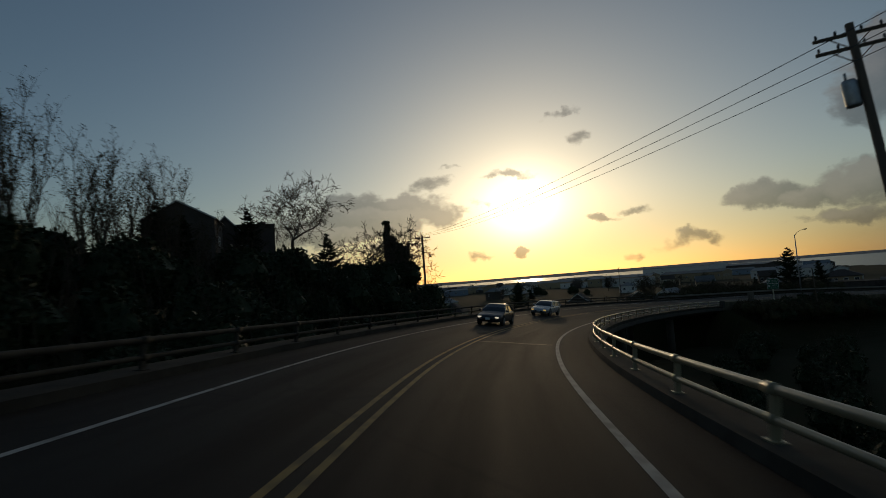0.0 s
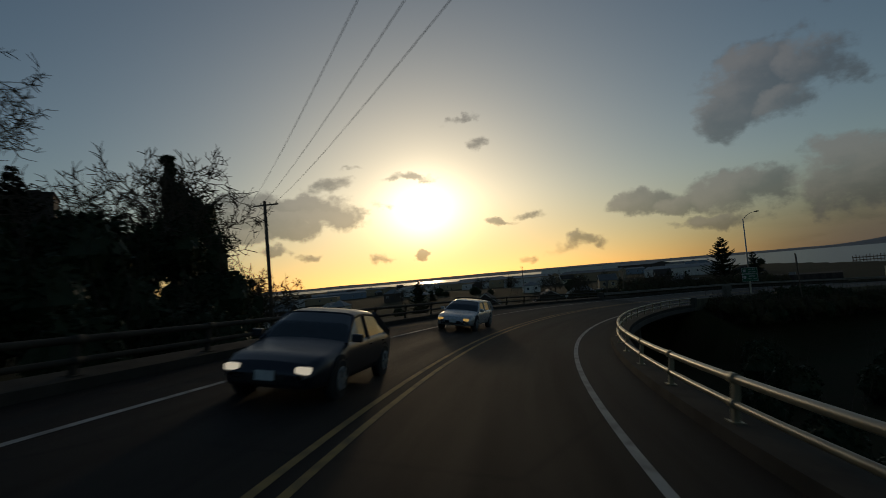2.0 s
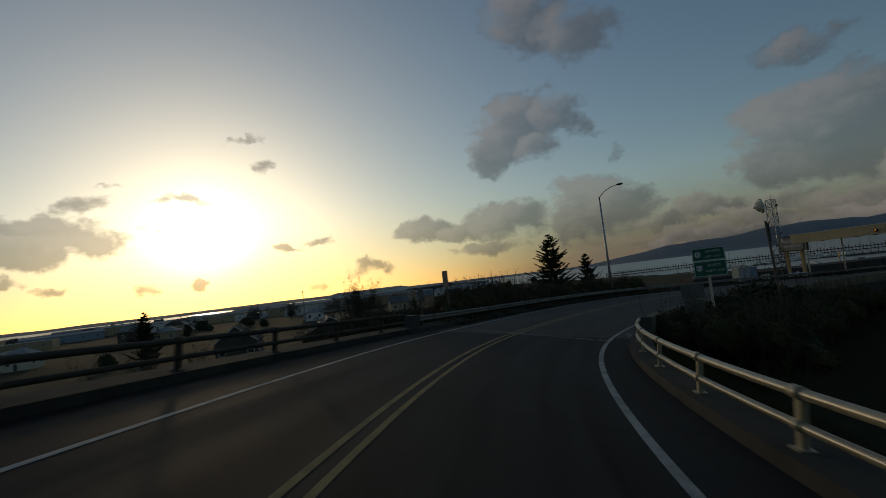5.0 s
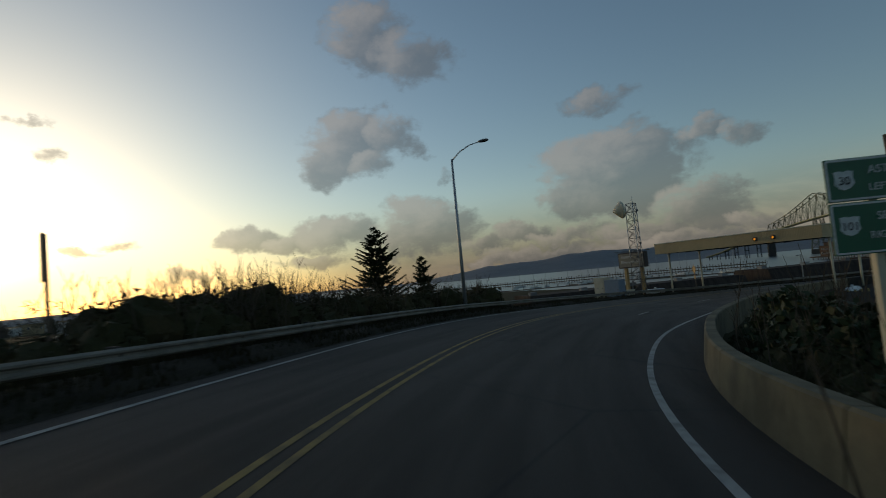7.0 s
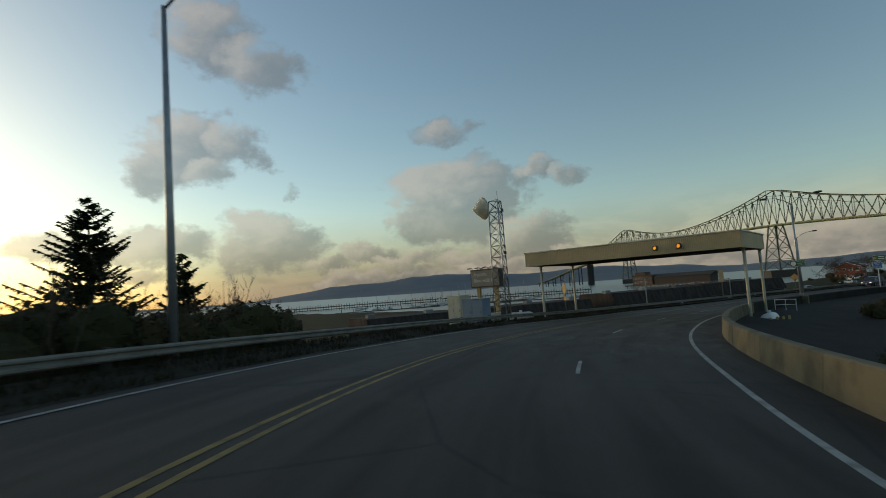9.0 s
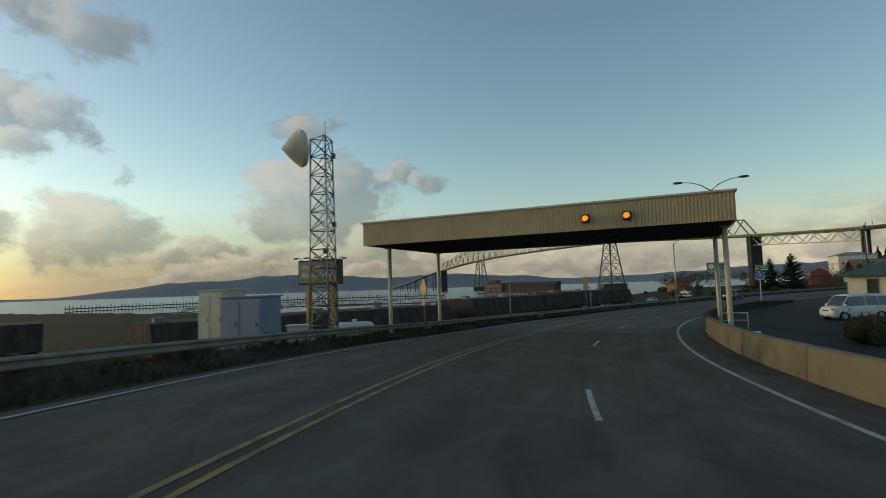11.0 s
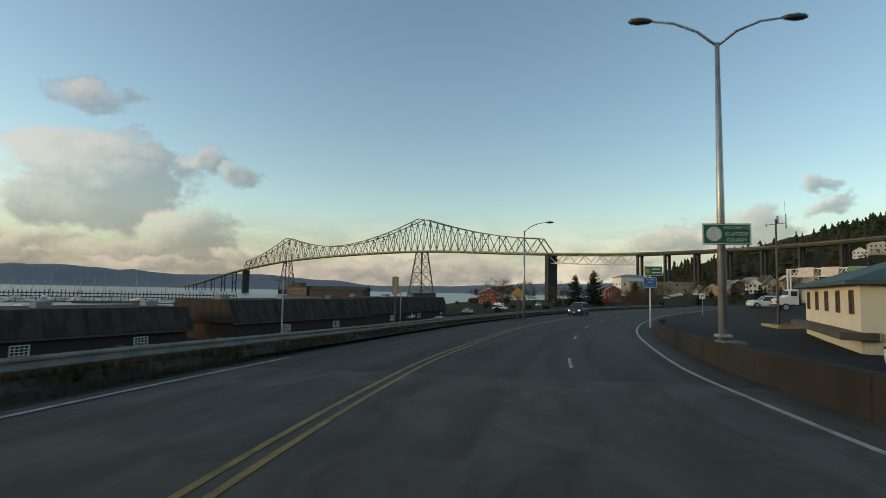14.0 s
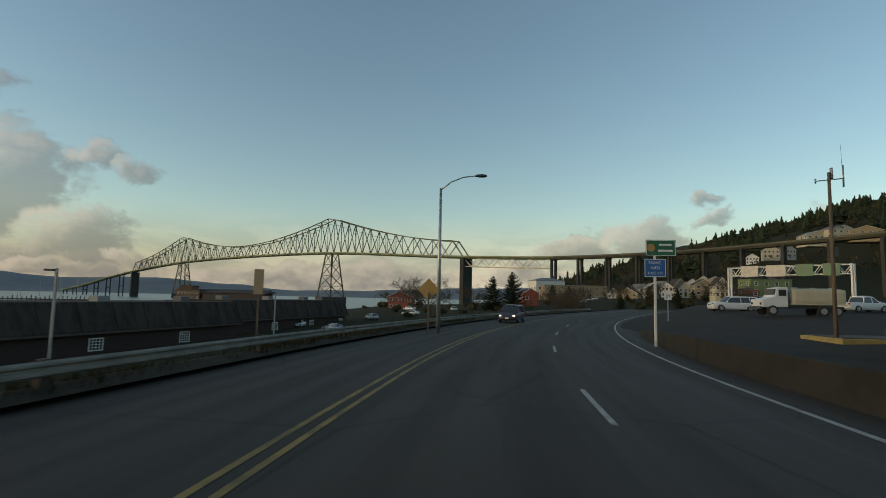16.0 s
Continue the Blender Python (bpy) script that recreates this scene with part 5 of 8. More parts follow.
def broom(seed, w, h, n, label):
    """A thicket of upright thin stems."""
    rnd = random.Random(seed)
    ob = thing("broom_thicket", Matrix(), label, "bush", "roadside bushes")
    verts, faces = [], []
    for k in range(n):
        a, r0 = rnd.uniform(0, 6.283), w * 0.5 * math.sqrt(rnd.random())
        p = Vector((math.cos(a) * r0, math.sin(a) * r0, -0.2))
        q = p + Vector((rnd.gauss(0, 0.16) * w, rnd.gauss(0, 0.16) * w, h * rnd.uniform(0.6, 1.15)))
        m = p.lerp(q, 0.5) + Vector((rnd.gauss(0, 0.05), rnd.gauss(0, 0.05), 0))
        limb(verts, faces, [p, m, q], [0.018, 0.012, 0.004], 3)
        for t in range(4):
            z = p.lerp(q, rnd.uniform(0.35, 0.95))
            limb(verts, faces, [z, z + Vector((rnd.gauss(0, 0.16), rnd.gauss(0, 0.16), rnd.uniform(0.15, 0.45)))], [0.008, 0.003], 3)
    raw("stem_tangle", verts, faces, TWIG, ob)
    verts, faces = [], []
    leaf_cloud(rnd, verts, faces, Vector((0, 0, h * 0.36)), (w * 0.52, w * 0.52, h * 0.40), 900, 0.07)
    core(verts, faces, Vector((0, 0, h * 0.26)), (w * 0.46, w * 0.46, h * 0.30), seed)
    raw("foliage", verts, faces, SHRUB, ob)
    return ob


def conifer(seed, h, w, label, tiers=44, fine_leaf=True):
    rnd = random.Random(seed)
    ob = thing("conifer_tree", Matrix(), label, "tree", "conifers")
    tv, tf, cv, cf = [], [], [], []
    limb(tv, tf, [Vector((0, 0, -0.4)), Vector((0.05, 0, h * 0.5)), Vector((0, 0.03, h))], [h * 0.020, h * 0.012, 0.012], 8)
    lop = [rnd.uniform(0.72, 1.15) for _ in range(8)]
    for t in range(tiers):
        u = (t + rnd.uniform(-0.9, 0.9)) / tiers
        u = min(max(u, 0.0), 0.985)
        z = h * (0.07 + 0.92 * u)
        reach = w * 0.5 * (1 - u) ** 0.85 * rnd.uniform(0.7, 1.12) + 0.10
        for b in range(6 if u < 0.8 else 4):
            a = rnd.uniform(0, 6.283)
            ln = reach * rnd.uniform(0.5, 1.12) * lop[int(a / 6.284 * 8)]
            out = Vector((math.cos(a), math.sin(a), 0))
            rise = rnd.uniform(-0.10, 0.14) + 0.25 * u
            base = Vector((0, 0, z))
            mid = base + out * ln * 0.55 + Vector((0, 0, (rise - 0.10) * ln))
            tip = base + out * ln + Vector((0, 0, (rise + 0.14) * ln))
            limb(tv, tf, [base, mid, tip], [0.018 + 0.006 * ln, 0.012, 0.004], 4)
            n = max(10, int(ln * 34))
            for k in range(n):
                q = (k + rnd.random()) / n
                if q < 0.10:
                    continue
                p = base.lerp(mid, q * 2) if q < 0.5 else mid.lerp(tip, q * 2 - 1)
                side = Vector((-out.y, out.x, 0)) * rnd.choice((-1, 1))
                d = (out * rnd.uniform(0.3, 0.9) + side * rnd.uniform(0.1, 1.0) + Vector((0, 0, rnd.uniform(-0.75, 0.15)))).normalized()
                L = (0.16 + 0.34 * (1.15 - q)) * rnd.uniform(0.6, 1.4)
                up = d.cross(Vector((rnd.uniform(-1, 1), rnd.uniform(-1, 1), 1))).normalized() * 0.085
                i = len(cv)
                cv += [tuple(p + up), tuple(p + d * L), tuple(p - up)]
                cf.append((i, i + 1, i + 2))
    raw("trunk", tv, tf, BARK, ob, True)
    raw("crown", cv, cf, NEEDLE, ob)
    return ob


def put(ob, x, y, z=None, turn=0.0, sc=1.0):
    z = ground(x, y) if z is None else z
    ob.matrix_world = place(x, y, z, turn) @ Matrix.Scale(sc, 4)
    return ob


def again(ob, x, y, z=None, turn=0.0, sc=1.0):
    z = ground(x, y) if z is None else z
    c = copy_thing(ob, Matrix())
    c.matrix_world = place(x, y, z, turn) @ Matrix.Scale(sc, 4)
    return c


# the bare trees on the bank beside the viaduct
tree_a = put(bare_tree("bare_tree", 14.0, 5, label="tall leafless tree with a wide open crown against the sky", depth=7, fork=0.34, twig=0.026, spread=0.8), -15.4, 54.4, 3.0)
tree_b = put(bare_tree("bare_tree", 11.5, 11, label="leafless tree with a rounded tangled crown", depth=7, fork=0.28, twig=0.026), -7.4, 53.5, -2.6)
again(tree_b, -4.9, 60.4, -0.8, 130, 1.12)
again(tree_b, -11.8, 62.0, -2.4, 220, 0.92)
again(tree_a, -20.2, 58.0, -2.5, 90, 0.75)
again(tree_b, -3.6, 70.0, -4.5, 60, 0.8)
again(tree_b, -6.5, 95.0, -7.0, 300, 0.9)
again(tree_b, -9.0, 92.0, -6.0, 10, 1.0)


def sapling(seed, h, label):
    """A young many-stemmed tree with a few small leaves left."""
    rnd = random.Random(seed)
    ob = thing("sapling", Matrix(), label, "tree", "saplings on the bank")
    tv, tf, cv, cf = [], [], [], []
    for k in range(9):
        a = rnd.uniform(0, 6.283)
        p = Vector((math.cos(a) * 0.4, math.sin(a) * 0.4, -0.3))
        q = p + Vector((rnd.gauss(0, 0.13) * h, rnd.gauss(0, 0.13) * h, h * rnd.uniform(0.7, 1.05)))
        m = p.lerp(q, 0.5) + Vector((rnd.gauss(0, 0.2), rnd.gauss(0, 0.2), 0))
        limb(tv, tf, [p, m, q], [0.055, 0.032, 0.008], 5)
        for t in range(16):
            z = m.lerp(q, rnd.uniform(-0.4, 0.95))
            e = z + Vector((rnd.gauss(0, 0.42), rnd.gauss(0, 0.42), rnd.uniform(0.4, 1.5)))
            limb(tv, tf, [z, z.lerp(e, 0.5) + Vector((rnd.gauss(0, 0.06), rnd.gauss(0, 0.06), 0)), e], [0.017, 0.010, 0.004], 3)
            for s in range(7):
                w = z.lerp(e, rnd.uniform(0.2, 1.05))
                g = w + Vector((rnd.gauss(0, 0.16), rnd.gauss(0, 0.16), rnd.uniform(0.0, 0.4)))
                limb(tv, tf, [w, g], [0.006, 0.003], 3)
                leaf_cloud(rnd, cv, cf, g, (0.12, 0.12, 0.14), 2, 0.045)
    raw("trunk", tv, tf, TWIG, ob)
    raw("crown", cv, cf, SHRUB, ob, False, "sparse small leaves")
    return ob


sap_a = put(sapling(3, 8.6, "many-stemmed sapling with sparse leaves on the bank"), -19.2, 22.4, 4.2)
sap_b = put(sapling(4, 7.0, "slender sapling with sparse leaves on the bank"), -17.0, 25.5, 3.6)
for x, y, z, t, k, src in ((-16.0, 27.6, 3.0, 80, 0.95, sap_b), (-15.2, 29.8, 2.6, 160, 0.8, sap_a), (-17.8, 28.8, 3.2, 240, 0.95, sap_b), (-21.0, 26.0, 4.2, 10, 1.0, sap_a),
                           (-14.2, 32.2, 2.0, 290, 0.75, sap_b), (-18.8, 19.6, 4.0, 200, 0.95, sap_a), (-22.5, 22.0, 5.0, 45, 1.0, sap_b)):
    again(src, x, y, z, t, k)

# ivy-covered snag
snag = thing("ivy_snag", place(-6.0, 62.6, -2.5, 0), "dead trunk smothered in dark ivy, with a bare spire", "tree stump")
rnd = random.Random(8)
tv, tf, cv, cf = [], [], [], []
limb(tv, tf, [Vector((0, 0, -0.5)), Vector((0.1, 0, 5)), Vector((-0.3, 0, 9.5)), Vector((-0.2, 0.1, 11.6))], [0.7, 0.6, 0.45, 0.3], 9)
for c, s, n in ((Vector((0.9, 0, 2.4)), (2.9, 2.2, 2.8), 2600), (Vector((1.2, 0, 5.6)), (2.6, 2.0, 2.6), 2400), (Vector((0.9, 0, 7.9)), (2.0, 1.6, 2.1), 1900), (Vector((0.1, 0, 9.4)), (1.0, 0.9, 1.3), 900), (Vector((-0.35, 0, 10.3)), (0.48, 0.5, 0.9), 600), (Vector((-0.1, 0, 11.2)), (0.40, 0.35, 0.75), 400), (Vector((-0.3, 0, 11.9)), (0.55, 0.4, 0.3), 250), (Vector((3.6, 1.0, 1.6)), (1.6, 1.5, 2.4), 1300)):
    core(cv, cf, c, s, 1)
    leaf_cloud(rnd, cv, cf, c, [k * 1.04 for k in s], n, 0.10)
raw("trunk", tv, tf, BARK, snag, True)
raw("ivy", cv, cf, IVY, snag, False, "dense dark ivy leaves")

# bushes: a few kinds, set again and again along the road
bush_a = put(bush("bramble_bush", 21, 4.2, 3.4, 3600, 0.13, IVY, "dense dark evergreen bramble bush on the bank"), -12.0, 20.0)
bush_b = put(bush("shrub", 22, 2.8, 2.0, 2200, 0.06, SHRUB, "low ragged brown-green shrub behind the barrier"), 47.5, 78.0)
bush_c = put(bush("shrub", 23, 3.4, 2.6, 2400, 0.07, SHRUB, "tangled brown-green shrub with bare stems", stems=26), 51.2, 79.6)
rnd = random.Random(31)
for s in stations(-1.5, 3.5, 0.28):
    for k in range(3):
        lat = -10.6 - 3.4 * k - rnd.uniform(0, 1.6)
        p = on_road(s, lat, 0)
        if p.y > 66 + 4 * k or (p.y > 60 and k == 0):
            continue
        g = ground(p.x, p.y)
        top = p.z + 1.3 + 1.5 * k + rnd.uniform(-0.5, 0.9)
        again(bush_a, p.x, p.y, max(g, top - 3.6), rnd.uniform(0, 360), rnd.uniform(0.9, 1.25) * (1.0 if k else 0.85))
for x, y, z, k in ((-30, 40, 3.0, 1.6), (-27, 36, 3.0, 1.5), (-25, 33, 3.2, 1.5), (-22, 30, 2.8, 1.4), (-24, 26, 3.6, 1.6), (-28, 22, 4.0, 1.8), (-20, 36, 1.8, 1.4), (-18, 40, 0.8, 1.3), (-13, 46, -1.0, 1.3),
                   (-10.5, 50, -1.6, 1.3), (-9.5, 57, -2.2, 1.3), (-12, 57, -1.6, 1.4), (-15, 50, -0.4, 1.3), (-4.4, 63, -4.5, 1.2), (-2.6, 66.5, -6.0, 1.2), (-9, 66, -4, 1.5), (-14, 68, -4, 1.7), (-18, 62, -3, 1.7),
                   (-8.0, 74, -7.5, 1.5), (-13, 80, -8.0, 2.0), (-15, 90, -8.5, 2.0), (-19, 100, -9.0, 2.2), (-4.5, 67, -3.4, 1.6), (-6, 70, -3.2, 1.8), (-3.2, 70, -5.2, 1.4)):
    again(bush_a, x, y, z, rnd.uniform(0, 360), k)
# inside the curve, behind the wall
for s in stations(7.25, 10.9, 0.20):
    for k in range(3):
        lat = across(s, "wall") + 1.7 + 2.0 * k + rnd.uniform(-0.3, 0.8)
        p = on_road(s, lat, 0)
        if s > 9.4 and k == 0:
            continue
        src = rnd.choice((bush_a, bush_b, bush_c, bush_c))
        again(src, p.x, p.y, p.z - 1.1 - 0.15 * k, rnd.uniform(0, 360), rnd.uniform(0.7, 1.0) * (0.62 if src is bush_a else 1.0))
for s in stations(-0.5, 6.5, 0.6):
    for k in range(2):
        p = on_road(s, 10 + 7 * k + rnd.uniform(0, 3), 0)
        again(bush_a, p.x, p.y, None, rnd.uniform(0, 360), rnd.uniform(0.8, 1.3))
# tall dark shrubs crowding the wall
for s, off, k in ((7.9, 2.6, 0.8), (8.25, 2.3, 0.95), (8.6, 2.6, 1.05), (8.95, 2.9, 1.1), (9.3, 3.2, 1.05), (9.5, 4.2, 0.9)):
    p = on_road(s, across(s, "wall") + off, 0)
    again(bush_a, p.x, p.y, p.z - 1.2, 77 * s, k)
# clipped shrubs at the edge of the lot
for x, y, k in ((112.6, 69.4, 0.75), (110.4, 70.6, 0.8), (108.2, 71.9, 0.72), (114.8, 68.0, 0.7)):
    again(bush_b, x, y, -8.3, 40 * x, k)
# outside the curve, beyond the guard rail
broom_a = put(broom(41, 3.2, 2.6, 150, "thicket of thin bare broom stems beyond the guard rail"), 62.0, 103.0, -7.0)
for s in stations(6.9, 11.2, 0.13):
    lat = across(s, "rail") - 3.4 - rnd.uniform(0, 3.0)
    p = on_road(s, lat, 0)
    q = rnd.random()
    src = broom_a if q < 0.30 and 7.7 < s < 9.6 else (bush_c if q < 0.62 else bush_b)
    tall = 1.25 if 8.0 < s < 9.6 else (0.95 if s > 9.6 else 0.62)
    again(src, p.x, p.y, p.z - 1.0, rnd.uniform(0, 360), rnd.uniform(0.8, 1.1) * tall)
    if 8.2 < s < 11.0:
        p = on_road(s, across(s, "rail") - 2.6 - rnd.uniform(0, 0.8), 0)
        again(rnd.choice((bush_b, bush_c)), p.x, p.y, p.z - 0.9, rnd.uniform(0, 360), rnd.uniform(0.85, 1.15))
    if rnd.random() < 0.55 and 8.0 < s < 10.4:
        p = on_road(s, lat - 4.0, 0)
        again(bush_a, p.x, p.y, p.z - 2.2, rnd.uniform(0, 360), rnd.uniform(0.7, 0.95))
again(bush_a, 46.8, 99.5, -7.2, 40, 1.0)
again(tree_b, 44.6, 100.5, -8.0, 60, 0.62)
again(tree_b, 49.0, 101.5, -8.0, 160, 0.60)
again(tree_b, 53.0, 104.5, -8.2, 250, 0.50)
for x, y, k in ((38.6, 100.3, 0.72), (38.1, 100.9, 0.66), (39.3, 99.9, 0.62), (38.9, 101.2, 0.70)):
    again(sap_b, x, y, -5.6, 900 * k, k)
again(sap_b, 22.0, 84.0, -8.0, 90, 0.8)
again(sap_a, 26.0, 90.0, -8.5, 120, 0.7)
con_a = put(conifer(51, 10.6, 10.6, "dark open-branched spruce beyond the guard rail", tiers=46), 79.6, 121.3, -6.6)
con_b = put(conifer(52, 6.8, 6.2, "young dark spruce beyond the guard rail", tiers=32), 85.2, 119.6, -6.4)
again(con_b, 73.0, 124.0, -7.5, 60, 0.75)
# small conifers among the houses on the bank
for x, y, z, k in ((-25.3, 47.3, 5.6, 0.82), (-19.2, 53.0, 6.2, 0.68), (-12.3, 57.5, 2.4, 0.85), (-23.6, 48.6, 5.2, 0.7)):
    again(con_b, x, y, z, 40 * k, k)

# ---- utility poles and wires ----
def utility_pole(x, y, z, h, turn, label, arms=1, transformer=False, insul=True, lean=0.0):
    ob = thing("utility_pole", place(x, y, z, turn) @ pose(0, 0, 0, 0, lean, 0), label, "utility pole", "utility poles")
    bm = bmesh.new()
    tube(bm, [(0, 0, -1.0), (0, 0, h * 0.5), (0, 0, h)], [0.21, 0.18, 0.15], 12)
    part("pole", bm, WOOD_POLE, ob)
    for k in range(arms):
        z0 = h - 0.35 - 0.55 * k
        bm = bmesh.new()
        box(bm, 0, 0.16, z0, 2.5, 0.11, 0.13, bevel=0.012)
        beam(bm, (-0.75, 0.14, z0 - 0.02), (0, 0.12, z0 - 0.62), 0.035)
        beam(bm, (0.75, 0.14, z0 - 0.02), (0, 0.12, z0 - 0.62), 0.035)
        arm = part("crossarm", bm, WOOD_POLE, ob)
        if insul:
            for px in (-1.12, -0.45, 0.45, 1.12):
                bm = bmesh.new()
                tube(bm, [(px, 0.16, z0 + 0.06), (px, 0.16, z0 + 0.12), (px, 0.16, z0 + 0.20), (px, 0.16, z0 + 0.25)], [0.02, 0.055, 0.05, 0.03], 8)
                part("insulator", bm, STEEL_DARK, arm)
    if transformer:
        bm = bmesh.new()
        tube(bm, [(-0.42, 0.1, h - 3.2), (-0.42, 0.1, h - 3.1), (-0.42, 0.1, h - 2.25), (-0.42, 0.1, h - 2.15)], [0.25, 0.27, 0.27, 0.22], 16)
        tube(bm, [(-0.50, 0.1, h - 2.15), (-0.50, 0.1, h - 1.85)], 0.05, 8)
        box(bm, -0.16, 0.1, h - 2.6, 0.16, 0.10, 0.30)
        part("transformer", bm, GALV, ob, "grey drum transformer")
    return ob


POLE_A, POLE_R = Vector((-2.6, 78.4, 9.0)), Vector((12.4, 10.5, 7.4))
utility_pole(-2.6, 78.4, -9.0, 18.0, 20, "tall dark wooden utility pole with one crossarm")
utility_pole(12.4, 10.5, -9.0, 16.6, 15, "plain wooden utility pole with one crossarm", arms=1)
utility_pole(18.2, 19.3, -9.0, 19.6, 15, "leaning wooden utility pole with double crossarm and a drum transformer", arms=2, transformer=True, lean=-5.5)
utility_pole(-30, 170, -12.5, 13.5, 30, "distant wooden utility pole with a wide crossarm", arms=1)
utility_pole(-46, 285, -12.5, 14.5, 30, "distant wooden utility pole with a wide crossarm", arms=1)
utility_pole(-62, 400, -12.5, 15.5, 30, "distant wooden utility pole with a wide crossarm", arms=2)
utility_pole(110, 330, -13, 16, 60, "distant wooden utility pole with a wide crossarm", arms=1)


def wire(a, b, sag, r=0.012, name="overhead_wire"):
    a, b = Vector(a), Vector(b)
    bm = bmesh.new()
    pts = []
    for i in range(25):
        u = i / 24
        p = a.lerp(b, u)
        p.z -= sag * 4 * u * (1 - u)
        pts.append(p)
    tube(bm, pts, r, 5)
    return tagged(mesh_object(name, bm, STEEL_DARK), "thin dark overhead wire strung between poles", "wire", "overhead wires")


arm_dir = Vector((0.95, 0.30, 0))
for off in (-1.1, 0.0, 1.1):
    wire(POLE_A + arm_dir * off, POLE_R + arm_dir * off, 0.9)
    wire(POLE_A + arm_dir * off, Vector((-30, 170, 0.9)) + arm_dir * off, 1.6)
wire(POLE_R + Vector((0.9, 0, 0)), Vector((70, -20, 9)), 1.0)
wire(POLE_R + Vector((0.2, 0, -1.0)), Vector((70, -20, 7.4)), 1.2)

# cut-off poles by the road
def stub_pole(x, y, z, h, r, lean, label):
    ob = thing("timber_post", place(x, y, z, 30) @ pose(0, 0, 0, 0, lean, 0), label, "post", "timber posts")
    bm = bmesh.new()
    tube(bm, [(0, 0, -0.8), (0.01, 0, h * 0.5), (0, 0.02, h)], [r * 1.1, r, r * 0.95], 10)
    part("shaft", bm, WOOD_POLE, ob)
    bm = bmesh.new()
    box(bm, r * 0.9, 0, h * 0.9, 0.07, 0.18, h * 0.16)
    part("bracket", bm, STEEL_DARK, ob)
    return ob


stub_pole(55.2, 78.6, -7.4, 7.2, 0.07, -2, "dark weathered timber post behind the guide sign")

# light pole with antennas at the lot
mast = thing("antenna_pole", place(148.2, 46.0, -7.7, 110) @ Matrix.Scale(0.92, 4), "wooden pole topped with antennas, on a kerbed island", "utility pole")
bm = bmesh.new()
tube(bm, [(0, 0, -0.6), (0, 0, 5), (0, 0, 10.2)], [0.125, 0.11, 0.085], 12)
part("pole", bm, WOOD_POLE, mast)
bm = bmesh.new()
tube(bm, [(-0.9, 0, 9.6), (0.95, 0, 9.85)], 0.035, 8)
tube(bm, [(0.95, 0, 9.3), (0.95, 0, 10.7)], 0.05, 8)
tube(bm, [(0.9, 0, 10.7), (0.86, 0, 12.0)], 0.012, 6)
tube(bm, [(0.18, 0, 9.8), (0.18, 0, 10.5)], 0.09, 8)
tube(bm, [(-0.9, 0, 9.45), (-0.9, 0, 9.75)], 0.05, 8)
part("antenna_arm", bm, GALV, mast)
bm = bmesh.new()
tube(bm, [(0, 0, 6.6), (0.4, 0, 6.9), (0.8, 0, 6.7)], 0.035, 8)
box(bm, 0.2, 0, 5.2, 0.25, 0.22, 0.6)
part("bracket", bm, STEEL_DARK, mast)

# rough grass on the verge beyond the outer edge line
rnd = random.Random(63)
gv, gf = [], []
for k in range(26000):
    s = 7.3 + 11.3 * rnd.random()
    u = rnd.random()
    lo, hi = across(s, "rail") - 1.6, across(s, "left") - 0.62
    lat = lo + (hi - lo) * u
    clump = noise.noise(Vector((s * 5.0, lat * 0.9, 4.0)))
    if clump < -0.15 and rnd.random() < 0.8:
        continue
    edge = across(s, "rail") + 0.4
    base = -0.02 if lat > edge else (0.10 if lat > edge - 1.4 else -0.20)
    p = on_road(s, lat, base)
    h = rnd.uniform(0.08, 0.22) * (1.0 + max(0.0, clump)) * (1.5 if lat < edge else 1.0)
    a = rnd.uniform(0, 6.283)
    w = Vector((math.cos(a), math.sin(a), 0)) * rnd.uniform(0.012, 0.03)
    tip = p + Vector((rnd.gauss(0, 0.07), rnd.gauss(0, 0.07), h))
    i = len(gv)
    gv += [tuple(p - w), tuple(p + w), tuple(tip)]
    gf.append((i, i + 1, i + 2))
tuft = raw("verge_grass", gv, gf, material("verge_grass_blades", (0.030, 0.029, 0.014), 0.95, second=(0.044, 0.034, 0.018), scale=0.7, amount=0.8, grain=0.3, spec=0.12), None)
tagged(tuft, "short ragged olive grass along the road's verge", "grass", kind="stuff")

# ---- buildings ----
def window(parent, m, w, h, bars=1, trim=None):
    """A window on a wall: its frame is a part, its pane a sub-part; m maps x, z on the wall's face."""
    bm = bmesh.new()
    t = max(0.07, min(w, h) * 0.09)
    for cx, cz, sx, sz in ((0, h / 2, w + t, t), (0, -h / 2, w + t, t), (-w / 2, 0, t, h), (w / 2, 0, t, h)):
        box(bm, cx, -0.03, cz, sx, 0.09, sz, m=m)
    for k in range(bars):
        box(bm, 0, -0.02, -h / 2 + h * (k + 1) / (bars + 1), w, 0.05, t * 0.6, m=m)
        if bars > 1:
            box(bm, -w / 2 + w * (k + 1) / (bars + 1), -0.024, 0, t * 0.6, 0.05, h, m=m)
    fr = part("window", bm, trim or TRIM, parent)
    bm = bmesh.new()
    box(bm, 0, -0.005, 0, w - 0.01, 0.03, h - 0.01, m=m)
    part("pane", bm, GLASS, fr)
    return fr


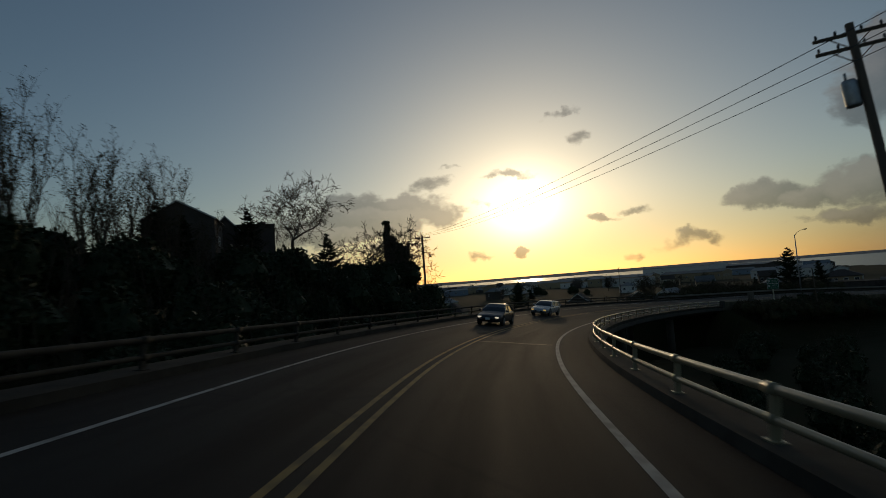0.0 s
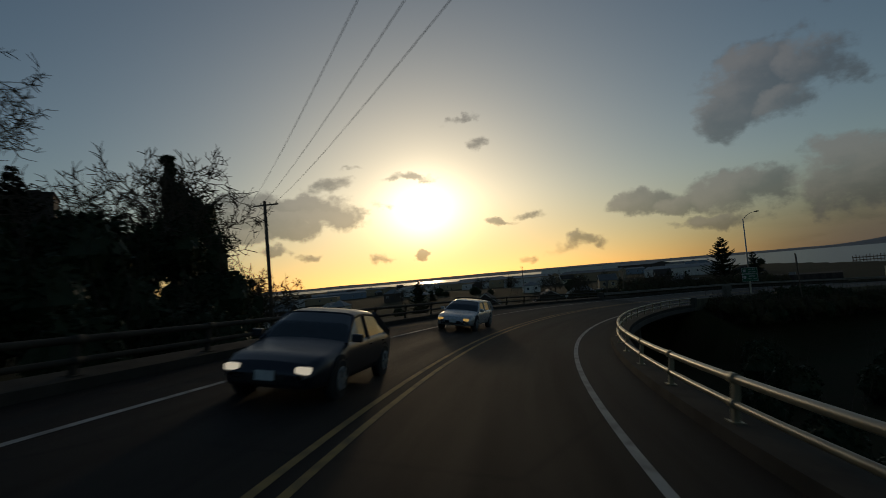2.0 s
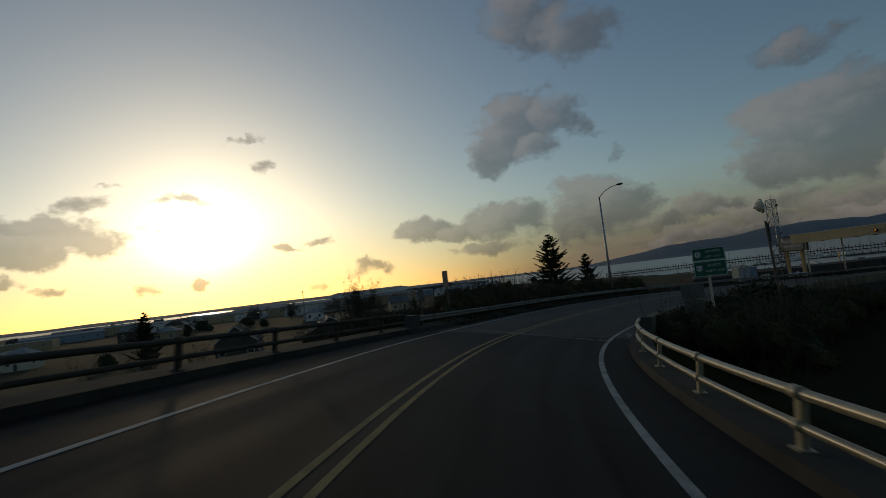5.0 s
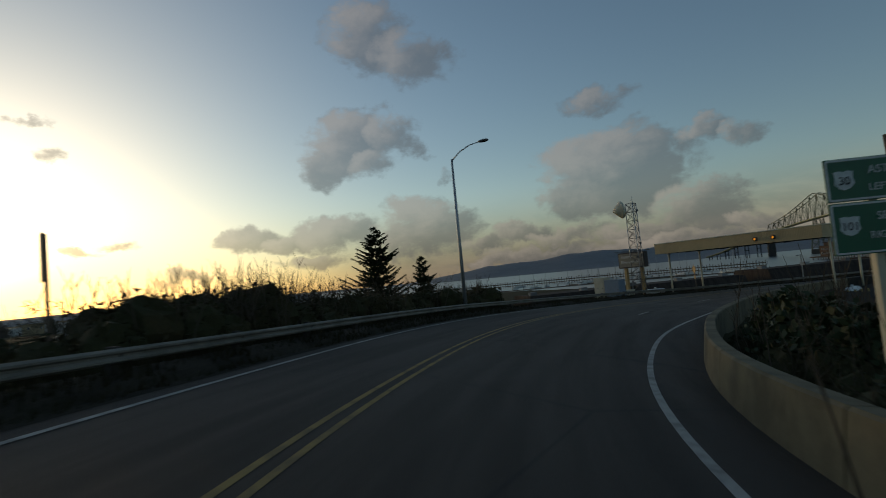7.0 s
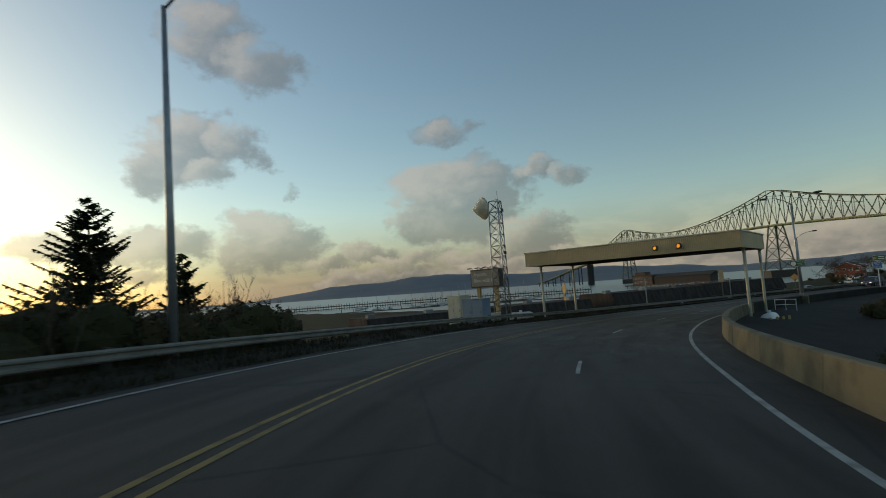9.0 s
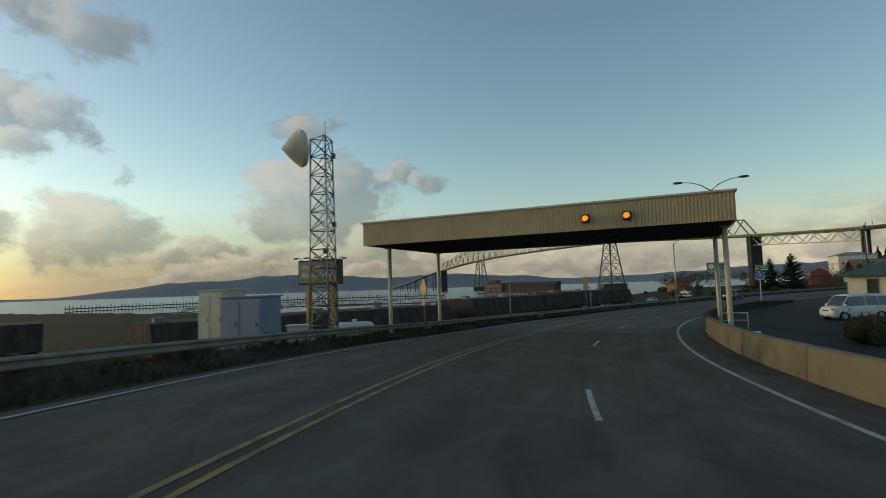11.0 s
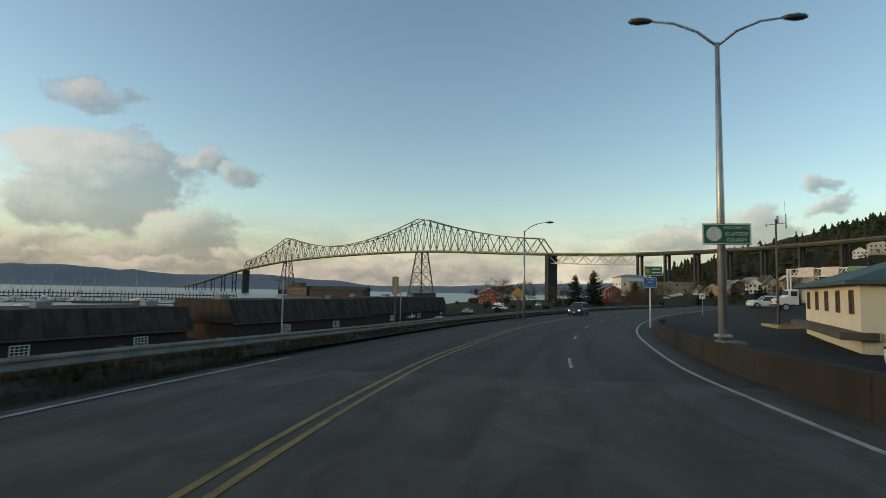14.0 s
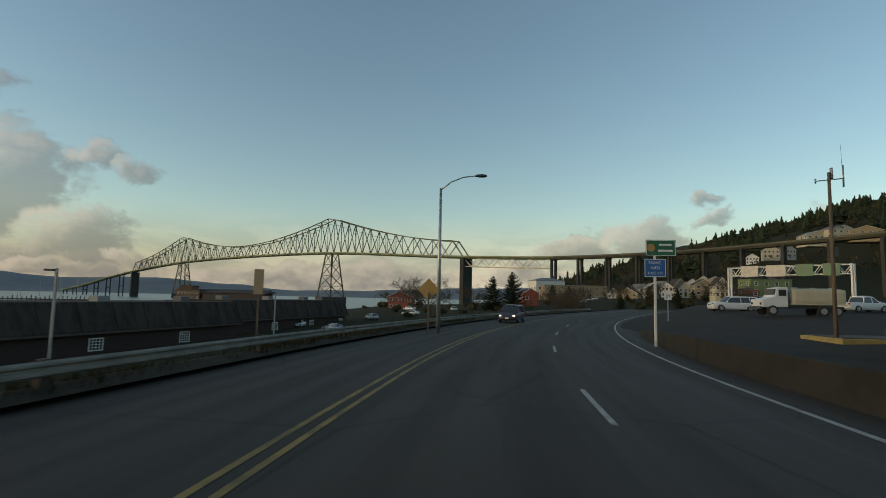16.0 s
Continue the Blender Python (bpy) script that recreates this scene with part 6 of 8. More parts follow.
def house(x, y, turn, w, d, h, rh, wall, roof, label, z=None, storeys=1, cols=3, kind="gable", name="house", group="", over=0.35, door=True, narrow=False):
    """A building w wide along its own x, d deep along y, wall height h, roof height rh. The ridge runs along y for a gable, along x for 'side'."""
    z = ground(x, y) if z is None else z
    ob = thing(name, place(x, y, z, turn), label, "building", group)
    bm = bmesh.new()
    if kind == "gable":
        prism(bm, [(-w / 2, -1.5), (w / 2, -1.5), (w / 2, h), (0, h + rh), (-w / 2, h)], -d / 2, d / 2)
    elif kind == "side":
        prism(bm, [(-d / 2, -1.5), (d / 2, -1.5), (d / 2, h), (0, h + rh), (-d / 2, h)], -w / 2, w / 2, m=Matrix.Rotation(radians(90), 4, "Z"))
    else:
        box(bm, 0, 0, (h - 1.5) / 2, w, d, h + 1.5)
    part("wall", bm, wall, ob)
    bm = bmesh.new()
    t = 0.16
    if kind in ("gable", "side"):
        half, run = (w / 2, d) if kind == "gable" else (d / 2, w)
        k = rh / half
        e = half + over
        out = [(-e, h - over * k), (0, h + rh), (e, h - over * k), (e, h - over * k + t), (0, h + rh + t), (-e, h - over * k + t)]
        prism(bm, out, -run / 2 - over, run / 2 + over, m=None if kind == "gable" else Matrix.Rotation(radians(90), 4, "Z"))
    elif kind == "hip":
        e, i = over, min(w, d) * 0.45
        lo = [bm.verts.new(p) for p in ((-w / 2 - e, -d / 2 - e, h), (w / 2 + e, -d / 2 - e, h), (w / 2 + e, d / 2 + e, h), (-w / 2 - e, d / 2 + e, h))]
        hx, hy = max(w / 2 - i, 0.05), max(d / 2 - i, 0.05)
        hi = [bm.verts.new(p) for p in ((-hx, -hy, h + rh), (hx, -hy, h + rh), (hx, hy, h + rh), (-hx, hy, h + rh))]
        bm.faces.new(lo[::-1])
        bm.faces.new(hi)
        for k in range(4):
            bm.faces.new((lo[k], lo[(k + 1) % 4], hi[(k + 1) % 4], hi[k]))
        box(bm, 0, 0, h - 0.09, w + 2 * e - 0.02, d + 2 * e - 0.02, 0.16)
    else:
        box(bm, 0, 0, h + 0.08, w + 0.3, d + 0.3, 0.26)
        box(bm, w * 0.2, 0, h + 0.55, min(2.0, w * 0.2), min(1.6, d * 0.3), 0.8)
    rf = part("roof", bm, roof, ob)
    if kind in ("gable", "side"):
        half, run = (w / 2, d) if kind == "gable" else (d / 2, w)
        k = rh / half
        for sg in (-1, 1):
            yy = sg * (run / 2 + over + 0.02)
            for sx in (-1, 1):
                a, b = Vector((sx * (half + over), yy, h - over * k + 0.02)), Vector((0, yy, h + rh + 0.02))
                if kind == "side":
                    a, b = Vector((-a.y, a.x, a.z)), Vector((-b.y, b.x, b.z))
                bm = bmesh.new()
                beam(bm, a, b, 0.06, 0.20)
                part("bargeboard", bm, TRIM, rf)
    sh = h / storeys
    for face, span, off in ((0, w, d / 2), (180, w, d / 2), (90, d, w / 2), (270, d, w / 2)):
        n = max(1, int(round(cols * span / w)))
        n = min(n, 9)
        for st in range(storeys):
            for c in range(n):
                if door and st == 0 and face == 0 and c == n // 2:
                    continue
                cx = -span / 2 + span * (c + 0.5) / n
                m = Matrix.Rotation(radians(face), 4, "Z") @ Matrix.Translation((cx, -off - 0.012, sh * st + sh * 0.56))
                window(ob, m, 0.75 if narrow else min(1.3, span / n * 0.5), 1.25 if narrow else min(1.5, sh * 0.46), trim=WALL_DARK if narrow else TRIM)
    if door:
        bm = bmesh.new()
        box(bm, 0, -d / 2 - 0.02, 1.0, 1.0, 0.08, 2.05)
        part("door", bm, WALL_DARK, ob)
    return ob


# dark houses on the bank
house(-43.5, 90.0, 345, 11.0, 9.0, 8.0, 3.0, WALL_DARK, ROOF_DARK, "dark two-storey gabled house with pale trim on the bank", z=7.4, storeys=1, cols=1)
house(-37.2, 106.0, 340, 7.6, 7.0, 8.6, 0, WALL_DARK, ROOF_DARK, "dark flat-roofed house beside the gabled one", z=7.2, storeys=1, kind="flat", cols=1)
house(-41.0, 102.5, 345, 5.0, 8, 8.0, 2.6, WALL_DARK, ROOF_DARK, "dark gabled house behind bare trees", z=6.7, storeys=1, cols=1)

# the office with the green roof
office = house(133.6, 49.5, 40.5, 16.4, 11.0, 2.5, 2.0, OFFICE_WALL, ROOF_GREEN, "cream single-storey office with a green hipped roof", z=-6.95, kind="hip", cols=5, name="office_building", door=False, over=0.75, narrow=True)

# motel blocks along the river
def motel(f0, r0, f1, r1, z, h, label):
    a, b = from_end(f0, r0, z), from_end(f1, r1, z)
    c, run = (a + b) / 2, (b - a)
    L = run.length
    turn = math.degrees(math.atan2(run.x, run.y))
    ob = thing("motel_block", place(c.x, c.y, z, turn), label, "building", "motel blocks")
    bm = bmesh.new()
    box(bm, 0, 0, h * 0.23, 12, L, h * 0.5)
    part("wall", bm, material("dark_brick", (0.045, 0.026, 0.021), 0.9, second=(0.03, 0.019, 0.016), scale=1.0), ob)
    bm = bmesh.new()
    prism(bm, [(-6.6, h * 0.46), (6.6, h * 0.46), (6.6, h * 0.50), (5.4, h), (-5.4, h), (-6.6, h * 0.50)], -L / 2 - 0.5, L / 2 + 0.5)
    n = int(L / 4.2)
    for k in range(n + 1):
        yy = -L / 2 + L * k / n
        for sx in (-1, 1):
            beam(bm, (sx * 6.62, yy, h * 0.50), (sx * 5.42, yy, h + 0.02), 0.14, 0.14)
    rf = part("roof", bm, MANSARD, ob, "steep dark shingle mansard roof")
    bm = bmesh.new()
    for sx in (-1, 1):
        box(bm, sx * 6.62, 0, h * 0.45, 0.12, L + 1.0, 0.20)
    part("fascia", bm, WALL_DARK, rf)
    for k in range(n):
        yy = -L / 2 + L * (k + 0.5) / n
        for sg in (1, -1):
            if k % 3 == 2:
                m = Matrix.Translation((sg * 6.02, yy, h * 0.24)) @ Matrix.Rotation(radians(90 * sg), 4, "Z")
                window(ob, m, 1.7, 1.3, bars=3)
    for k in range(0, n, 3):
        bm = bmesh.new()
        box(bm, 1.5, -L / 2 + L * (k + 0.4) / n, h + 0.35, 1.4, 1.6, 0.7, bevel=0.04)
        part("roof_unit", bm, ROOF_GREY, rf, "grey rooftop unit")
    return ob


motel(50, -47, 84, -37.5, -13.4, 6.1, "long dark-roofed brick motel block below the road")
motel(90, -40, 128, -29, -13.4, 6.3, "dark-roofed motel block with pale rooftop units")
motel(-8, -67, 45, -50.5, -13.8, 5.6, "long dark-roofed motel block below the guard rail")
motel(-54, -90, -18, -74, -13.4, 6.0, "long dark-roofed motel block near the marina")

# far buildings ahead at the end of the walk
def end_house(fw, x_px, *a, **k):
    p = from_end(fw, fw * (x_px - 784) / 934.0, 0)
    return house(p.x, p.y, *a, **k)


end_house(205, 711, 118, 9.2, 8.5, 5.0, 2.0, RED_PAINT, ROOF_DARK, "red two-storey boarded building with white-trimmed windows", z=-10.8, storeys=2, cols=4, name="red_building")
end_house(345, 1010, 105, 42, 16, 8.0, 0, WALL_TAN, ROOF_GREY, "long tan flat-roofed warehouse near the viaduct", z=-4.5, kind="flat", cols=9, storeys=2, name="warehouse")
end_house(350, 965, 100, 20, 14, 11.0, 2.0, WALL_WHITE, ROOF_GREY, "pale hall with a low roof behind the warehouse", z=-4.5, kind="hip", cols=4, name="hall")
end_house(240, 935, 110, 7, 8, 5.0, 2.0, RED_PAINT, ROOF_DARK, "small red house behind conifers", z=-8.0, cols=2)
rnd = random.Random(77)
for fw, px, z, wall, roof, wd in ((262, 1178, -3.5, WALL_WHITE, ROOF_GREY, 8), (250, 1206, -3.0, WALL_CREAM, ROOF_DARK, 8), (238, 1240, -3.0, WALL_TAN, ROOF_DARK, 9), (300, 1242, 3.0, WALL_CREAM, ROOF_DARK, 9), (250, 1275, -2.5, WALL_TAN, ROOF_DARK, 9),
                                  (310, 1130, -3.0, WALL_TAN, ROOF_GREY, 12), (330, 1165, -1.0, WALL_CREAM, ROOF_GREY, 10), (280, 1085, -6.0, WALL_WHITE, ROOF_GREY, 10), (200, 1270, -4.0, WALL_CREAM, ROOF_DARK, 8), (270, 1195, -2.5, WALL_TAN, ROOF_DARK, 8), (290, 1222, 0.5, WALL_WHITE, ROOF_DARK, 8), (285, 1262, 1.0, WALL_CREAM, ROOF_GREY, 9), (240, 1150, -5.0, WALL_DARK, ROOF_GREY, 9), (260, 1112, -5.5, WALL_TAN, ROOF_DARK, 10)):
    end_house(fw, px, 120 + rnd.uniform(-25, 25), wd * rnd.uniform(0.55, 0.95), wd * rnd.uniform(0.7, 1.0), rnd.uniform(3.4, 5.4), rnd.uniform(2.0, 3.6), wall, roof, "steep-gabled wooden house below the viaduct", z=z, storeys=2, cols=3, group="houses below the hill")
end_house(215, 1350, 115, 16, 10, 8.0, 0, material("green_boards", (0.17, 0.22, 0.09), 0.8), ROOF_GREY, "green-painted flat-roofed shop building", z=-4.0, kind="flat", cols=4, storeys=2, name="shop_building", door=True)
end_house(205, 1310, 115, 9, 8, 3.6, 0, RED_PAINT, ROOF_GREY, "low red flat-roofed shop", z=-4.0, kind="flat", cols=3, name="shop_building")
for fw, px, z, wall, wd in ((345, 1362, 30, WALL_CREAM, 9), (350, 1390, 31, WALL_WHITE, 9), (330, 1440, 38, WALL_CREAM, 14), (325, 1480, 41, WALL_CREAM, 16), (318, 1530, 40, WALL_TAN, 16), (420, 1330, 28, WALL_WHITE, 9)):
    p = from_end(fw, fw * (px - 784) / 934.0, 0)
    house(p.x, p.y, 125 + rnd.uniform(-20, 20), wd, wd * 0.8, 5.5, 2.8, wall, ROOF_GREY, "pale house on the wooded hillside above the viaduct", z=max(z - 6, ground(p.x, p.y) - 1), storeys=2, cols=4, group="hillside houses")

# cannery on piles out in the river
cx, cy = 597.0, 77.0
pier_b = thing("pier_building", place(cx, cy, -13.0, 118) @ Matrix.Scale(0.82, 4), "red-brown cannery building on a dark pier over the river", "building")
bm = bmesh.new()
box(bm, 18, 0, 0.6, 120, 30, 1.2)
for i in range(24):
    for j in (-13, 0, 13):
        box(bm, -40 + i * 5, j, -2.5, 0.6, 0.6, 5.5)
part("pier_deck", bm, WOOD_POLE, pier_b)
bm = bmesh.new()
box(bm, -22, 0, 6.4, 24, 20, 10.5)
box(bm, -26, 0, 13, 12, 12, 4)
part("wall", bm, material("weathered_cannery_boards", (0.17, 0.095, 0.055), 0.85, second=(0.10, 0.06, 0.04), scale=0.15, amount=0.7), pier_b)
bm = bmesh.new()
box(bm, 24, 0, 5.0, 62, 20, 7.6)
part("shed_wall", bm, WALL_DARK, pier_b)
bm = bmesh.new()
prism(bm, [(-11, 8.7), (11, 8.7), (0, 12.4)], -7, 57, m=Matrix.Rotation(radians(-90), 4, "Z"))
box(bm, -22, 0, 11.8, 25, 21, 0.5)
box(bm, -26, 0, 15.2, 13, 13, 0.5)
part("roof", bm, ROOF_DARK, pier_b)
for k in range(6):
    for zz in (4, 8.4):
        window(pier_b, Matrix.Translation((-31.5 + k * 3.8, -10.03, zz)), 2.0, 2.0)

# ---- the town on the flats below the ramp ----
def town_row(x, y, turn, w, d, h, kind, wall, roof, label, rh=2.4, cols=3, storeys=1, z=None, name="house"):
    return house(x, y, turn, w, d, h, rh, wall, roof, label, kind=kind, cols=cols, storeys=storeys, z=z, name=name, group="buildings on the flats")


town_row(46.7, 184, 20, 8.4, 10, 4.2, "gable", WALL_DARK, ROOF_DARK, "dark house with a white-edged gable", 3.2)
town_row(88, 206, 50, 8, 9, 3.6, "gable", WALL_WHITE, ROOF_GREY, "small pale gabled house", 2.4)
town_row(97, 214, 60, 14, 9, 3.4, "flat", WALL_WHITE, ROOF_GREY, "low pale flat-roofed workshop", 0, name="workshop")
town_row(-70, 330, 20, 26, 20, 5, "flat", WALL_WHITE, ROOF_GREY, "low pale flat-roofed store", 0, name="store")
rnd = random.Random(55)
walls, roofs = (WALL_WHITE, WALL_CREAM, WALL_TAN, WALL_DARK, WALL_DARK), (ROOF_DARK, ROOF_GREY, ROOF_GREY, ROOF_DARK)
made = 0
while made < 64:
    az, rr = rnd.uniform(-24, 42), 100 + 620 * rnd.random() ** 0.8
    x, y = 15 + rr * math.sin(radians(az)), 70 + rr * math.cos(radians(az))
    land_r = between(SHORE, math.degrees(math.atan2(x - 90, y - 90)), 1)
    if math.hypot(x - 90, y - 90) > land_r - 40 or (math.hypot(x - 46, y - 184) < 16):
        continue
    big = rr > 330 and rnd.random() < 0.5
    if big:
        town_row(x, y, rnd.uniform(-20, 50), rnd.uniform(24, 60), rnd.uniform(16, 26), rnd.uniform(5, 8), rnd.choice(("flat", "side")), rnd.choice((WALL_WHITE, WALL_TAN, WALL_BLUE)), ROOF_GREY, "long low warehouse with a pale roof on the flats", 1.6, cols=6, name="warehouse")
    else:
        town_row(x, y, rnd.choice((20, 110)) + rnd.uniform(-6, 6), rnd.uniform(7, 11), rnd.uniform(8, 12), rnd.uniform(3.2, 5.6), rnd.choice(("gable", "side", "hip")), rnd.choice(walls), rnd.choice(roofs), "small wooden house on the flats below the ramp", rnd.uniform(2.0, 3.2), cols=2)
    made += 1
for x, y, turn, w, d, h in ((292, 640, 60, 90, 36, 12), (345, 600, 70, 70, 30, 9), (170, 500, 40, 60, 26, 7), (120, 575, 30, 70, 26, 6), (215, 450, 45, 50, 24, 7), (250, 380, 50, 46, 20, 6)):
    town_row(x, y, turn, w, d, h, "side", rnd.choice((WALL_TAN, WALL_WHITE, WALL_DARK)), ROOF_GREY, "big waterfront warehouse with a pale roof", 2.0, cols=8, name="warehouse")
house(143, 190, 40, 12, 11, 6.5, 2.2, WALL_TAN, ROOF_DARK, "broad house with a hipped lookout roof near the marina", kind="hip", storeys=2, cols=4, z=-13)
# trees among the houses
for k in range(46):
    az, rr = rnd.uniform(-26, 46), 90 + 520 * rnd.random()
    x, y = 15 + rr * math.sin(radians(az)), 70 + rr * math.cos(radians(az))
    if math.hypot(x - 90, y - 90) > between(SHORE, math.degrees(math.atan2(x - 90, y - 90)), 1) - 30:
        continue
    q = rnd.random()
    again(bush_a if q < 0.6 else (tree_b if q < 0.85 else con_b), x, y, None, rnd.uniform(0, 360), rnd.uniform(1.2, 2.4) if q < 0.6 else rnd.uniform(0.8, 1.3))
again(con_a, 32, 227, -13, 0, 1.25)
for x, y, k in ((306, -19, 1.25), (303.5, -26, 1.4), (298, -48, 0.8), (340, -70, 0.9)):
    again(con_a, x, y, None, rnd.uniform(0, 360), k)
again(tree_a, 227, 38.5, None, 30, 0.95)
again(bush_a, 229, 36.5, None, 0, 0.9)
again(bush_a, 226, 41, None, 90, 0.8)
for k in range(70):
    p = from_end(rnd.uniform(90, 250), rnd.uniform(-35, 125), 0)
    if min((SAMPLES[:, 1] - p.x) ** 2 + (SAMPLES[:, 2] - p.y) ** 2) < 14 ** 2:
        continue
    again(rnd.choice((bush_b, bush_c, bush_c, tree_b)), p.x, p.y, None, rnd.uniform(0, 360), rnd.uniform(0.6, 1.1))

rnd = random.Random(83)
for k in range(34):
    fw, px = rnd.uniform(170, 300), rnd.uniform(1090, 1330)
    p = from_end(fw, fw * (px - 784) / 934.0, 0)
    again(rnd.choice((tree_b, tree_b, bush_c, con_b)), p.x, p.y, None, rnd.uniform(0, 360), rnd.uniform(0.5, 0.95))
# woods on the hill: very many trees, one object for the conifers and one for the leafless trees
rnd = random.Random(91)
fv, ff, dv, df = [], [], [], []
count = 0
while count < 4200:
    fw, rt = rnd.uniform(250, 900), rnd.uniform(110, 820)
    p = from_end(fw, rt, 0)
    g = ground(p.x, p.y)
    if g < 3:
        count += 0.2
        continue
    if any(abs(rt / fw - u) < 0.035 and abs(fw - f0) < 30 for f0, u in ((345, 0.62), (350, 0.65), (330, 0.70), (325, 0.745), (318, 0.80))) or (fw < 345 and 0.58 < rt / fw < 0.90):
        count += 0.2
        continue
    count += 1
    grove = noise.noise(Vector((p.x * 0.012, p.y * 0.012, 7.0)))
    if grove < -0.22 and rnd.random() < 0.7:
        continue
    if rnd.random() < (0.72 if rt / fw < 0.52 or g < 26 else 0.40) - 0.5 * grove:
        h, wd = rnd.uniform(4, 9), rnd.uniform(2.2, 4.5)
        leaf_cloud(rnd, dv, df, Vector((p.x, p.y, g + h * 0.62)), (wd, wd, h * 0.42), 26, 0.85)
        limb(dv, df, [Vector((p.x, p.y, g - 0.5)), Vector((p.x, p.y, g + h * 0.7))], [0.25, 0.12], 4)
        continue
    h = rnd.uniform(4, 10) if rnd.random() < 0.72 else rnd.uniform(12, 22)
    wd = h * rnd.uniform(0.20, 0.38)
    for t in range(6):
        z0, z1 = g + h * (0.08 + 0.15 * t), g + h * (0.08 + 0.15 * t + 0.27)
        r0 = wd * (1 - t / 6.6) * rnd.uniform(0.75, 1.2)
        ox, oy = rnd.uniform(-0.12, 0.12) * wd, rnd.uniform(-0.12, 0.12) * wd
        i = len(fv)
        n = 7
        a0 = rnd.uniform(0, 6)
        for k in range(n):
            r1 = r0 * rnd.uniform(0.45, 1.35)
            fv.append((p.x + ox + r1 * math.cos(a0 + k * 6.283 / n), p.y + oy + r1 * math.sin(a0 + k * 6.283 / n), z0 + rnd.uniform(-0.6, 0.6)))
        fv.append((p.x + rnd.uniform(-0.3, 0.3), p.y + rnd.uniform(-0.3, 0.3), min(z1, g + h)))
        for k in range(n):
            ff.append((i + k, i + (k + 1) % n, i + n))
forest = raw("hill_forest", fv, ff, NEEDLE, None)
tagged(forest, "dark conifer forest covering the hillside above the town", "forest", kind="stuff")
bare_wood = raw("bare_wood", dv, df, material("brown_leafless_wood", (0.085, 0.062, 0.040), 0.92, second=(0.055, 0.050, 0.026), scale=0.05, amount=0.8, grain=0.3, spec=0.12), None)
tagged(bare_wood, "brown leafless trees among the houses on the hillside", "forest", kind="stuff")

# ---- marina ----
piles = thing("pile_breakwater", place(0, 0, 0), "long dark timber pile breakwater across the marina", "breakwater")
bm = bmesh.new()
box(bm, 0, 0, -1.6, 0.5, 0.5, 8.0)
first = part("stake", bm, WOOD_POLE, piles)
k = 0
for az in stations(50, 84, 0.27):
    rr = 455 + 18 * math.sin(az * 0.12)
    x, y = 56 + rr * math.sin(radians(az)), 88 + rr * math.cos(radians(az))
    ob = first if k == 0 else new("stake", first.data)
    ob.parent = piles
    ob.matrix_basis = place(x, y, -12.2 + 0.6 * math.sin(k * 1.7), az)
    k += 1
bm = bmesh.new()
prev = None
for az in stations(50, 84, 0.5):
    rr = 456 + 18 * math.sin(az * 0.12)
    p = Vector((56 + rr * math.sin(radians(az)), 88 + rr * math.cos(radians(az)), -11.6))
    if prev:
        beam(bm, prev, p, 0.5, 0.7)
        beam(bm, prev + Vector((0, 0, -2)), p + Vector((0, 0, -2)), 0.5, 0.6)
    prev = p
part("wale", bm, WOOD_POLE, piles)


def sailboat(x, y, turn, L, label):
    ob = thing("sailboat", place(x, y, -14.9, turn), label, "boat", "moored boats")
    bm = bmesh.new()
    prev = None
    for yy, w, z in ((-0.5, 0.32, 0.9), (-0.2, 0.42, 0.85), (0.15, 0.40, 0.95), (0.38, 0.22, 1.1), (0.5, 0.02, 1.25)):
        ring = [bm.verts.new(p) for p in ((-w * L * 0.35, yy * L, z), (-w * L * 0.22, yy * L, -0.2), (w * L * 0.22, yy * L, -0.2), (w * L * 0.35, yy * L, z))]
        if prev:
            for k in range(4):
                bm.faces.new((prev[k], prev[(k + 1) % 4], ring[(k + 1) % 4], ring[k]))
        else:
            bm.faces.new(ring)
        prev = ring
    bmesh.ops.recalc_face_normals(bm, faces=bm.faces[:])
    part("hull", bm, PAINT_WHITE, ob)
    bm = bmesh.new()
    box(bm, 0, -0.05 * L, 1.25, L * 0.17, L * 0.34, 0.7, bevel=0.1)
    part("cabin", bm, TRIM, ob)
    bm = bmesh.new()
    tube(bm, [(0, 0.1 * L, 0.8), (0, 0.1 * L, L * 1.25)], 0.11, 6)
    tube(bm, [(0, 0.1 * L, 1.9), (0, -0.35 * L, 2.0)], 0.10, 6)
    part("mast", bm, ALU, ob)
    return ob


boat = sailboat(340, 190, 40, 10, "white sailing boat with a bare mast at its mooring")
rnd = random.Random(17)
for k in range(34):
    az, rr = rnd.uniform(56, 83), rnd.uniform(330, 430)
    again(boat, 90 + rr * math.sin(radians(az)), 90 + rr * math.cos(radians(az)), -14.9, rnd.uniform(0, 360), rnd.uniform(0.7, 1.25))
for k, (az, rr, ln) in enumerate(((60, 330, 70), (70, 350, 90), (78, 330, 80))):
    bm = bmesh.new()
    box(bm, 0, 0, 0.4, ln, 2.4, 0.5)
    for i in range(int(ln / 8)):
        box(bm, -ln / 2 + 4 + i * 8, 1.3, 0.6, 0.35, 0.35, 4)
    tagged(mesh_object("dock", bm, WOOD_POLE), "long floating timber dock with mooring piles", "dock", "marina docks").matrix_world = place(90 + rr * math.sin(radians(az)), 90 + rr * math.cos(radians(az)), -15.0, az)

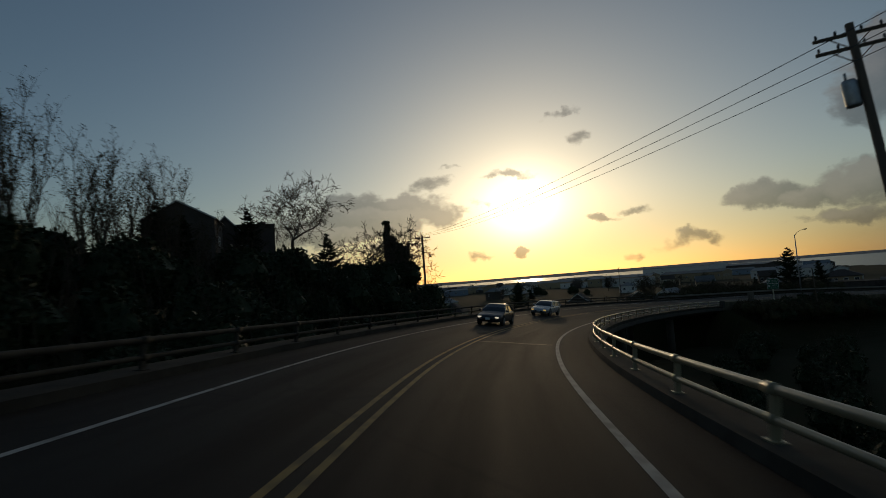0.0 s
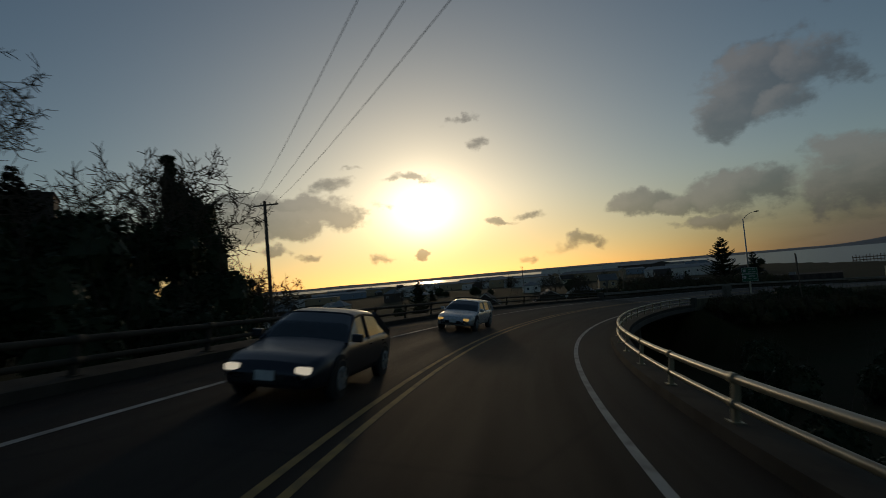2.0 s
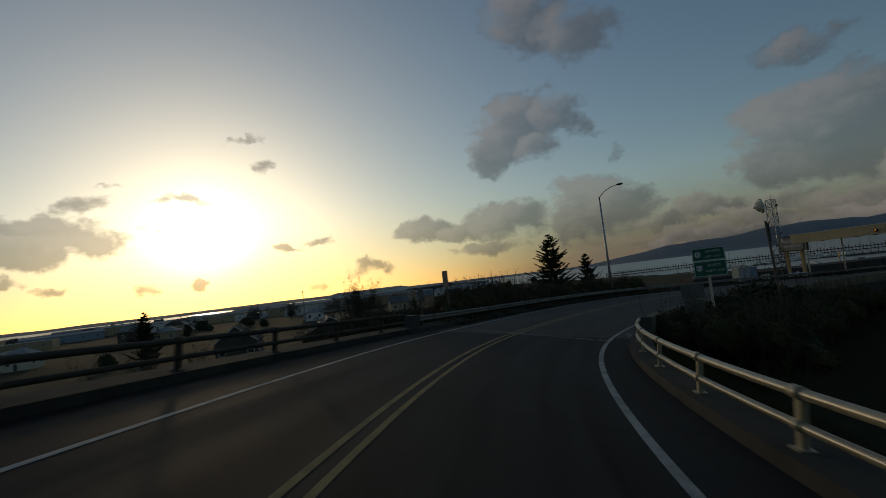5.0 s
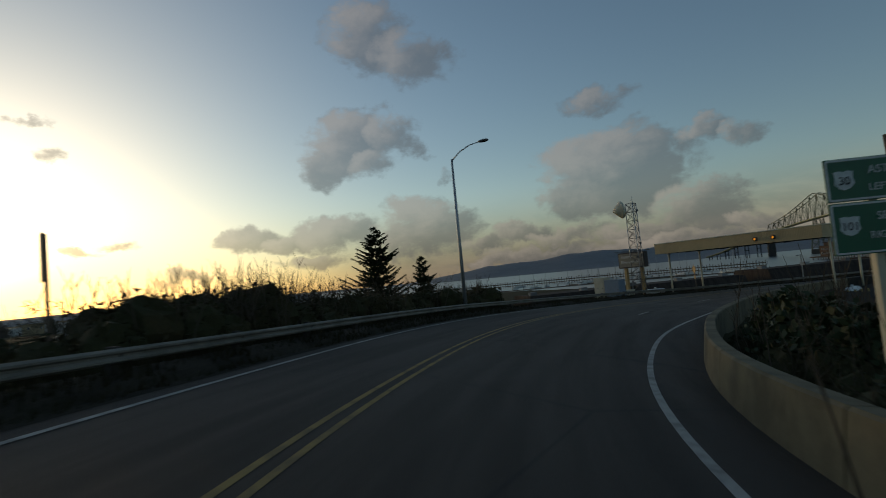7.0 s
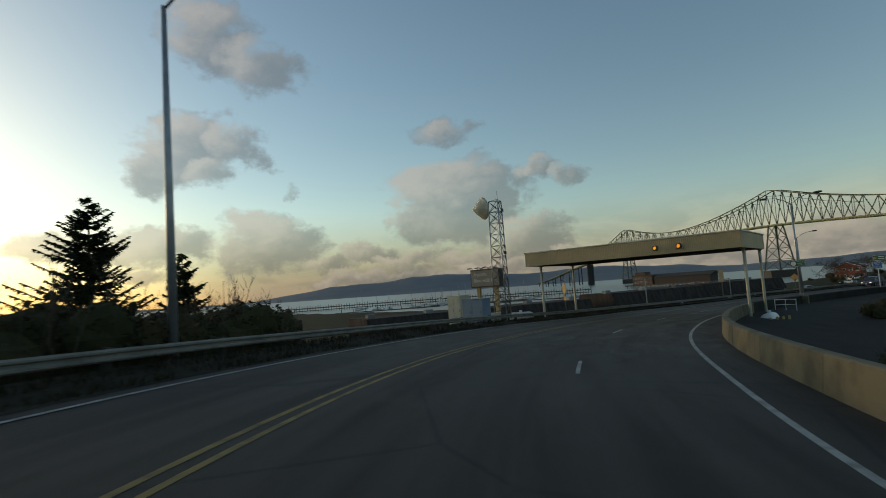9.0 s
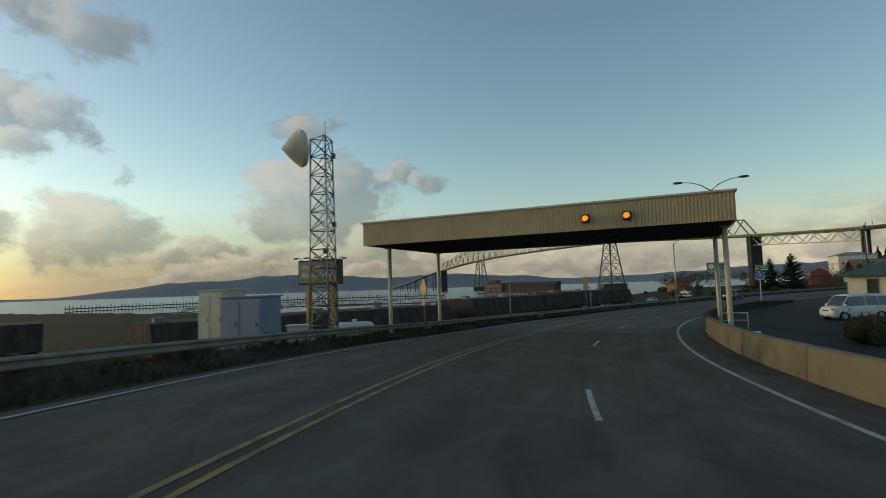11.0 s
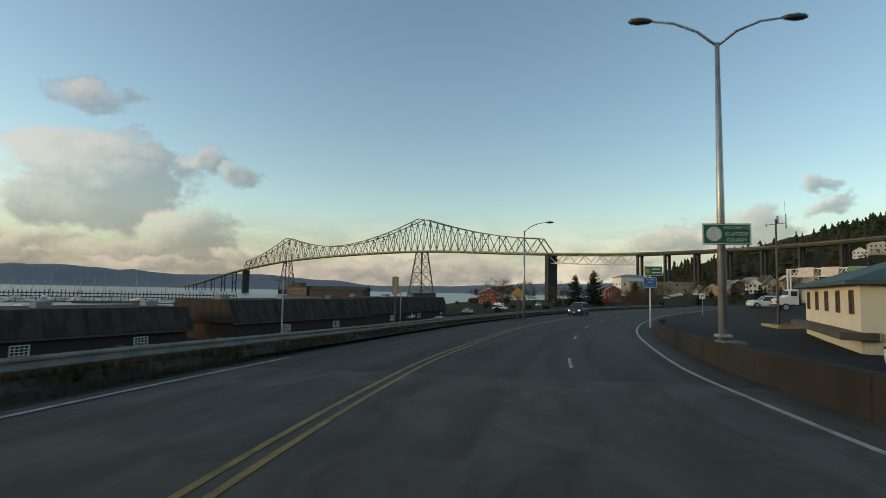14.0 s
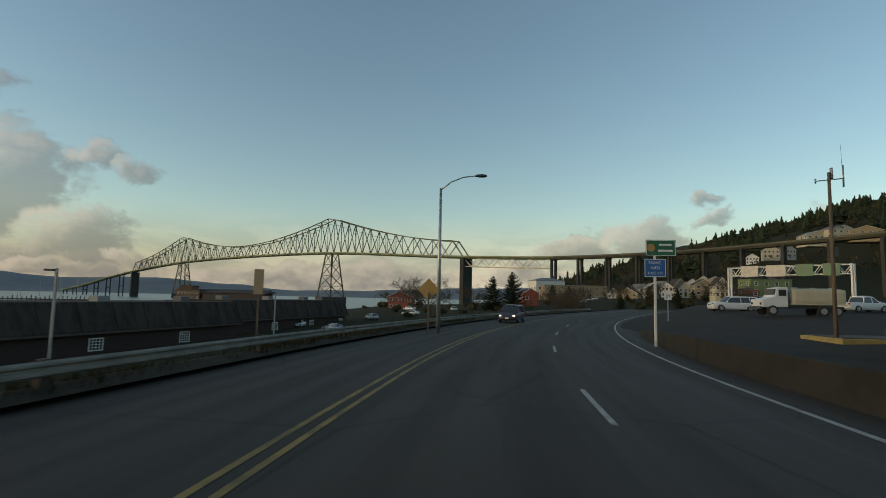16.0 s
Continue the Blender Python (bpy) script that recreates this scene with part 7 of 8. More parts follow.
# ---- vehicles ----
def wheel(parent, x, y, r=0.33, w=0.22):
    bm = bmesh.new()
    tube(bm, [(x - w / 2, y, r), (x - w / 2 + 0.03, y, r), (x + w / 2 - 0.03, y, r), (x + w / 2, y, r)], [r * 0.92, r, r, r * 0.92], 20)
    wh = part("wheel", bm, RUBBER, parent)
    bm = bmesh.new()
    sg = 1 if x > 0 else -1
    tube(bm, [(x + sg * (w / 2 - 0.02), y, r), (x + sg * (w / 2 + 0.012), y, r)], [r * 0.66, r * 0.60], 16)
    for k in range(6):
        a = k * math.pi / 3
        beam(bm, (x + sg * (w / 2 + 0.01), y, r), (x + sg * (w / 2 + 0.015), y + math.cos(a) * r * 0.58, r + math.sin(a) * r * 0.58), 0.05)
    part("rim", bm, ALU, wh)


def car(name, m, paint_mat, label, L=4.7, Wd=1.78, belt=0.92, top=1.42, hood=0.74, screen=(0.95, 0.25), rear=(-1.15, -1.9), tail=0.95, wheels=(1.40, -1.35), rack=False, lights=True, r=0.33, lamp=None, category="car"):
    """A road car; its own +Y is forward. screen: y of the windscreen's foot and head; rear: y of the rear window's head and foot."""
    ob = thing(name, m, label, category, "vehicles")
    f, b = L / 2, -L / 2
    W2 = Wd / 2

    def along(rows, y):
        """Straight-line value between (y, value) rows that run from front to back."""
        for (y0, v0), (y1, v1) in zip(rows, rows[1:]):
            if y >= y1:
                k = min(max((y0 - y) / (y0 - y1), 0.0), 1.0)
                k = k * k * (3 - 2 * k) if abs(v1 - v0) > 0.12 else k
                return v0 + (v1 - v0) * k
        return rows[-1][1]

    deck = [(f, hood - 0.26), (f - 0.12, hood - 0.10), (f - 0.40, hood), (f - 0.85, hood + 0.05), (screen[0], belt - 0.01), (rear[1], tail), (b + 0.16, tail - 0.01), (b + 0.04, tail - 0.10), (b, tail - 0.28)]
    plan = [(f, 0.66), (f - 0.12, 0.84), (f - 0.40, 0.95), (f - 0.9, 1.0), (b + 0.9, 1.0), (b + 0.35, 0.96), (b + 0.10, 0.88), (b, 0.76)]
    under = [(f, 0.34), (f - 0.15, 0.24), (b + 0.4, 0.24), (b, 0.40)]
    ys = sorted({f - L * k / 34 for k in range(35)} | {f - 0.05, f - 0.12, f - 0.22, b + 0.04, b + 0.10, b + 0.2, screen[0], rear[1]}, reverse=True)
    bm = bmesh.new()
    prev = None
    for y in ys:
        zt, w, zb = along(deck, y), W2 * along(plan, y), along(under, y)
        flare = 0.018 * max(math.exp(-((y - q) / 0.42) ** 2) for q in wheels)
        half = [(w * 0.80, zb), (w * 0.95, zb + 0.03), (w * 0.985 + flare, zb + 0.14), (w + flare, zb + (zt - zb) * 0.48), (w * 0.985 + flare * 0.6, zb + (zt - zb) * 0.74), (w * 0.96, zt - 0.085), (w * 0.915, zt - 0.025), (w * 0.80, zt), (w * 0.42, zt + 0.022), (0.0, zt + 0.03)]
        ring = [bm.verts.new((x, y, z)) for x, z in half] + [bm.verts.new((-x, y, z)) for x, z in half[-2::-1]]
        if prev:
            for k in range(len(ring)):
                bm.faces.new((prev[k], prev[(k + 1) % len(ring)], ring[(k + 1) % len(ring)], ring[k]))
        else:
            bm.faces.new(ring)
        prev = ring
    bm.faces.new(prev)
    bmesh.ops.recalc_face_normals(bm, faces=bm.faces[:])
    body = part("body", bm, paint_mat, ob, smooth=True)
    # cabin: a rounded shell; its crown is painted, the rest is glass
    wb, wt = W2 - 0.07, W2 - 0.24
    line = [(screen[0], belt - 0.02), (screen[0] * 0.5 + screen[1] * 0.5, (belt + top) / 2 + 0.03), (screen[1], top - 0.05), (screen[1] - 0.35, top), ((screen[1] + rear[0]) / 2, top + 0.01), (rear[0] + 0.25, top - 0.02), (rear[0], top - 0.06), (rear[0] * 0.5 + rear[1] * 0.5, (tail + top) / 2), (rear[1], tail - 0.01)]

    def crown(y):
        for (y0, v0), (y1, v1) in zip(line, line[1:]):
            if y >= y1:
                return v0 + (v1 - v0) * (y0 - y) / (y0 - y1)
        return line[-1][1]

    cuts = sorted({screen[0] + (rear[1] - screen[0]) * k / 22 for k in range(23)} | {q[0] for q in line}, reverse=True)
    glass, shell = bmesh.new(), bmesh.new()
    prev = None
    for y in cuts:
        zr, base = crown(y), belt - 0.06
        rise = max(zr - base, 0.02)
        k = min(rise / (top - base), 1.0)
        wr = wb + (wt - wb) * k
        half = [(wb, base), (wr + 0.02, base + rise * 0.80), (wr - 0.03, base + rise * 0.93), (wr - 0.14, base + rise * 0.985), (wr * 0.5, base + rise), (0.0, base + rise * 1.008)]
        ring = [Vector((x, y, z)) for x, z in half] + [Vector((-x, y, z)) for x, z in half[-2::-1]]
        if prev:
            painted = screen[1] + 0.04 >= y >= rear[0] - 0.05 and prev[0].y <= screen[1] + 0.04
            for n in range(len(ring) - 1):
                to = shell if painted and 1 <= n <= len(ring) - 3 else glass
                q = [to.verts.new(p) for p in (prev[n], prev[n + 1], ring[n + 1], ring[n])]
                to.faces.new(q).smooth = True
        prev = ring
    for bmx in (glass, shell):
        bmesh.ops.remove_doubles(bmx, verts=bmx.verts[:], dist=0.0005)
        bmesh.ops.recalc_face_normals(bmx, faces=bmx.faces[:])
    part("glasshouse", glass, GLASS, ob, "dark car windows")
    bmesh.ops.solidify(shell, geom=shell.faces[:], thickness=-0.012)
    part("roof", shell, paint_mat, ob)
    mid = (screen[0] + rear[1]) / 2

    def pillar(a, b, w, d):
        bm = bmesh.new()
        beam(bm, a, b, w, d)
        part("pillar", bm, paint_mat, ob)

    for sg in (-1, 1):
        pillar((sg * (wb + 0.002), screen[0] + 0.04, belt - 0.06), (sg * (wt + 0.012), screen[1] - 0.02, top - 0.11), 0.055, 0.07)
        pillar((sg * (wb - 0.004), rear[1] + 0.06, belt - 0.05), (sg * (wt + 0.008), rear[0] + 0.02, top - 0.12), 0.09, 0.16)
        for yy in (mid + 0.15, mid - 0.95) if L > 4.5 else (mid + 0.1,):
            if yy > rear[0] + 0.15:
                pillar((sg * (wb + 0.002), yy, belt - 0.06), (sg * (wt + 0.016), yy, top - 0.10), 0.05, 0.07)
    for sg in (-1, 1):
        for yy in wheels:
            bm = bmesh.new()
            tube(bm, [(sg * (Wd / 2 - 0.16), yy, r + 0.01), (sg * (Wd / 2 + 0.004), yy, r + 0.01)], r + 0.06, 20)
            part("wheel_arch", bm, RUBBER, body)
            wheel(ob, sg * (Wd / 2 - 0.09), yy, r)
        bm = bmesh.new()
        box(bm, sg * (Wd / 2 + 0.08), screen[0] - 0.12, belt + 0.05, 0.20, 0.12, 0.15, bevel=0.03)
        part("mirror", bm, paint_mat, ob)
        bm = bmesh.new()
        box(bm, sg * (Wd / 2 - 0.30), f - 0.10, hood - 0.19, 0.26, 0.16, 0.12, bevel=0.05)
        part("headlight", bm, (lamp or HEADLIGHT) if lights else GLASS, ob, "lit headlight" if lights else "")
        bm = bmesh.new()
        box(bm, sg * (Wd / 2 - 0.24), b + 0.06, tail - 0.20, 0.22, 0.12, 0.20, bevel=0.03)
        part("tail_light", bm, TAIL, ob)
        for yy in (mid + 0.1, mid - 0.8):
            bm = bmesh.new()
            box(bm, sg * (Wd / 2 + 0.005), yy, belt - 0.14, 0.03, 0.18, 0.03)
            part("door_handle", bm, paint_mat, ob)
    bm = bmesh.new()
    box(bm, 0, f - 0.02, hood - 0.30, Wd * 0.40, 0.06, 0.10, bevel=0.02)
    box(bm, 0, f - 0.03, 0.38, Wd * 0.62, 0.06, 0.11, bevel=0.01)
    part("grille", bm, RUBBER, ob)
    bm = bmesh.new()
    box(bm, 0, f + 0.02, 0.46, 0.32, 0.02, 0.15)
    part("plate", bm, SIGN_WHITE, ob)
    if rack:
        bm = bmesh.new()
        for sg in (-1, 1):
            tube(bm, [(sg * wt * 0.92, screen[1] - 0.2, top + 0.02), (sg * wt * 0.92, screen[1] - 0.3, top + 0.08), (sg * wt * 0.92, rear[0] + 0.3, top + 0.08), (sg * wt * 0.92, rear[0] + 0.2, top + 0.02)], 0.016, 6)
        for yy in (screen[1] - 0.6, rear[0] + 0.7):
            beam(bm, (-wt * 0.92, yy, top + 0.09), (wt * 0.92, yy, top + 0.07), 0.022)
        part("roof_rack", bm, RUBBER, ob)
    return ob


def road_pose(s, lat, back=True):
    p, r, f, u = road_frame(s)
    q = p + r * lat + u * 0.006
    k = -1 if back else 1
    return Matrix.Translation(q) @ Matrix((r * k, f * k, u)).transposed().to_4x4()


car("sedan", road_pose(2.74, -3.6), PAINT_NAVY, "dark blue saloon car with lit headlights on the ramp")
car("estate_car", road_pose(3.87, -3.75), PAINT_SILVER, "silver-white estate car with roof rails and amber-lit headlights", L=4.75, belt=0.88, hood=0.72, top=1.36, rear=(-1.90, -2.25), tail=0.92, screen=(1.0, 0.25), rack=True, lamp=AMBER_LIGHT)
car("minivan", road_pose(18.65, -3.9), PAINT_PLUM, "dark plum minivan with lit headlights", L=4.9, Wd=1.9, belt=1.0, top=1.72, hood=0.88, screen=(1.45, 0.65), rear=(-2.1, -2.35), tail=1.05)


def van(m, label):
    return car("passenger_van", m, PAINT_WHITE, label, L=5.1, Wd=1.95, belt=1.22, top=2.10, hood=1.12, screen=(1.72, 1.12), rear=(-2.40, -2.50), tail=1.24, wheels=(1.65, -1.45), lights=False, r=0.37)


van(place(125.3, 62.1, lot_z(125.3, 62.1), 352), "white passenger van parked in the lot")


def pickup(m, label, capped=False):
    ob = car("pickup_truck", m, PAINT_WHITE, label, L=5.7, Wd=1.95, belt=1.12, top=1.86, hood=1.10, screen=(1.25, 0.55), rear=((-2.6, -2.8) if capped else (-0.75, -1.0)), tail=1.12, wheels=(1.80, -1.75), lights=False, r=0.39)
    return ob


pickup(place(176.0, 18.6, lot_z(176.0, 18.6), 25), "white pickup truck with a canopy over its bed, parked", True)
pickup(place(166.6, 9.0, lot_z(166.6, 9.0), 192), "white crew-cab pickup truck, parked")
pickup(place(185.5, -2.5, lot_z(185.5, -2.5), 330), "white pickup truck parked behind the others", True)
car("parked_car", place(180.5, 6.8, lot_z(180.5, 6.8), 350), PAINT_NAVY, "dark parked car between the pickups", L=4.5, top=1.6, lights=False)


def tank_truck(m):
    ob = thing("tank_truck", m, "white three-axle service truck with a long pale tank", "truck", "vehicles")
    bm = bmesh.new()
    box(bm, 0, 0, 0.85, 0.9, 8.0, 0.28)
    part("chassis", bm, STEEL_DARK, ob)
    bm = bmesh.new()
    turn = Matrix.Rotation(radians(90), 4, "Z")
    prism(bm, [(1.6, 0.85), (4.1, 0.80), (4.15, 1.55), (2.95, 1.80), (2.55, 2.75), (1.7, 2.85), (1.6, 2.7)], -1.1, 1.1, m=turn)
    side = [e for e in bm.edges if abs(abs(e.verts[0].co.x) - 1.1) < 1e-4 and abs(abs(e.verts[1].co.x) - 1.1) < 1e-4 and e.verts[0].co.x * e.verts[1].co.x > 0]
    bmesh.ops.bevel(bm, geom=side, offset=0.07, segments=2, affect="EDGES")
    part("cab", bm, PAINT_WHITE, ob)
    bm = bmesh.new()
    for sg in (-1, 1):
        box(bm, sg * 1.105, 2.15, 2.25, 0.02, 0.72, 0.62)
    box(bm, 0, 2.80, 2.28, 1.85, 0.10, 0.72, m=Matrix.Rotation(radians(0), 4, "X"))
    part("cab_glass", bm, GLASS, ob, "dark cab windows")
    bm = bmesh.new()
    box(bm, 0, -1.35, 1.95, 2.2, 5.2, 1.5, bevel=0.35)
    box(bm, 0, -1.35, 1.18, 2.25, 5.3, 0.14)
    tk = part("tank", bm, WALL_CREAM, ob, "long cream tank body")
    bm = bmesh.new()
    for yy in (-3.2, -1.4, 0.4):
        tube(bm, [(0, yy, 2.66), (0, yy, 2.84)], 0.28, 12)
    tube(bm, [(0.95, -3.9, 2.8), (0.95, 1.1, 2.8)], 0.03, 6)
    part("hatch_row", bm, ALU, tk)
    for yy in (3.1, -1.7, -3.0):
        for sg in (-1, 1):
            wheel(ob, sg * 1.0, yy, 0.50, 0.30)
    for sg in (-1, 1):
        bm = bmesh.new()
        box(bm, sg * 0.85, 4.14, 1.15, 0.30, 0.06, 0.22, bevel=0.02)
        part("headlight", bm, GLASS, ob)
    bm = bmesh.new()
    box(bm, 0, 4.2, 0.75, 2.2, 0.2, 0.28, bevel=0.03)
    part("bumper", bm, STEEL_DARK, ob)
    return ob


tank_truck(place(164.3, 24.0, lot_z(164.3, 24.0), 28))
for x, y, t in ((226, 58, 60), (250, 44, 80), (262, 30, 40), (285, 22, 70), (300, 0, 100), (345, -95, 30), (352, -104, 60), (330, -80, 100), (240, 62, 300)):
    car("distant_car", place(x, y, ground(x, y) + 0.02, t), rnd.choice((PAINT_WHITE, PAINT_SILVER, PAINT_WHITE)), "small pale car parked on the flats", lights=False)

# ---- odds and ends along the road ----
def cabinet(x, y, z, w, d, h, turn, mat, label, doors=2):
    ob = thing("equipment_cabinet", place(x, y, z, turn), label, "cabinet", "roadside cabinets")
    bm = bmesh.new()
    box(bm, 0, 0, h / 2, w, d, h, bevel=0.03)
    box(bm, 0, 0, h + 0.03, w + 0.12, d + 0.12, 0.06)
    part("body", bm, mat, ob)
    for k in range(doors):
        bm = bmesh.new()
        box(bm, -w / 2 + w * (k + 0.5) / doors, -d / 2 - 0.012, h * 0.5, w / doors - 0.08, 0.03, h * 0.86, bevel=0.008)
        dr = part("door", bm, mat, ob)
        bm = bmesh.new()
        box(bm, -w / 2 + w * (k + 0.5) / doors + w / doors * 0.32, -d / 2 - 0.045, h * 0.5, 0.03, 0.03, 0.18)
        part("handle", bm, STEEL_DARK, dr)
    bm = bmesh.new()
    box(bm, 0, 0, -0.2, w + 0.3, d + 0.3, 0.5)
    part("plinth", bm, CONCRETE_DARK, ob)
    return ob


cabinet(98.8, 103.6, -6.55, 1.3, 1.4, 2.35, 104, CANOPY_WHITE, "cream metal equipment shed beside the tower")
cabinet(96.95, 101.45, -6.5, 1.9, 1.2, 2.0, 104, WALL_BLUE, "blue-grey metal equipment cabinet beside the guard rail")
cabinet(100.6, 101.0, -6.9, 0.9, 0.6, 1.0, 75, CANOPY_WHITE, "small cream utility box beside the guard rail", 1)


def propane(x, y, z, turn, L, r, label):
    ob = thing("propane_tank", place(x, y, z, turn), label, "tank", "white tanks")
    bm = bmesh.new()
    tube(bm, [(-L / 2, 0, r + 0.25), (-L / 2 + 0.1, 0, r + 0.25), (-L / 2 + 0.35, 0, r + 0.25), (L / 2 - 0.35, 0, r + 0.25), (L / 2 - 0.1, 0, r + 0.25), (L / 2, 0, r + 0.25)], [r * 0.3, r * 0.75, r, r, r * 0.75, r * 0.3], 20)
    part("vessel", bm, PAINT_WHITE, ob)
    for px in (-L * 0.28, L * 0.28):
        bm = bmesh.new()
        box(bm, px, 0, 0.16, 0.2, r * 1.4, 0.4)
        part("saddle", bm, CONCRETE_DARK, ob)
    bm = bmesh.new()
    tube(bm, [(0, 0, 2 * r + 0.2), (0, 0, 2 * r + 0.42)], 0.14, 12)
    part("dome", bm, PAINT_WHITE, ob)
    return ob


propane(111.2, 101.3, -7.65, 70, 2.6, 0.48, "white horizontal propane tank below the tower")
propane(102.4, 80.4, -8.2, 20, 2.6, 0.5, "white horizontal propane tank behind the wall")
for k, (x, y) in enumerate(((100.3, 80.7), (100.9, 80.2), (101.5, 79.7), (102.1, 79.2))):
    ob = thing("bollard", place(x, y, -8.2), "yellow steel bollard guarding the tank", "bollard", "bollards")
    bm = bmesh.new()
    tube(bm, [(0, 0, -0.3), (0, 0, 1.0), (0, 0, 1.05)], [0.09, 0.09, 0.05], 12)
    part("tube", bm, KERB_YELLOW, ob)

# hand rail by the canopy
hr = thing("hand_rail", place(112.0, 77.4, -7.55, 104), "low white pipe hand rail beside the wall", "railing")
for px in (-0.8, 0, 0.8):
    bm = bmesh.new()
    tube(bm, [(px, 0, -0.5), (px, 0, 1.0)], 0.03, 8)
    part("post", bm, TRIM, hr)
for z in (0.55, 1.0):
    bm = bmesh.new()
    tube(bm, [(-0.85, 0, z), (0.85, 0, z)], 0.03, 8)
    part("rail", bm, TRIM, hr)

# kerbed island round the antenna pole and kerb of the office
island = thing("kerb_island", place(147.2, 42.4, -8.22, 113.5), "raised island with a yellow-painted kerb", "kerb", kind="structure")
bm = bmesh.new()
box(bm, 2.5, 0, 0.20, 13.5, 3.4, 0.5, bevel=0.05)
part("kerb", bm, KERB_YELLOW, island)
bm = bmesh.new()
box(bm, 2.5, 0, 0.25, 13.0, 2.9, 0.5)
part("fill", bm, CONCRETE_DARK, island)
walkway = thing("office_kerb", place(137.4, 54.0, -7.35, 220.5), "yellow-edged pavement along the office wall", "kerb", kind="structure")
bm = bmesh.new()
box(bm, 0, 0.2, 0.06, 17.5, 1.6, 0.4, bevel=0.03)
part("paving", bm, CONCRETE_DARK, walkway)
bm = bmesh.new()
box(bm, 0, 1.08, 0.06, 17.6, 0.16, 0.41, bevel=0.03)
part("kerb", bm, KERB_YELLOW, walkway)
for k in range(7):
    bm = bmesh.new()
    box(bm, 0, 0, 0, 0.11, 4.6, 0.012)
    mesh_object("bay_line", bm, WHITE, walkway).matrix_basis = pose(-9 + 2.8 * k, 5.6, 0.02, 0, 0, 10)

# overhead sign gantry
a, b = from_end(100, 100 * (1290 - 784) / 934, -8.4), from_end(84, 84 * (1508 - 784) / 934, -8.4)
gantry = thing("sign_gantry", Matrix(), "white steel truss sign gantry with green signs over the street", "gantry")
gd = (b - a).normalized()
gn = Vector((-gd.y, gd.x, 0))
for p in (a, b):
    for sg in (-0.5, 0.5):
        bm = bmesh.new()
        beam(bm, p + gn * sg + Vector((0, 0, -1)), p + gn * sg + Vector((0, 0, 9.2)), 0.28)
        part("leg", bm, TRIM, gantry)
bm = bmesh.new()
GL = (b - a).length
for z in (7.6, 9.1):
    for sg in (-0.5, 0.5):
        beam(bm, a + gn * sg + Vector((0, 0, z)), b + gn * sg + Vector((0, 0, z)), 0.16)
n = 18
for i in range(n):
    p, q = a + gd * (GL * i / n), a + gd * (GL * (i + 1) / n)
    z0, z1 = (7.6, 9.1) if i % 2 else (9.1, 7.6)
    for sg in (-0.5, 0.5):
        beam(bm, p + gn * sg + Vector((0, 0, z0)), q + gn * sg + Vector((0, 0, z1)), 0.11)
part("truss", bm, TRIM, gantry)
for u, w, mat in ((0.20, 3.0, ALU), (0.43, 3.2, ALU), (0.66, 2.6, SIGN_GREEN), (0.86, 2.4, SIGN_GREEN)):
    c = a + gd * (GL * u) + Vector((0, 0, 8.35))
    bm = bmesh.new()
    mm = Matrix.Translation(c) @ Matrix((gd, gn, Vector((0, 0, 1)))).transposed().to_4x4()
    for sg in (-1,):
        box(bm, 0, sg * 0.75, 0, w, 0.06, 2.0, m=mm)
        box(bm, 0, -sg * 0.75, 0, w, 0.06, 2.0, m=mm)
    part("sign", bm, mat, gantry)

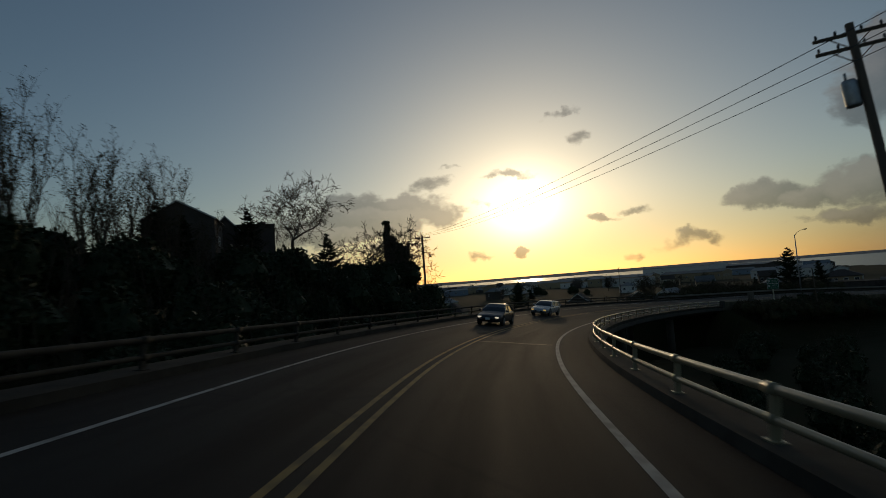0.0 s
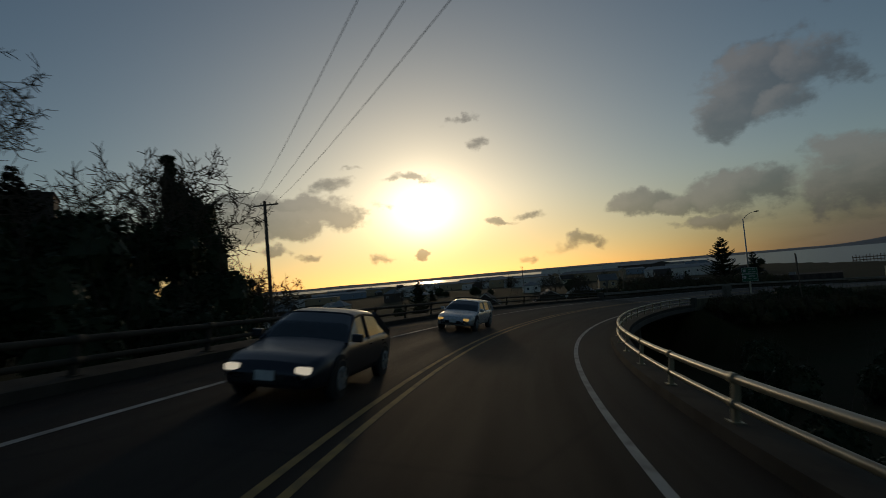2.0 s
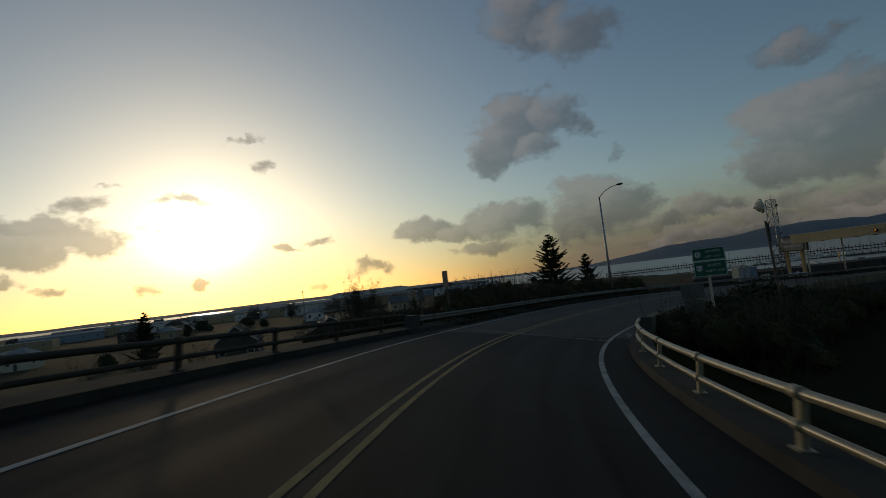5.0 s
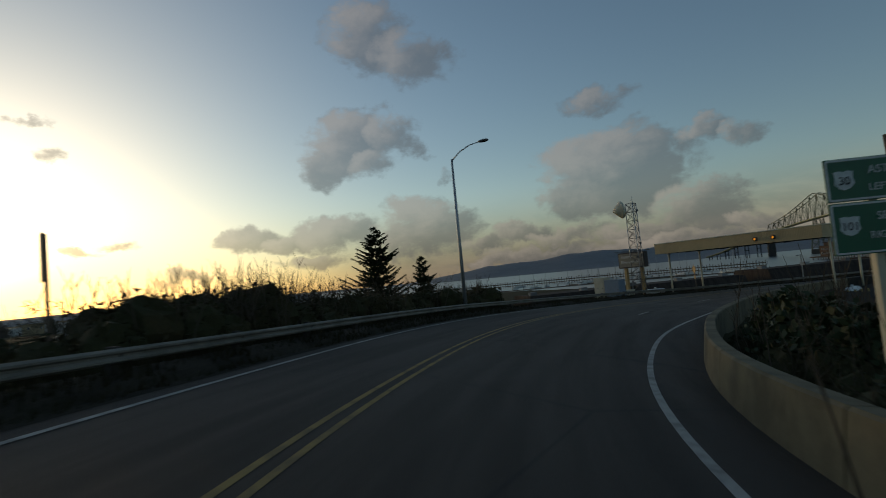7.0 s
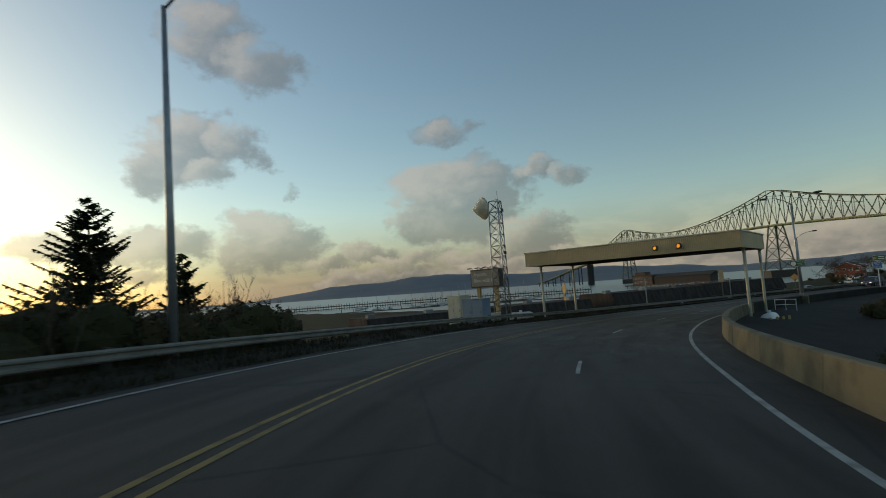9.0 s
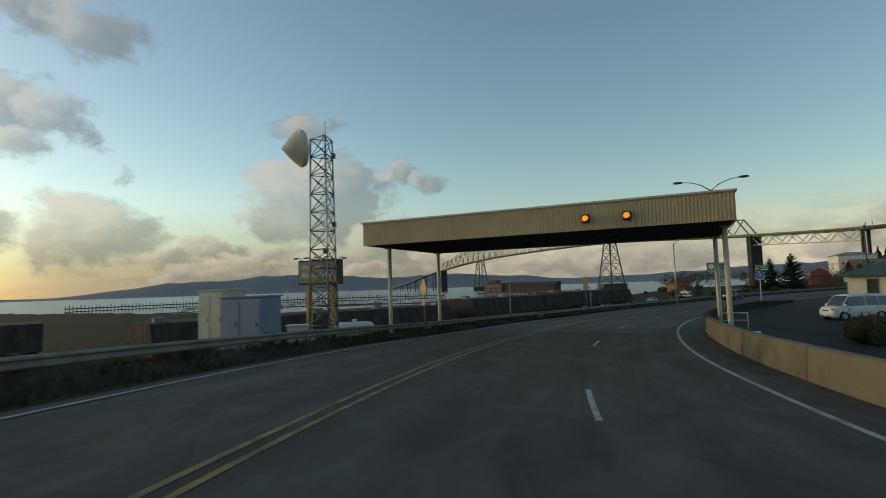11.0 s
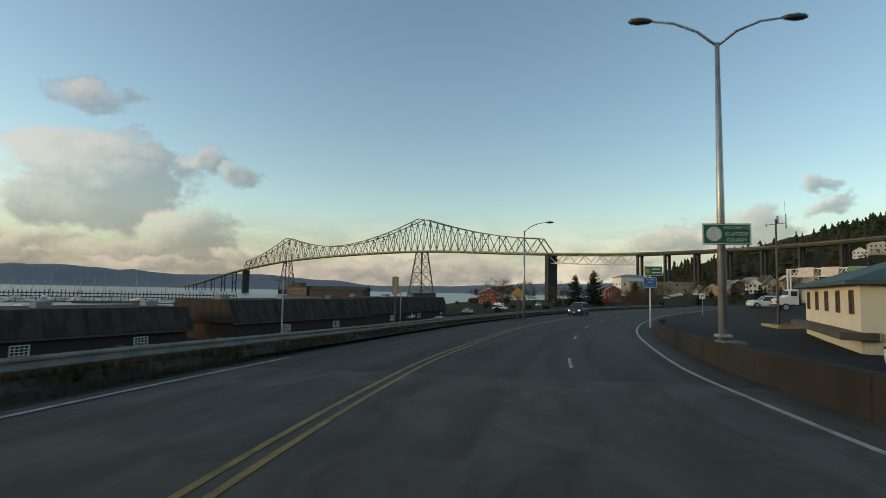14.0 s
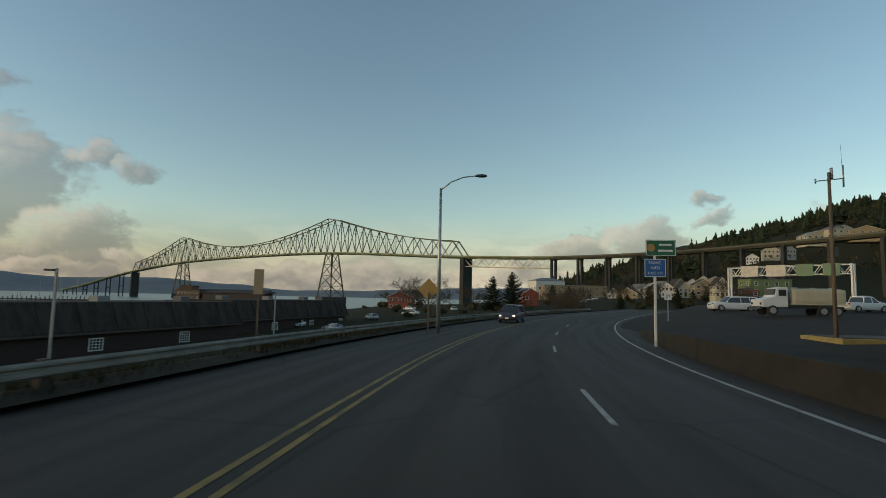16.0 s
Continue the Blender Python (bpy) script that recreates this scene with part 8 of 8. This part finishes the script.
lane_sign = thing("lane_sign", place(171.0, 34.6, -8.0, 116), "small white square arrow sign on a thin post", "road sign")
bm = bmesh.new()
box(bm, 0, 0.05, 1.3, 0.08, 0.08, 3.4)
part("post", bm, GALV, lane_sign)
sign_panel(lane_sign, 0.75, 0.75, 0, 2.65, SIGN_WHITE)
bm = bmesh.new()
box(bm, -0.12, -0.022, 2.6, 0.07, 0.01, 0.4)
box(bm, 0.0, -0.022, 2.78, 0.30, 0.01, 0.07)
box(bm, 0.14, -0.022, 2.68, 0.07, 0.01, 0.2)
part("arrow", bm, SIGN_BLACK, lane_sign)

# light poles of the motel's lot
def lot_pole(x, y, z, h, turn):
    ob = thing("lot_lamp", place(x, y, z, turn), "pale square light pole of the motel lot", "street lamp", "lot lamps")
    bm = bmesh.new()
    box(bm, 0, 0, h / 2, 0.17, 0.17, h)
    part("pole", bm, ALU, ob)
    bm = bmesh.new()
    box(bm, 0, 0.55, h - 0.15, 0.32, 0.75, 0.16, bevel=0.03)
    beam(bm, (0, 0, h - 0.12), (0, 0.4, h - 0.12), 0.07)
    part("lamp_head", bm, STEEL_DARK, ob)
    return ob


lot_pole(180.0, 89.7, -12.2, 7.9, 20)
lot_pole(203.2, 70.6, -12.2, 6.6, 20)
banner = thing("pole_sign", place(189.7, 73.8, -12.4, 110), "plain tan panel sign on a tall pole", "sign")
bm = bmesh.new()
box(bm, 0, 0.1, 4.4, 0.2, 0.2, 9.4)
part("pole", bm, WOOD_POLE, banner)
bm = bmesh.new()
box(bm, 0, 0, 7.7, 1.0, 0.2, 2.7, bevel=0.03)
part("panel", bm, WALL_TAN, banner)

# iron cover in the lane, scraps by the wall
cover = thing("utility_cover", Matrix.Translation(on_road(13.85, 1.98, 0.004)), "small square iron utility cover set in the lane", "cover")
bm = bmesh.new()
box(bm, 0, 0, 0.0, 0.55, 0.45, 0.014, bevel=0.004, m=pose(0, 0, 0, 0, 0, -104))
part("lid", bm, STEEL_DARK, cover)
for s0, lat, size in ((7.15, 2.5, 0.16), (7.09, 2.6, 0.12)):
    scrap = thing("paper_scrap", Matrix.Translation(on_road(s0, lat, 0.012)), "crumpled pale scrap of paper in the gutter", "litter", "gutter scraps")
    bm = bmesh.new()
    rr = random.Random(int(s0 * 100))
    for k in range(3):
        quad(bm, [(rr.uniform(-1, 1) * size, rr.uniform(-1, 1) * size, rr.uniform(0, 0.06)) for _ in range(4)])
    part("sheet", bm, SIGN_WHITE, scrap)
